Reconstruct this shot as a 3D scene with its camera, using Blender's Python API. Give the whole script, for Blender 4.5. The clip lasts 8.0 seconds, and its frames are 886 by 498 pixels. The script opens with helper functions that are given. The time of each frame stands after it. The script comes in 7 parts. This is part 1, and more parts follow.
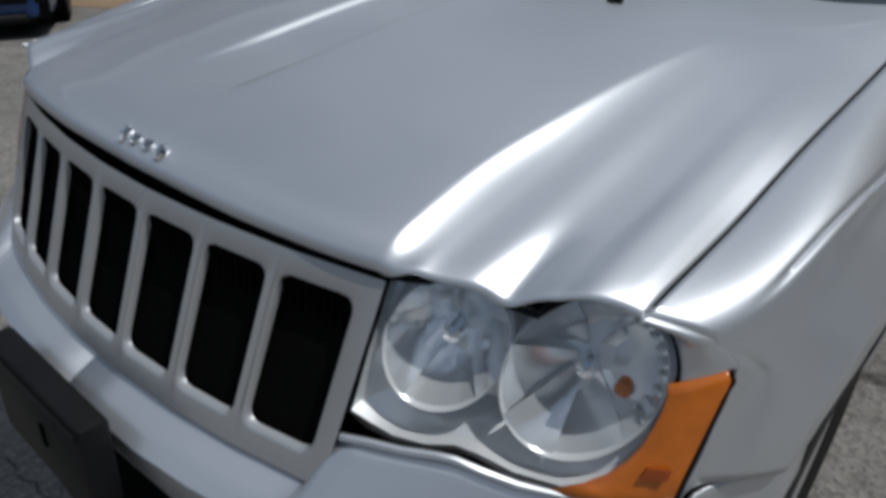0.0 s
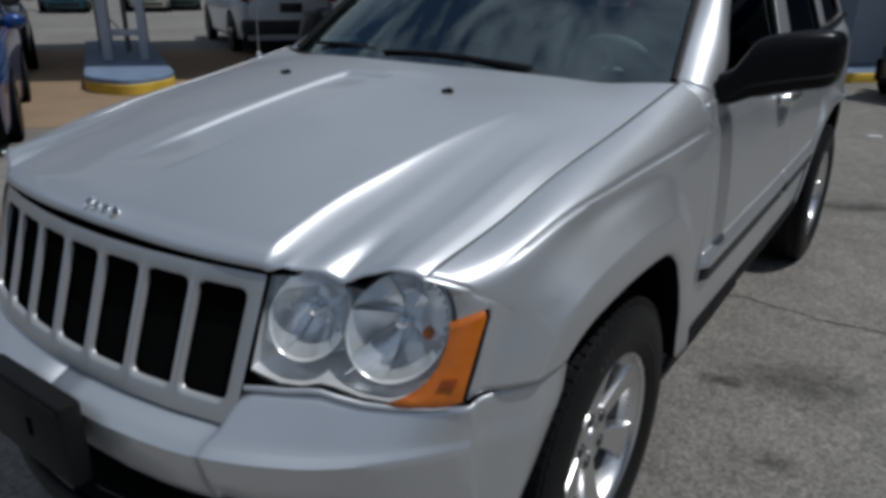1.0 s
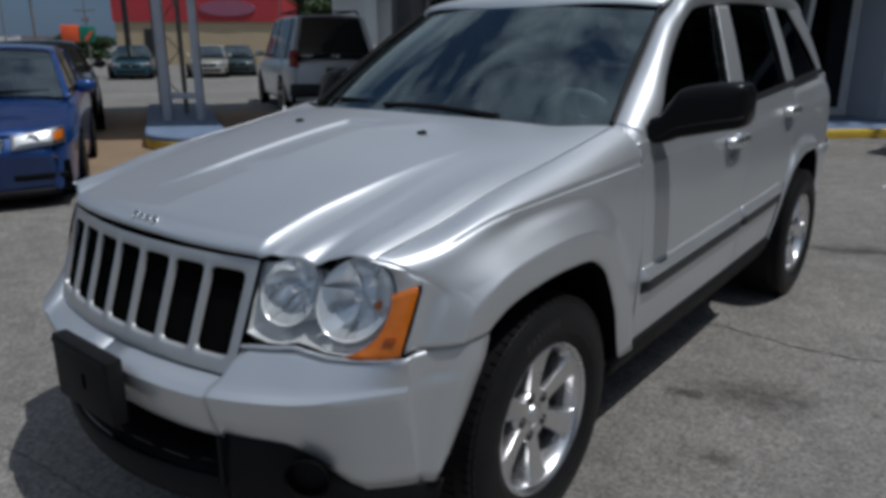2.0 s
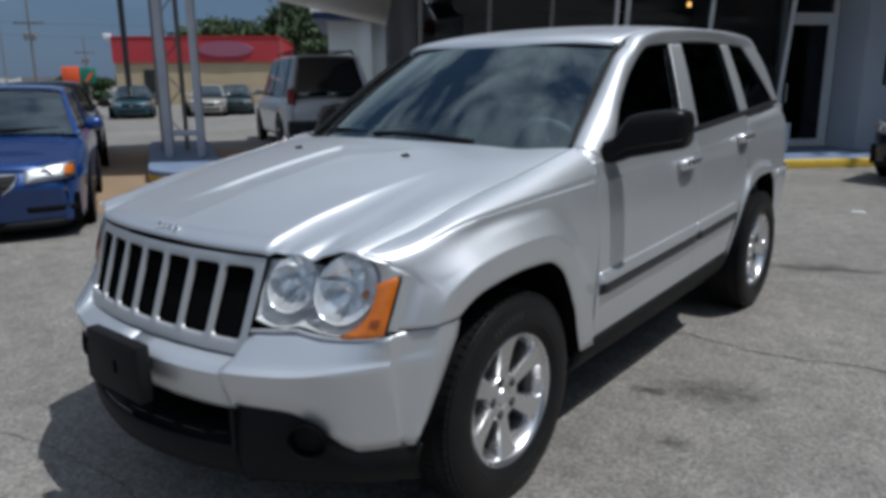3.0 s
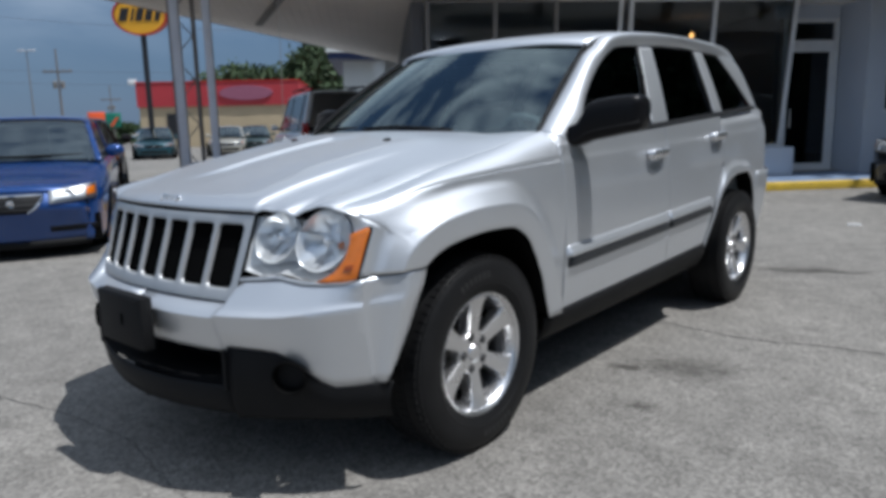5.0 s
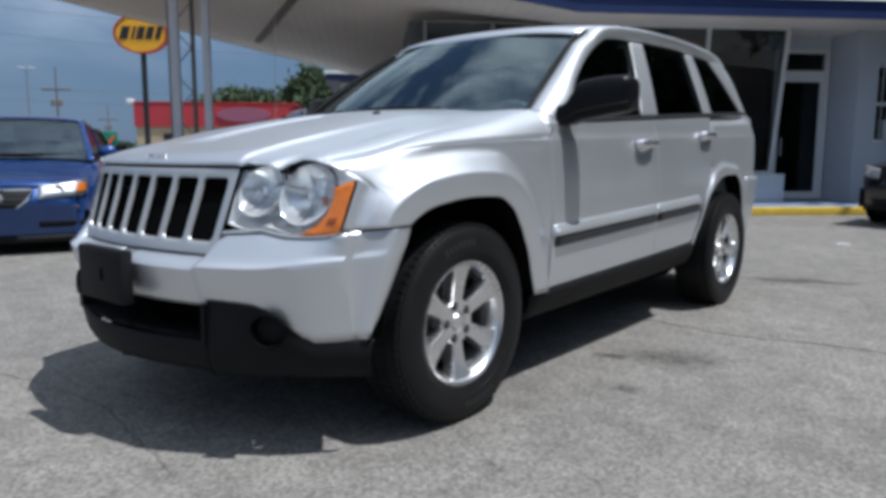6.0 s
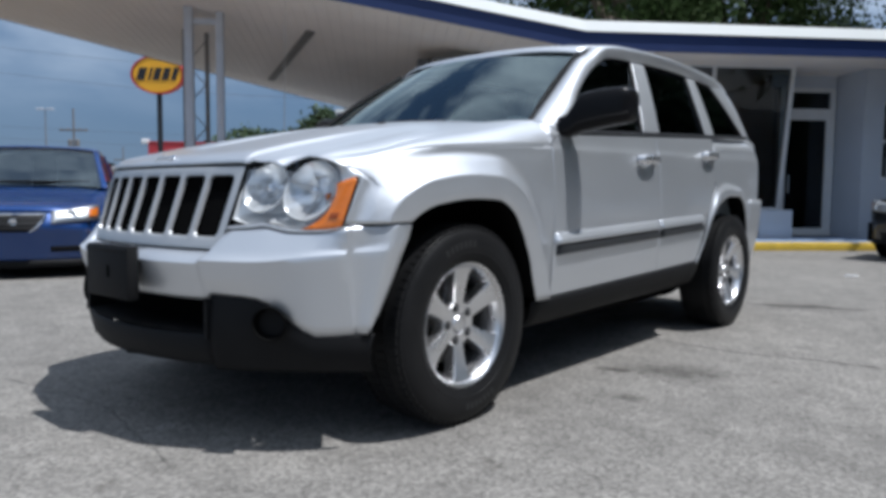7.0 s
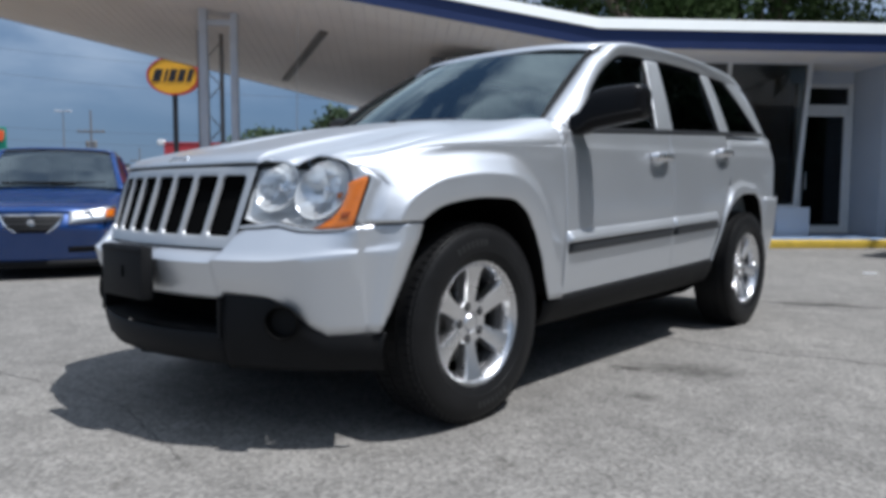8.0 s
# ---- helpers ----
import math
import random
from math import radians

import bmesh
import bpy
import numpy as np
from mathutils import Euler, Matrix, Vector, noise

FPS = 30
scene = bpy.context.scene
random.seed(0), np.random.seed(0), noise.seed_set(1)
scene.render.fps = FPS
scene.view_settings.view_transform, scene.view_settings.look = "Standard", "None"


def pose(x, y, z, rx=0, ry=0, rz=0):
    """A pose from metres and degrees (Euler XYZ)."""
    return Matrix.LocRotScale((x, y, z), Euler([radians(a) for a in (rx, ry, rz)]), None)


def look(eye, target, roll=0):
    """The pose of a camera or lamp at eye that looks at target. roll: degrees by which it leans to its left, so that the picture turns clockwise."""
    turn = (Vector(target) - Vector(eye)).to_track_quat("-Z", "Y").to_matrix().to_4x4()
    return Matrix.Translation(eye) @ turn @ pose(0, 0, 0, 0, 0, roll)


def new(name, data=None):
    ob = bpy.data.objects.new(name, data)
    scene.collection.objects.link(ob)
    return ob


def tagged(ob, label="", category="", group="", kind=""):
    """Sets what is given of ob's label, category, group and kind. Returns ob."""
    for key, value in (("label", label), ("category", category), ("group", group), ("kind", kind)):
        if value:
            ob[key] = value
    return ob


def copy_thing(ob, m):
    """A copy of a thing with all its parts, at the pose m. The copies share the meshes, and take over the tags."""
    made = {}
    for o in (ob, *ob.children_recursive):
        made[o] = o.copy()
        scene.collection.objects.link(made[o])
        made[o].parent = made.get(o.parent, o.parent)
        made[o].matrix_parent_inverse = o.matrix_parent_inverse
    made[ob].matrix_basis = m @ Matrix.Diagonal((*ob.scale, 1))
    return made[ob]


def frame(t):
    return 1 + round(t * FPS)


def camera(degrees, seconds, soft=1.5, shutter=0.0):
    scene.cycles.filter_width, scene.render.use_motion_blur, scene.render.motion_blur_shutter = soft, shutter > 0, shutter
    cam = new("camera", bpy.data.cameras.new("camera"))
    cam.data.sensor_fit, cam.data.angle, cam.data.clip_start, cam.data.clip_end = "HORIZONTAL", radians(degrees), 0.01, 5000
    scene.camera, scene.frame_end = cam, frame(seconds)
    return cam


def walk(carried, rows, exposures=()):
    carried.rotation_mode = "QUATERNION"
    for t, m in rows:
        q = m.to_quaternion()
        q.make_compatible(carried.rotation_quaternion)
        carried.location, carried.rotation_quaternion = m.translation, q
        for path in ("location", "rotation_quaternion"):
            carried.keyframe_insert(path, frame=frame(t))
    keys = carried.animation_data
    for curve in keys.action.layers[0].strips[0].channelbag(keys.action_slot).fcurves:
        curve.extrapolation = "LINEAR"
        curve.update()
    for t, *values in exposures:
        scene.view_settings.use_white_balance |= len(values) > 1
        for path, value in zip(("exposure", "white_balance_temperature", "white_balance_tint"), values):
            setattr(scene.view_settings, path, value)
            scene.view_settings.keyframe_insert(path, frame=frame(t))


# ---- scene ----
cam = camera(64.1, 8.0, soft=4.0)
PATH = [
    (0, (0.961, -1.166, 1.359), (-0.139, 0.205, 0.406), 3.9),
    (0.5, (1.193, -1.28, 1.407), (0.011, 0.127, 0.617), -1.1),
    (1, (1.396, -1.418, 1.424), (0.31, 0.104, 0.715), 0.8),
    (1.5, (1.608, -1.516, 1.43), (0.426, -0.019, 0.828), 0.2),
    (1.7, (1.714, -1.553, 1.43), (0.49, -0.083, 0.846), -0.1),
    (2.8, (2.043, -1.836, 1.412), (0.842, -0.305, 0.95), -0.1),
    (3, (2.105, -1.862, 1.416), (0.873, -0.354, 0.96), -0.5),
    (3.5, (2.284, -1.884, 1.403), (1.006, -0.405, 0.98), 0.42),
    (4, (2.399, -1.93, 1.375), (1.086, -0.47, 0.998), -0.2),
    (4.5, (2.412, -1.989, 1.307), (1.121, -0.503, 0.954), -1.75),
    (6, (2.451, -1.989, 0.979), (1.173, -0.474, 0.717), 0.2),
    (6.5, (2.48, -2.004, 0.889), (1.187, -0.488, 0.72), 0.3),
    (7, (2.504, -2.005, 0.837), (1.197, -0.498, 0.692), 0.5),
    (7.5, (2.51, -2.004, 0.826), (1.218, -0.486, 0.667), 0.9),
    (8, (2.512, -1.999, 0.836), (1.175, -0.519, 0.688), 0.2),
]
walk(cam, [(t, look(eye, target, roll)) for t, eye, target, roll in PATH],
     [(0.0, -0.98, 6100, 9), (1.5, -1.08, 6000, 9), (3.0, -0.50, 5990, 9), (3.5, -0.42, 5990, 9), (4.5, -0.25, 5980, 9), (8.0, 0.0, 5900, 10)])


# ---- world and sun ----
def node_tree(owner):
    owner.use_nodes = True
    nt = owner.node_tree
    nt.nodes.clear()
    return nt


SUN_TO = Vector((0.43, 0.16, 1.0)).normalized()
world = bpy.data.worlds.new("sky")
scene.world = world
nt = node_tree(world)
sky = nt.nodes.new("ShaderNodeTexSky")
sky.sky_type = "NISHITA"
sky.sun_disc = False
sky.sun_elevation = math.asin(SUN_TO.z)
sky.sun_rotation = math.atan2(SUN_TO.x, SUN_TO.y)
sky.air_density, sky.dust_density, sky.ozone_density = 1.0, 0.4, 2.5
coord = nt.nodes.new("ShaderNodeTexCoord")
stretch = nt.nodes.new("ShaderNodeMapping")
stretch.inputs["Scale"].default_value = (1.0, 1.0, 2.6)
cloud = nt.nodes.new("ShaderNodeTexNoise")
cloud.inputs["Scale"].default_value = 2.6
cloud.inputs["Detail"].default_value = 9.0
cloud.inputs["Roughness"].default_value = 0.58
cloud.inputs["Distortion"].default_value = 0.4
ramp = nt.nodes.new("ShaderNodeValToRGB")
ramp.color_ramp.elements[0].position, ramp.color_ramp.elements[1].position = 0.38, 0.62
ramp.color_ramp.elements[1].color = (0.85, 0.85, 0.85, 1)
mix = nt.nodes.new("ShaderNodeMix")
mix.data_type = "RGBA"
mix.inputs[7].default_value = (11.5, 12.4, 13.2, 1)
back = nt.nodes.new("ShaderNodeBackground")
back.inputs["Strength"].default_value = 0.085
out = nt.nodes.new("ShaderNodeOutputWorld")
nt.links.new(coord.outputs["Generated"], stretch.inputs["Vector"])
nt.links.new(stretch.outputs[0], cloud.inputs["Vector"])
nt.links.new(cloud.outputs["Fac"], ramp.inputs[0])
split = nt.nodes.new("ShaderNodeSeparateXYZ")
high = nt.nodes.new("ShaderNodeMapRange")
high.inputs["From Min"].default_value, high.inputs["From Max"].default_value = 0.08, 0.46
high.inputs["To Min"].default_value = 0.03
lift = nt.nodes.new("ShaderNodeMath")
lift.operation = "MULTIPLY"
nt.links.new(coord.outputs["Generated"], split.inputs[0])
nt.links.new(split.outputs["Z"], high.inputs["Value"])
nt.links.new(ramp.outputs[0], lift.inputs[0])
nt.links.new(high.outputs[0], lift.inputs[1])
nt.links.new(lift.outputs[0], mix.inputs[0])
haze = nt.nodes.new("ShaderNodeMix")
haze.data_type = "RGBA"
haze.inputs[7].default_value = (1.25, 2.05, 3.35, 1)
low_sky = nt.nodes.new("ShaderNodeMapRange")
low_sky.inputs["From Min"].default_value, low_sky.inputs["From Max"].default_value = 0.0, 0.55
low_sky.inputs["To Min"].default_value, low_sky.inputs["To Max"].default_value = 0.90, 0.15
nt.links.new(split.outputs["Z"], low_sky.inputs["Value"])
nt.links.new(low_sky.outputs[0], haze.inputs[0])
nt.links.new(sky.outputs[0], haze.inputs[6])
nt.links.new(haze.outputs[2], mix.inputs[6])
nt.links.new(mix.outputs[2], back.inputs["Color"])
nt.links.new(back.outputs[0], out.inputs[0])

sun_data = bpy.data.lights.new("sun", "SUN")
sun_data.energy, sun_data.angle, sun_data.color = 5.0, radians(0.53), (1.0, 0.955, 0.89)
sun = new("sun", sun_data)
sun.matrix_world = look(SUN_TO * 60, (0, 0, 0))


# ---- materials ----
def material(name, colour, rough=0.6, metal=0.0, vary=0.12, scale=6.0, fine=60.0, bump=0.0, coat=0.0, coat_rough=0.06, dark=None, spec=0.5, random=0.0, fine_amount=0.5):
    """A surface whose colour and gloss vary at two scales, with fine relief."""
    m = bpy.data.materials.new(name)
    nt = node_tree(m)
    n, link = nt.nodes.new, nt.links.new
    bsdf, out = n("ShaderNodeBsdfPrincipled"), n("ShaderNodeOutputMaterial")
    link(bsdf.outputs[0], out.inputs[0])
    tc = n("ShaderNodeTexCoord")
    big, small = n("ShaderNodeTexNoise"), n("ShaderNodeTexNoise")
    big.inputs["Scale"].default_value, small.inputs["Scale"].default_value = scale, fine
    big.inputs["Detail"].default_value, small.inputs["Detail"].default_value = 5.0, 3.0
    for t in (big, small):
        link(tc.outputs["Object"], t.inputs["Vector"])
    add = n("ShaderNodeMath")
    add.operation = "MULTIPLY_ADD"
    add.inputs[1].default_value = fine_amount
    link(small.outputs["Fac"], add.inputs[0])
    link(big.outputs["Fac"], add.inputs[2])
    ramp = n("ShaderNodeMapRange")
    mid = 0.5 + 0.5 * fine_amount
    ramp.inputs["From Min"].default_value, ramp.inputs["From Max"].default_value = mid - 0.3, mid + 0.3
    link(add.outputs[0], ramp.inputs["Value"])
    mixer = n("ShaderNodeMix")
    mixer.data_type = "RGBA"
    low = dark or tuple(c * (1 - vary) for c in colour)
    high = colour if dark else tuple(min(1, c * (1 + vary)) for c in colour)
    mixer.inputs[6].default_value, mixer.inputs[7].default_value = (*low, 1), (*high, 1)
    link(ramp.outputs[0], mixer.inputs[0])
    tint = mixer.outputs[2]
    if random:
        info, hsv, lift = n("ShaderNodeObjectInfo"), n("ShaderNodeHueSaturation"), n("ShaderNodeMapRange")
        lift.inputs["To Min"].default_value, lift.inputs["To Max"].default_value = 1 - random, 1 + random
        link(info.outputs["Random"], lift.inputs["Value"])
        link(lift.outputs[0], hsv.inputs["Value"])
        link(tint, hsv.inputs["Color"])
        tint = hsv.outputs[0]
    link(tint, bsdf.inputs["Base Color"])
    gloss = n("ShaderNodeMapRange")
    gloss.inputs["To Min"].default_value, gloss.inputs["To Max"].default_value = max(0.0, rough * 0.88), min(1.0, rough * 1.12)
    link(big.outputs["Fac"], gloss.inputs["Value"])
    link(gloss.outputs[0], bsdf.inputs["Roughness"])
    bsdf.inputs["Metallic"].default_value = metal
    bsdf.inputs["Specular IOR Level"].default_value = spec
    bsdf.inputs["Coat Weight"].default_value = coat
    bsdf.inputs["Coat Roughness"].default_value = coat_rough
    if bump:
        b = n("ShaderNodeBump")
        b.inputs["Strength"].default_value, b.inputs["Distance"].default_value = 0.6, bump
        link(small.outputs["Fac"], b.inputs["Height"])
        link(b.outputs[0], bsdf.inputs["Normal"])
    return m


def glass(name, tint, rough=0.0, see=0.85, ior=1.5, sheen=(1.0, 1.0, 1.0)):
    """Clear or tinted pane: straight-through tint mixed with a mirror-like gloss by Fresnel."""
    m = bpy.data.materials.new(name)
    nt = node_tree(m)
    n, link = nt.nodes.new, nt.links.new
    out, mixer, clear, gloss, fres = n("ShaderNodeOutputMaterial"), n("ShaderNodeMixShader"), n("ShaderNodeBsdfTransparent"), n("ShaderNodeBsdfGlossy"), n("ShaderNodeFresnel")
    fres.inputs["IOR"].default_value = ior
    clear.inputs["Color"].default_value = (*(c * see for c in tint), 1)
    gloss.inputs["Roughness"].default_value = rough
    gloss.inputs["Color"].default_value = (*sheen, 1)
    link(fres.outputs[0], mixer.inputs[0])
    link(clear.outputs[0], mixer.inputs[1])
    link(gloss.outputs[0], mixer.inputs[2])
    link(mixer.outputs[0], out.inputs[0])
    return m


def lamp_material(name, colour, strength):
    m = bpy.data.materials.new(name)
    nt = node_tree(m)
    e, out = nt.nodes.new("ShaderNodeEmission"), nt.nodes.new("ShaderNodeOutputMaterial")
    e.inputs[0].default_value, e.inputs[1].default_value = (*colour, 1), strength
    nt.links.new(e.outputs[0], out.inputs[0])
    return m


def paving_material():
    """Worn light-grey asphalt: pale aggregate in grey binder, broad worn patches, oil spots."""
    m = bpy.data.materials.new("worn_asphalt")
    nt = node_tree(m)
    n, link = nt.nodes.new, nt.links.new
    bsdf, out, tc = n("ShaderNodeBsdfPrincipled"), n("ShaderNodeOutputMaterial"), n("ShaderNodeTexCoord")
    link(bsdf.outputs[0], out.inputs[0])

    def noise_node(scale, detail, rough=0.5):
        t = n("ShaderNodeTexNoise")
        t.inputs["Scale"].default_value, t.inputs["Detail"].default_value, t.inputs["Roughness"].default_value = scale, detail, rough
        link(tc.outputs["Object"], t.inputs["Vector"])
        return t.outputs["Fac"]

    def ramp_node(value, a, b, ca, cb):
        r = n("ShaderNodeValToRGB")
        r.color_ramp.elements[0].position, r.color_ramp.elements[1].position = a, b
        r.color_ramp.elements[0].color, r.color_ramp.elements[1].color = (*ca, 1), (*cb, 1)
        link(value, r.inputs[0])
        return r.outputs[0]

    def blend(mode, fac, a, b):
        x = n("ShaderNodeMix")
        x.data_type, x.blend_type = "RGBA", mode
        x.inputs[0].default_value = fac
        link(a, x.inputs[6])
        link(b, x.inputs[7])
        return x.outputs[2]

    broad = ramp_node(noise_node(0.45, 5, 0.6), 0.3, 0.72, (0.170, 0.163, 0.153), (0.245, 0.234, 0.218))
    mid = ramp_node(noise_node(5.0, 6, 0.65), 0.32, 0.7, (0.78, 0.78, 0.78), (1.12, 1.12, 1.12))
    stones = n("ShaderNodeTexVoronoi")
    stones.inputs["Scale"].default_value = 85.0
    link(tc.outputs["Object"], stones.inputs["Vector"])
    grit = ramp_node(stones.outputs["Color"], 0.15, 0.85, (0.68, 0.67, 0.66), (1.34, 1.33, 1.31))
    spots = ramp_node(noise_node(2.3, 4, 0.7), 0.635, 0.70, (1, 1, 1), (0.68, 0.67, 0.66))
    base = blend("MULTIPLY", 1.0, blend("MULTIPLY", 1.0, blend("MULTIPLY", 1.0, broad, mid), grit), spots)
    link(base, bsdf.inputs["Base Color"])
    bsdf.inputs["Roughness"].default_value = 0.88
    bsdf.inputs["Specular IOR Level"].default_value = 0.3
    b = n("ShaderNodeBump")
    b.inputs["Strength"].default_value, b.inputs["Distance"].default_value = 0.55, 0.006
    link(stones.outputs["Distance"], b.inputs["Height"])
    link(b.outputs[0], bsdf.inputs["Normal"])
    return m


def stain_material(name, least, dense, scale):
    """Old oil soaked into the asphalt: dense in the middle, ragged and thin towards its rim."""
    m = bpy.data.materials.new(name)
    nt = node_tree(m)
    n, link = nt.nodes.new, nt.links.new
    out, mixer, clear, bsdf, tc = n("ShaderNodeOutputMaterial"), n("ShaderNodeMixShader"), n("ShaderNodeBsdfTransparent"), n("ShaderNodeBsdfPrincipled"), n("ShaderNodeTexCoord")
    bsdf.inputs["Base Color"].default_value, bsdf.inputs["Roughness"].default_value = (0.060, 0.055, 0.050, 1), 0.7
    bsdf.inputs["Specular IOR Level"].default_value = 0.3
    far, cloud, info = n("ShaderNodeVectorMath"), n("ShaderNodeTexNoise"), n("ShaderNodeObjectInfo")
    far.operation = "LENGTH"
    link(tc.outputs["Object"], far.inputs[0])
    cloud.noise_dimensions = "4D"
    cloud.inputs["Scale"].default_value, cloud.inputs["Detail"].default_value, cloud.inputs["Roughness"].default_value = scale, 6.0, 0.62
    link(tc.outputs["Object"], cloud.inputs["Vector"])
    spread = n("ShaderNodeMath")
    spread.operation, spread.inputs[1].default_value = "MULTIPLY", 40.0
    link(info.outputs["Random"], spread.inputs[0])
    link(spread.outputs[0], cloud.inputs["W"])
    fall = n("ShaderNodeMapRange")
    fall.inputs["From Min"].default_value, fall.inputs["From Max"].default_value = 0.15, 0.95
    fall.inputs["To Min"].default_value, fall.inputs["To Max"].default_value = 0.08, -0.36
    link(far.outputs["Value"], fall.inputs["Value"])
    total, cut = n("ShaderNodeMath"), n("ShaderNodeMapRange")
    link(cloud.outputs["Fac"], total.inputs[0])
    link(fall.outputs[0], total.inputs[1])
    cut.inputs["From Min"].default_value, cut.inputs["From Max"].default_value, cut.inputs["To Max"].default_value = least, 0.66, dense
    link(total.outputs[0], cut.inputs["Value"])
    link(cut.outputs[0], mixer.inputs[0])
    link(clear.outputs[0], mixer.inputs[1])
    link(bsdf.outputs[0], mixer.inputs[2])
    link(mixer.outputs[0], out.inputs[0])
    return m


ASPHALT = paving_material()
TAN_SLAB = material("tan_concrete", (0.27, 0.19, 0.12), 0.9, vary=0.18, scale=1.2, fine=50, bump=0.002)
CRACK = material("crack_filler", (0.065, 0.062, 0.058), 0.9, vary=0.3)
STAIN = stain_material("oil_stain", 0.34, 0.62, 2.6)
STAIN_FAINT = stain_material("faint_oil_stain", 0.20, 0.42, 5.0)
WALL_WHITE = material("painted_masonry", (0.46, 0.50, 0.565), 0.75, vary=0.06, scale=1.5, fine=45, bump=0.002)
FRAME_WHITE = material("white_frame_paint", (0.64, 0.65, 0.66), 0.5, vary=0.06)
FASCIA_WHITE = material("white_fascia_paint", (0.78, 0.80, 0.78), 0.5, vary=0.05, scale=1.0)
FASCIA_BLUE = material("blue_fascia_paint", (0.013, 0.030, 0.115), 0.45, vary=0.10, scale=1.5)
SOFFIT = material("beige_soffit_boards", (0.78, 0.735, 0.69), 0.7, vary=0.08, scale=0.8, fine=30)
SOFFIT_SEAM = material("soffit_joint", (0.73, 0.685, 0.64), 0.8)
BLUE_GREY = material("blue_grey_island_paint", (0.16, 0.22, 0.33), 0.75, vary=0.2, scale=3)
YELLOW = material("yellow_kerb_paint", (0.62, 0.42, 0.045), 0.7, vary=0.2, scale=5, fine=40, bump=0.002)
PALE_BLUE = material("pale_blue_post_paint", (0.52, 0.55, 0.60), 0.5, vary=0.1, scale=4)
# weathered steel; the same grey stands in for shade on the first storefront bays
RUST_AND_SHADE_GREY = material("weathered_steel_and_shade", (0.20, 0.19, 0.18), 0.65, vary=0.25, scale=5, metal=0.3)
BLACK_PAINT = material("black_paint", (0.012, 0.013, 0.016), 0.45, vary=0.2)
SIGN_YELLOW = material("sign_amber_plastic", (0.85, 0.42, 0.02), 0.4, vary=0.05, scale=2)
SIGN_RED = material("sign_red_plastic", (0.50, 0.03, 0.02), 0.4, vary=0.05, scale=2)
RED_WALL = material("red_metal_band", (0.42, 0.035, 0.045), 0.6, vary=0.12, scale=0.6)
BEIGE_WALL = material("beige_stucco", (0.48, 0.385, 0.25), 0.85, vary=0.08, scale=0.8)
WOOD_POLE = material("weathered_pole_wood", (0.16, 0.14, 0.125), 0.9, vary=0.2, scale=8)
WIRE = material("wire_sheath", (0.08, 0.085, 0.095), 0.7)
ORANGE = material("orange_sign_face", (0.85, 0.12, 0.03), 0.5, vary=0.06)
GREEN = material("green_sign_face", (0.01, 0.20, 0.13), 0.5, vary=0.06)
WHITE = material("white_paint", (0.78, 0.78, 0.78), 0.5, vary=0.05)
# showroom tones: the dimness indoors is put into these dark colours
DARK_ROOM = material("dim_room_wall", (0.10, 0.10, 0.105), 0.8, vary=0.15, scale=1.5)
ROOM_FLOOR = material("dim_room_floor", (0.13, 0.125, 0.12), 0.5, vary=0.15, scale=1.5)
BARK = material("tree_bark", (0.10, 0.08, 0.06), 0.9, vary=0.3, scale=6, bump=0.01)
LEAF = material("tree_leaf", (0.030, 0.052, 0.014), 0.8, vary=0.35, scale=1.2, fine=9, spec=0.15)
LEAF_DARK = material("far_tree_leaf", (0.045, 0.08, 0.03), 0.7, vary=0.35, scale=0.5, fine=5)
SHOP_GLASS = glass("shop_glass", (0.75, 0.80, 0.82), 0.0, 0.8, 1.5, (0.62, 0.64, 0.68))

SILVER = material("silver_metallic_paint", (0.66, 0.68, 0.71), 0.42, metal=0.80, vary=0.015, scale=3, fine=900, coat=0.5, coat_rough=0.05, fine_amount=0.7)
LAMP_RING = material("pale_lamp_ring", (0.72, 0.74, 0.76), 0.22, metal=0.2, vary=0.05, coat=0.5)
LAMP_SILVER = material("silvered_lamp_plastic", (0.86, 0.88, 0.90), 0.24, metal=0.45, vary=0.05, scale=14)
SILVER_TRIM = material("silver_grille_paint", (0.50, 0.505, 0.51), 0.38, metal=0.55, vary=0.03, scale=8, fine=400, coat=0.2)
BLACK_PLASTIC = material("black_textured_plastic", (0.009, 0.0092, 0.010), 0.6, vary=0.25, scale=10, fine=300, bump=0.0006, spec=0.15)
GREY_PLASTIC = material("charcoal_plastic", (0.024, 0.026, 0.029), 0.55, vary=0.15, scale=8, fine=300, bump=0.0005)
# near-zero black that paints deep shade into cavities; also the plain black glass border
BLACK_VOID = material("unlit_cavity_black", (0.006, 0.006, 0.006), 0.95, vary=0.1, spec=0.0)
MIRROR_PLASTIC = material("black_mirror_shell", (0.008, 0.008, 0.009), 0.26, vary=0.15, scale=6, spec=0.14)
CHROME = material("bright_chrome", (0.80, 0.81, 0.83), 0.10, metal=1.0, vary=0.02)
REFLECTOR = material("lamp_reflector_chrome", (0.88, 0.90, 0.92), 0.15, metal=0.62, vary=0.03, scale=20)
ALLOY = material("machined_alloy", (0.74, 0.74, 0.75), 0.28, metal=0.95, vary=0.04, scale=12, coat=0.3)
# dark copy of the alloy, with the shade of deep wheel parts in its colour
ALLOY_DARK = material("shade_toned_alloy", (0.085, 0.085, 0.088), 0.5, metal=0.7, vary=0.15)
RUBBER = material("tyre_rubber", (0.012, 0.012, 0.0125), 0.46, vary=0.2, scale=12, fine=120, spec=0.14)
RUBBER_TEXT = material("tyre_raised_rubber", (0.016, 0.016, 0.016), 0.6)
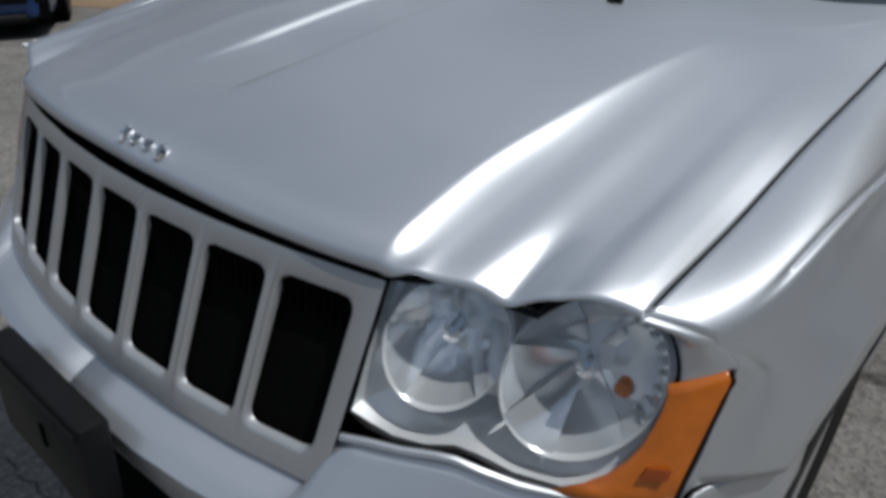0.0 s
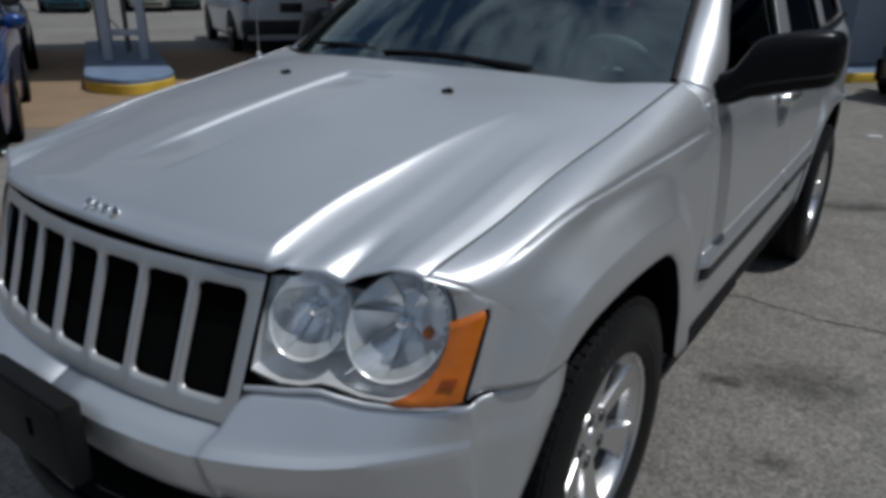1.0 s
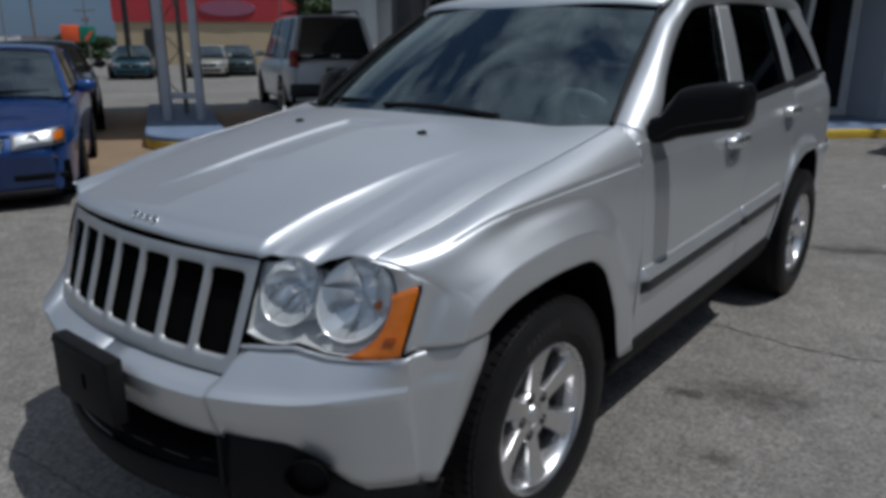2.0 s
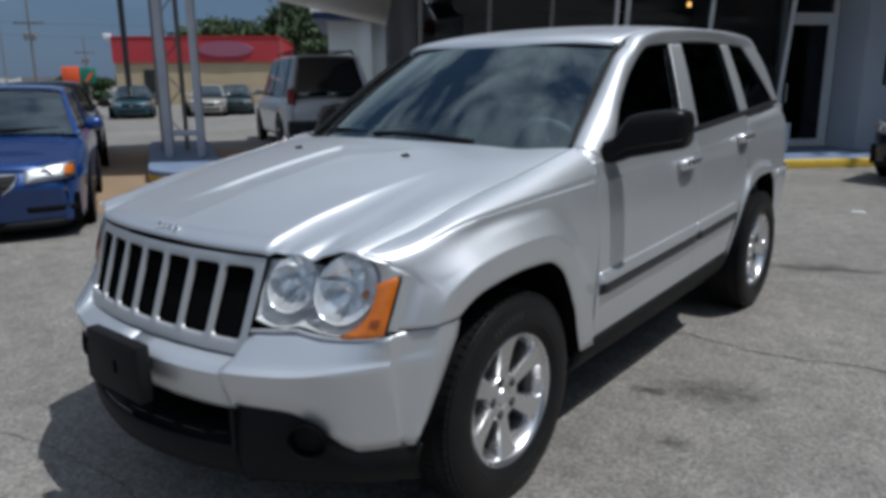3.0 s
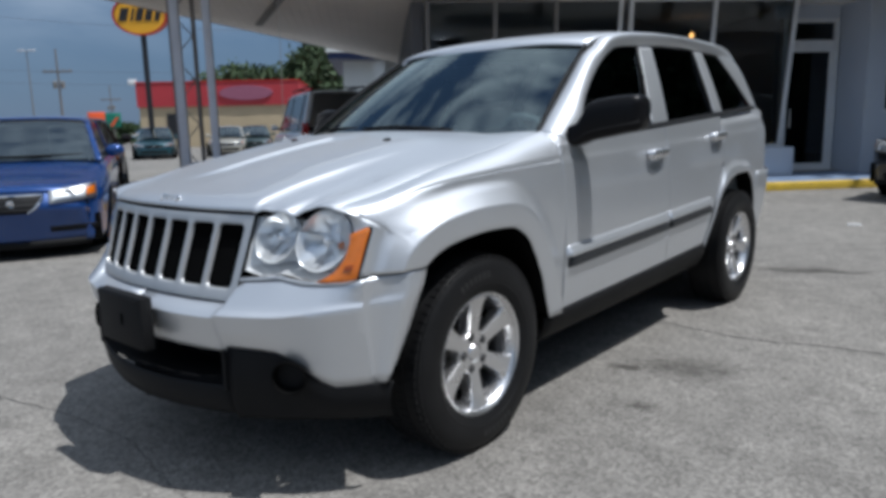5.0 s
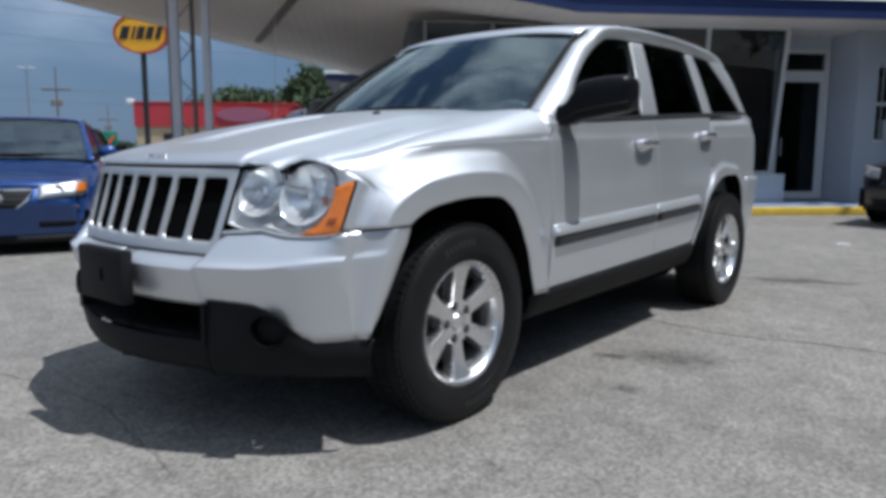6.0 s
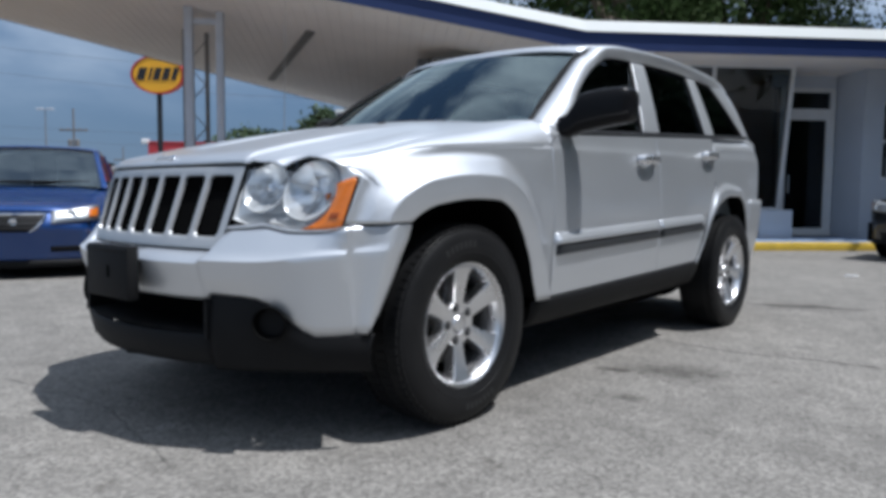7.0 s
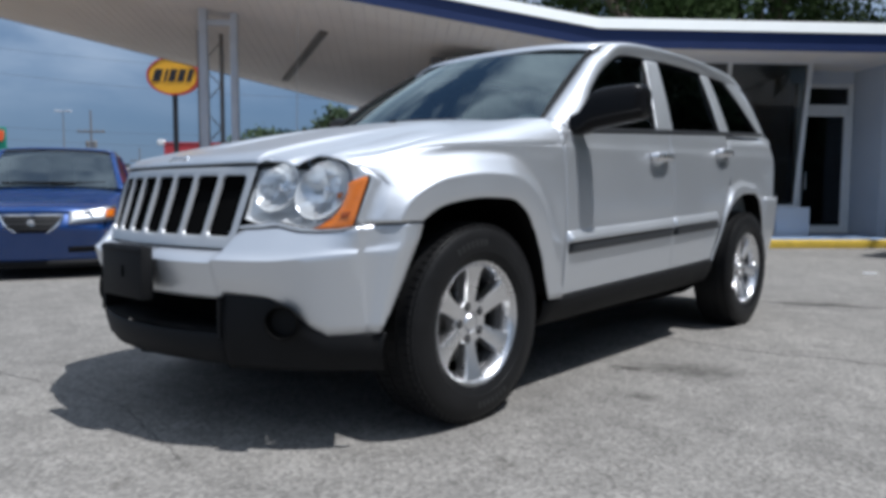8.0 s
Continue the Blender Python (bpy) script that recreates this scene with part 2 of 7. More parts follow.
AMBER = material("amber_lens_plastic", (0.58, 0.145, 0.006), 0.16, vary=0.15, scale=25, coat=0.6)
AMBER_DARK = material("amber_reflex_patch", (0.30, 0.06, 0.01), 0.35, vary=0.2)
LAMP_RED = material("red_lens_plastic", (0.35, 0.012, 0.012), 0.15, vary=0.1, coat=0.6)
CLEAR_LENS = glass("headlamp_lens", (0.96, 0.97, 0.98), 0.0, 1.0, 1.45)
WINDSHIELD = glass("windshield_glass", (0.60, 0.80, 0.80), 0.0, 0.9, 2.75, (0.82, 0.95, 0.95))
PRIVACY = glass("privacy_glass", (0.06, 0.065, 0.07), 0.0, 0.5, 1.36, (0.26, 0.29, 0.33))
SIDE_GLASS = glass("side_window_glass", (0.13, 0.15, 0.15), 0.0, 0.7, 1.38, (0.26, 0.30, 0.35))
SEAT_GREY = material("grey_seat_cloth", (0.19, 0.195, 0.20), 0.85, vary=0.15, scale=8, fine=200)
DASH = material("dark_dash_plastic", (0.13, 0.15, 0.16), 0.55, vary=0.1)
BRAKE = material("brake_steel", (0.25, 0.24, 0.23), 0.4, metal=0.9, vary=0.1)


# ---- mesh helpers ----
def keyed(keys):
    """A smooth monotone curve through (x, y) keys; constant slope-free ends."""
    xs, ys = np.array([k[0] for k in keys], float), np.array([k[1] for k in keys], float)
    h, d = np.diff(xs), np.diff(ys) / np.diff(xs)
    m = np.zeros(len(xs))
    m[0], m[-1] = d[0], d[-1]
    for i in range(1, len(xs) - 1):
        if d[i - 1] * d[i] > 0:
            w1, w2 = 2 * h[i] + h[i - 1], h[i] + 2 * h[i - 1]
            m[i] = (w1 + w2) / (w1 / d[i - 1] + w2 / d[i])

    def f(x):
        if x <= xs[0]:
            return float(ys[0] + m[0] * (x - xs[0]))
        if x >= xs[-1]:
            return float(ys[-1] + m[-1] * (x - xs[-1]))
        i = int(np.searchsorted(xs, x)) - 1
        t = (x - xs[i]) / h[i]
        return float(ys[i] * (1 + 2 * t) * (1 - t) ** 2 + m[i] * h[i] * t * (1 - t) ** 2 + ys[i + 1] * t * t * (3 - 2 * t) + m[i + 1] * h[i] * t * t * (t - 1))

    return f


def smooth(a, b, x):
    t = min(1.0, max(0.0, (x - a) / (b - a)))
    return t * t * (3 - 2 * t)


def lerp(a, b, t):
    return a + (b - a) * t


def grid(f, nu, nv, bm=None, close_u=False):
    """A sheet of quads over f(u, v), u and v from 0 to 1."""
    bm = bm or bmesh.new()
    rows = [[bm.verts.new(f(i / nu, j / nv)) for j in range(nv + 1)] for i in range(nu if close_u else nu + 1)]
    for i in range(nu):
        a, b = rows[i], rows[(i + 1) % len(rows)]
        for j in range(nv):
            bm.faces.new((a[j], b[j], b[j + 1], a[j + 1]))
    return bm


def box(bm, x0, x1, y0, y1, z0, z1, m=None):
    vs = [bm.verts.new((x, y, z)) for x in (x0, x1) for y in (y0, y1) for z in (z0, z1)]
    for f in ((0, 1, 3, 2), (4, 6, 7, 5), (0, 4, 5, 1), (2, 3, 7, 6), (0, 2, 6, 4), (1, 5, 7, 3)):
        bm.faces.new([vs[i] for i in f])
    if m is not None:
        bmesh.ops.transform(bm, matrix=m, verts=vs)
    return bm


def soft_box(x0, x1, y0, y1, z0, z1, r=0.01, seg=2):
    bm = box(bmesh.new(), x0, x1, y0, y1, z0, z1)
    bmesh.ops.bevel(bm, geom=bm.edges[:], offset=r, segments=seg, affect="EDGES", profile=0.5)
    return bm


def prism(points, lo, hi, axis=2, bm=None):
    """A flat outline (list of 2D points) drawn out from lo to hi along an axis; lo and hi may be functions of the point."""
    bm = bm or bmesh.new()
    f_lo = lo if callable(lo) else (lambda p: lo)
    f_hi = hi if callable(hi) else (lambda p: hi)

    def at(p, h):
        c = list(p)
        c.insert(axis, h)
        return bm.verts.new(c)

    a, b = [at(p, f_lo(p)) for p in points], [at(p, f_hi(p)) for p in points]
    n = len(points)
    for i in range(n):
        bm.faces.new((a[i], a[(i + 1) % n], b[(i + 1) % n], b[i]))
    bm.faces.new(a[::-1])
    bm.faces.new(b)
    return bm


def tube(path, radius, sides=10, bm=None, caps=True):
    """A round bar along a path of points; radius a number or one per point."""
    bm = bm or bmesh.new()
    pts = [Vector(p) for p in path]
    rings = []
    for i, p in enumerate(pts):
        d = (pts[min(i + 1, len(pts) - 1)] - pts[max(i - 1, 0)]).normalized()
        side = d.cross(Vector((0, 0, 1)) if abs(d.z) < 0.95 else Vector((1, 0, 0))).normalized()
        up = side.cross(d)
        r = radius[i] if isinstance(radius, (list, tuple)) else radius
        rings.append([bm.verts.new(p + r * (side * math.cos(2 * math.pi * k / sides) + up * math.sin(2 * math.pi * k / sides))) for k in range(sides)])
    for a, b in zip(rings, rings[1:]):
        for k in range(sides):
            bm.faces.new((a[k], a[(k + 1) % sides], b[(k + 1) % sides], b[k]))
    if caps:
        bm.faces.new(rings[0][::-1])
        bm.faces.new(rings[-1])
    return bm


def lathe(profile, sides=48, axis=0, centre=(0, 0, 0), bm=None, start=0.0, sweep=2 * math.pi):
    """Turns a profile of (along, radius) round an axis (0: x)."""
    bm = bm or bmesh.new()
    whole = abs(sweep - 2 * math.pi) < 1e-6
    rings = []
    for k in range(sides if whole else sides + 1):
        a = start + sweep * k / sides
        ring = []
        for h, r in profile:
            c = [0, 0, 0]
            c[axis] = h
            c[(axis + 1) % 3], c[(axis + 2) % 3] = r * math.cos(a), r * math.sin(a)
            ring.append(bm.verts.new(Vector(c) + Vector(centre)))
        rings.append(ring)
    for k in range(sides):
        a, b = rings[k], rings[(k + 1) % len(rings)]
        for j in range(len(profile) - 1):
            bm.faces.new((a[j], b[j], b[j + 1], a[j + 1]))
    return bm


def rounded(points, r=0.02, seg=4):
    """Rounds the corners of a closed 2D outline."""
    out, n = [], len(points)
    for i in range(n):
        p, a, b = Vector(points[i]), Vector(points[i - 1]), Vector(points[(i + 1) % n])
        k = min(r, (a - p).length * 0.45, (b - p).length * 0.45)
        p0, p1 = p + (a - p).normalized() * k, p + (b - p).normalized() * k
        for j in range(seg + 1):
            t = j / seg
            out.append(tuple(p0 * (1 - t) ** 2 + p * 2 * t * (1 - t) + p1 * t * t))
    return out


def finish(name, bm, mat, smooth_angle=35, thick=0.0, bevel=0.0, weld=True, inward=True):
    if weld:
        bmesh.ops.remove_doubles(bm, verts=bm.verts[:], dist=1e-5)
    bmesh.ops.recalc_face_normals(bm, faces=bm.faces[:])
    me = bpy.data.meshes.new(name)
    bm.to_mesh(me)
    bm.free()
    me.materials.append(mat)
    if smooth_angle:
        me.shade_smooth()
        me.set_sharp_from_angle(angle=radians(smooth_angle))
    ob = new(name, me)
    if thick:
        s = ob.modifiers.new("thickness", "SOLIDIFY")
        s.thickness, s.offset = thick, 0.0
    if bevel:
        b = ob.modifiers.new("edges", "BEVEL")
        b.width, b.segments, b.limit_method, b.angle_limit = bevel, 2, "ANGLE", radians(40)
    return ob


def part(name, bm, mat, parent, label="", **kw):
    ob = finish(name, bm, mat, **kw)
    ob.parent = parent
    return tagged(ob, label)


def thing(name, label, category, m=None, group="", kind=""):
    ob = new(name)
    ob.empty_display_size = 0.2
    if m is not None:
        ob.matrix_world = m
    return tagged(ob, label, category, group, kind)


def solo(name, bm, mat, label, category, m=None, group="", kind="", **kw):
    ob = finish(name, bm, mat, **kw)
    if m is not None:
        ob.matrix_world = m
    return tagged(ob, label, category, group, kind)


# The shop and its yard lie turned against the silver car: u along the shop front, v away from the street
SHOP = pose(0, 0, 0, 0, 0, 46)


# ---- ground ----
def build_ground():
    bm = bmesh.new()
    rings = [0.0, 6, 12, 24, 48, 100, 220, 600, 2000]
    n = 48
    last = None
    centre = bm.verts.new((0, 0, 0))
    for r in rings[1:]:
        ring = [bm.verts.new((r * math.cos(2 * math.pi * k / n), r * math.sin(2 * math.pi * k / n), 0)) for k in range(n)]
        for k in range(n):
            if last is None:
                bm.faces.new((centre, ring[k], ring[(k + 1) % n]))
            else:
                bm.faces.new((last[k], ring[k], ring[(k + 1) % n], last[(k + 1) % n]))
        last = ring
    solo("ground", bm, ASPHALT, "worn light grey asphalt parking lot", "ground", kind="structure", smooth_angle=0)
    slab = box(bmesh.new(), -16, -1.2, 5.6, 14.2, -0.05, 0.005)
    solo("pavement", slab, TAN_SLAB, "tan concrete apron round the pump island", "pavement", SHOP, kind="structure", smooth_angle=0)


def crack(points, width, seed):
    """A thin wandering ribbon a few millimetres above the asphalt."""
    rng = random.Random(seed)
    bm, line = bmesh.new(), []
    for (x0, y0), (x1, y1) in zip(points, points[1:]):
        n = max(2, int(math.hypot(x1 - x0, y1 - y0) / 0.03))
        for i in range(n):
            line.append((lerp(x0, x1, i / n) + rng.uniform(-0.008, 0.008), lerp(y0, y1, i / n) + rng.uniform(-0.010, 0.010)))
    rows = []
    for i, (x, y) in enumerate(line):
        a, b = line[max(0, i - 1)], line[min(len(line) - 1, i + 1)]
        d = Vector((b[0] - a[0], b[1] - a[1])).normalized()
        w = width * rng.uniform(0.25, 1.0) * min(1, 0.2 + min(i, len(line) - 1 - i) / 8)
        rows.append((bm.verts.new((x - d.y * w, y + d.x * w, 0.004)), bm.verts.new((x + d.y * w, y - d.x * w, 0.004))))
    for a, b in zip(rows, rows[1:]):
        bm.faces.new((a[0], a[1], b[1], b[0]))
    return solo("pavement_crack", bm, CRACK, "thin dark crack across the grey asphalt", "crack", kind="structure", smooth_angle=0)


def stain(x, y, half_x, half_y, turn, lift, mat=None, label="dark soaked oil stain on the grey asphalt"):
    """A thin round patch of soaked asphalt, lying just over the ground."""
    bm = bmesh.new()
    bm.faces.new([bm.verts.new((math.cos(2 * math.pi * k / 32), math.sin(2 * math.pi * k / 32), 0)) for k in range(32)])
    return solo("oil_stain", bm, mat or STAIN, label, "stain", pose(x, y, lift, 0, 0, turn) @ Matrix.Diagonal((half_x, half_y, 1, 1)), kind="structure", smooth_angle=0)


# ---- the shop, its canopy and island ----
def canopy_z(u, v):
    return 3.34 + 0.145 * max(0.0, 3.7 - u) - 0.1 * (v - 8.6) * smooth(4.2, 1.0, u)


def build_canopy():
    roof = thing("canopy_roof", "wing-shaped canopy roof with a white and blue painted edge over a beige soffit", "canopy", SHOP, kind="structure")
    # soffit boards
    cut = [(15.5, 8.62), (3.7, 8.62), (-13.95, 7.72), (-13.95, 10.08), (-8.5, 12.66), (-1.16, 15.86), (3.7, 17.9), (15.5, 17.9)]
    bm = bmesh.new()
    us = sorted({*(lerp(-13.95, 15.5, i / 60) for i in range(61)), 3.7})

    def v_range(u):
        lo = 8.62 if u >= 3.7 else lerp(8.62, 7.72, (3.7 - u) / 17.65)
        hi = float(np.interp(u, [-13.95, -8.5, -1.16, 3.7, 15.5], [10.08, 12.66, 15.86, 17.9, 17.9]))
        return lo, hi

    rows = []
    for u in us:
        lo, hi = v_range(u)
        rows.append([bm.verts.new((u, lerp(lo, hi, j / 8), canopy_z(u, lerp(lo, hi, j / 8)))) for j in range(9)])
    for a, b in zip(rows, rows[1:]):
        for j in range(8):
            bm.faces.new((a[j], b[j], b[j + 1], a[j + 1]))
    part("soffit", bm, SOFFIT, roof, thick=0.03)
    # joints between the soffit boards
    bm = bmesh.new()
    for k in range(86):
        u = -13.6 + 0.2 * k
        if u > 3.6:
            break
        lo, hi = v_range(u)
        pts = [(u, lerp(lo, hi, j / 6)) for j in range(7)]
        for (ua, va), (ub, vb) in zip(pts, pts[1:]):
            za, zb = canopy_z(ua, va) - 0.018, canopy_z(ub, vb) - 0.018
            bm.faces.new([bm.verts.new(p) for p in ((ua, va, za), (ua + 0.012, va, za), (ub + 0.012, vb, zb), (ub, vb, zb))])
    part("soffit_joints", bm, SOFFIT_SEAM, roof, smooth_angle=0, thick=0.004)
    # edge bands, blue below, white above, and the roof sheet
    edge = [(15.5, 8.6)] + [(3.7 - 0.0, 8.6)] + [(lerp(3.7, -14.0, i / 24), lerp(8.6, 7.7, i / 24)) for i in range(1, 25)]
    far = [(-14.0, 7.7), (-14.0, 10.1), (-8.5, 12.7), (-1.16, 15.9), (3.7, 18.0), (15.5, 18.0)]
    for name, lo, hi, mat, proud in (("blue_band", -0.015, 0.285, FASCIA_BLUE, 0.0), ("white_band", 0.288, 0.475, FASCIA_WHITE, 0.035)):
        bm = bmesh.new()
        for line in (edge, far):
            for (ua, va), (ub, vb) in zip(line, line[1:]):
                d = Vector((ub - ua, vb - va)).normalized()
                nrm = Vector((-d.y, d.x)) * -1
                if line is far:
                    nrm = Vector((-d.y, d.x))
                nrm = nrm if (nrm.y < 0) == (line is edge) else -nrm
                za, zb = canopy_z(ua, va), canopy_z(ub, vb)
                ia, ib = (ua - nrm.x * 0.06, va - nrm.y * 0.06), (ub - nrm.x * 0.06, vb - nrm.y * 0.06)
                oa, ob_ = (ua + nrm.x * proud, va + nrm.y * proud), (ub + nrm.x * proud, vb + nrm.y * proud)
                back = 0.06 if name == "white_band" else 0.0
                ta, tb = (oa[0] - nrm.x * back, oa[1] - nrm.y * back), (ob_[0] - nrm.x * back, ob_[1] - nrm.y * back)
                ja, jb = (ta[0] - nrm.x * 0.05, ta[1] - nrm.y * 0.05), (tb[0] - nrm.x * 0.05, tb[1] - nrm.y * 0.05)
                q = [bm.verts.new((*p, z)) for p, z in ((ia, za + lo), (oa, za + lo), (ob_, zb + lo), (ib, zb + lo), (ja, za + hi), (ta, za + hi), (tb, zb + hi), (jb, zb + hi))]
                for f in ((0, 3, 2, 1), (4, 5, 6, 7), (1, 2, 6, 5), (0, 4, 7, 3)):
                    bm.faces.new([q[i] for i in f])
        part(name, bm, mat, roof, smooth_angle=25)
    bm = bmesh.new()
    rows = []
    for u in us:
        lo, hi = v_range(u)
        rows.append([bm.verts.new((u, v, canopy_z(u, v) + 0.40)) for v in (lo, hi)])
    for a, b in zip(rows, rows[1:]):
        bm.faces.new((a[0], b[0], b[1], a[1]))
    part("roof_sheet", bm, FASCIA_WHITE, roof, thick=0.02)
    # recessed lamp slot in the soffit
    slot = thing("canopy_light_slot", "long dark fluorescent light slot set in the beige canopy soffit", "ceiling light", SHOP)
    for a, b in (((-0.98, 10.12), (-2.31, 14.26)),):
        d = Vector((b[0] - a[0], b[1] - a[1], canopy_z(*b) - canopy_z(*a)))
        m = Matrix.Translation((a[0], a[1], canopy_z(*a) - 0.05)) @ d.to_track_quat("Y", "Z").to_matrix().to_4x4()
        bm = box(bmesh.new(), -0.075, 0.075, 0, d.length, -0.015, 0.045, m)
        part("housing", bm, RUST_AND_SHADE_GREY, slot, bevel=0.006)
        bm = box(bmesh.new(), -0.05, 0.05, 0.05, d.length - 0.05, -0.022, -0.0155, m)
        part("lens", bm, RUST_AND_SHADE_GREY, slot)


def build_island():
    isl = thing("pump_island", "raised island with blue-grey top and worn yellow kerb under the canopy posts", "island", SHOP, kind="structure")
    outline = rounded([(-2.95, 8.0), (-2.25, 7.55), (-1.85, 8.3), (-3.3, 14.0), (-4.5, 13.8)], 0.35, 6)
    inner = [(lerp(p[0], -2.95, 0.012), lerp(p[1], 10.5, 0.004)) for p in outline]
    part("kerb", prism(outline, 0.0, 0.14), YELLOW, isl, "worn yellow painted kerb", bevel=0.015)
    part("top", prism(inner, 0.10, 0.21), BLUE_GREY, isl, "faded blue-grey painted top", bevel=0.02)
    frame = thing("canopy_post_frame", "pale blue twin steel posts with cross bars carrying the canopy", "post frame", SHOP)
    for name, u0, v0, w, mat in (("post", -3.11, 10.0, 0.072, PALE_BLUE), ("post", -2.57, 10.0, 0.062, PALE_BLUE), ("rear_post", -3.56, 11.4, 0.036, RUST_AND_SHADE_GREY), ("rear_post", -3.13, 11.4, 0.036, RUST_AND_SHADE_GREY)):
        bm = soft_box(u0 - w, u0 + w, v0 - w, v0 + w, 0.21, canopy_z(u0, v0) - 0.015, 0.008)
        part(name, bm, mat, frame)
    for z in (3.93, 0.62):
        bm = soft_box(-3.036, -2.634, 9.97, 10.03, z - 0.05, z + 0.05, 0.008)
        part("cross_bar", bm, PALE_BLUE, frame)
    # thin zigzag lacing between the rear posts
    bm = bmesh.new()
    for k in range(8):
        za, zb = 0.5 + 0.42 * k, 0.92 + 0.42 * k
        a, b = ((-3.53, 11.4, za), (-3.16, 11.4, zb)) if k % 2 else ((-3.16, 11.4, za), (-3.53, 11.4, zb))
        tube([a, b], 0.012, 6, bm)
    part("lacing", bm, RUST_AND_SHADE_GREY, frame)


def wall_panel(name, u0, u1, v0, v1, z0, z1, openings=(), mat=None, label=""):
    """A wall along u, v0 to v1 thick, with rectangular openings (u0, u1, z0, z1) going through it."""
    us = sorted({u0, u1, *(o[0] for o in openings), *(o[1] for o in openings)})
    zs = sorted({z0, z1, *(o[2] for o in openings), *(o[3] for o in openings)})
    bm = bmesh.new()
    for ua, ub in zip(us, us[1:]):
        for za, zb in zip(zs, zs[1:]):
            if any(o[0] <= ua and ub <= o[1] and o[2] <= za and zb <= o[3] for o in openings):
                continue
            box(bm, ua, ub, v0, v1, za, zb)
    bmesh.ops.remove_doubles(bm, verts=bm.verts[:], dist=1e-4)
    seen, twin = {}, []
    for f in bm.faces:
        key = tuple(round(c, 4) for c in f.calc_center_median())
        if key in seen:
            twin += [f, seen[key]]
        seen[key] = f
    bmesh.ops.delete(bm, geom=list(set(twin)), context="FACES")
    return solo(name, bm, mat or WALL_WHITE, label, "wall", SHOP, kind="structure", smooth_angle=0)


def build_shop():
    # raised walk with a yellow kerb
    walk_slab = thing("pavement_walk", "raised grey-blue walk along the shop front with a yellow painted kerb", "pavement", SHOP, kind="structure")
    part("kerb", soft_box(1.3, 18, 8.06, 8.22, -0.05, 0.135, 0.02), YELLOW, walk_slab, "yellow painted kerb")
    part("slab", box(bmesh.new(), 1.3, 18, 8.22, 10.9, -0.05, 0.13), BLUE_GREY, walk_slab, "blue-grey painted concrete")
    top = 3.36
    # walls: low plinth below the leaning glass, entrance recess, office wall
    wall_panel("wall_front_plinth", 1.2, 8.05, 9.95, 10.15, 0.1, 0.66, label="low white wall below the shop windows")
    wall_panel("wall_entry_cheek", 9.386, 9.56, 10.5, 10.7, 0.1, top, label="white wall beside the shop door")
    bm = box(bmesh.new(), 9.42, 9.56, 9.802, 10.498, 0.1, top)
    solo("wall_entry_side", bm, WALL_WHITE, "white return wall beside the shop entrance", "wall", SHOP, kind="structure", smooth_angle=0)
    wall_panel("wall_office", 9.42, 16.0, 9.6, 9.8, 0.1, top, openings=[(9.80, 11.25, 1.25, 2.72)], label="white painted office wall with a barred window")
    wall_panel("wall_entry_head", 8.05, 9.384, 10.42, 10.6, 3.083, top, label="white wall above the shop door")
    # side wall: the shade it stands in is put into its dark colour
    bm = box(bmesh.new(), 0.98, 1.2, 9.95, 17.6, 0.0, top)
    solo("wall_side", bm, DARK_ROOM, "side wall of the shop, toned dark for shade", "wall", SHOP, kind="structure", smooth_angle=0)
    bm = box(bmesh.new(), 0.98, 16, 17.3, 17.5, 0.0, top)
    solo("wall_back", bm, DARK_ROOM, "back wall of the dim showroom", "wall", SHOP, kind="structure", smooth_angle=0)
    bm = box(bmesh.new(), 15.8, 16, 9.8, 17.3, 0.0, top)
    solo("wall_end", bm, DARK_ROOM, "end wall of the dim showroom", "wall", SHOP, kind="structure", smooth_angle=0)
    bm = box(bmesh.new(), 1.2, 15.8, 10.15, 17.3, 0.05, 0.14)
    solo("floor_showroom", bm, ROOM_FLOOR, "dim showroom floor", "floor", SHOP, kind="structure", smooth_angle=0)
    bm = box(bmesh.new(), 8.25, 8.4, 10.7, 14.2, 0.14, 3.3)
    solo("wall_partition", bm, WALL_WHITE, "pale partition wall inside the showroom", "wall", SHOP, kind="structure", smooth_angle=0)
    # leaning storefront
    lean = lambda z: 10.05 - 0.36 * (z - 0.66) / 2.68
    front = thing("window_1", "slanted storefront glass in slim white metal mullions", "window", SHOP, kind="structure")
    posts = [1.25, 2.45, 3.55, 4.72, 4.92, 6.48, 8.02]
    for u in posts:
        bm = bmesh.new()
        vs = [bm.verts.new(p) for p in ((u - .035, lean(.66) - .05, .66), (u + .035, lean(.66) - .05, .66), (u + .035, lean(.66) + .05, .66), (u - .035, lean(.66) + .05, .66),
                                        (u - .035, lean(3.34) - .05, 3.34), (u + .035, lean(3.34) - .05, 3.34), (u + .035, lean(3.34) + .05, 3.34), (u - .035, lean(3.34) + .05, 3.34))]
        for f in ((0, 1, 5, 4), (1, 2, 6, 5), (2, 3, 7, 6), (3, 0, 4, 7), (4, 5, 6, 7), (3, 2, 1, 0)):
            bm.faces.new([vs[i] for i in f])
        # white mullions below u = 4 get grey instead, as painted-in shade
        part("mullion", bm, FRAME_WHITE if u > 4 else RUST_AND_SHADE_GREY, front)
    for ua, ub in zip(posts, posts[1:]):
        if ub - ua < 0.3:
            continue
        for za, zb, name in ((0.70, 3.30, "pane"),):
            bm = bmesh.new()
            bm.faces.new([bm.verts.new(p) for p in ((ua + .036, lean(za), za), (ub - .036, lean(za), za), (ub - .036, lean(zb), zb), (ua + .036, lean(zb), zb))])
            part(name, bm, SHOP_GLASS, front, thick=0.008, smooth_angle=0)
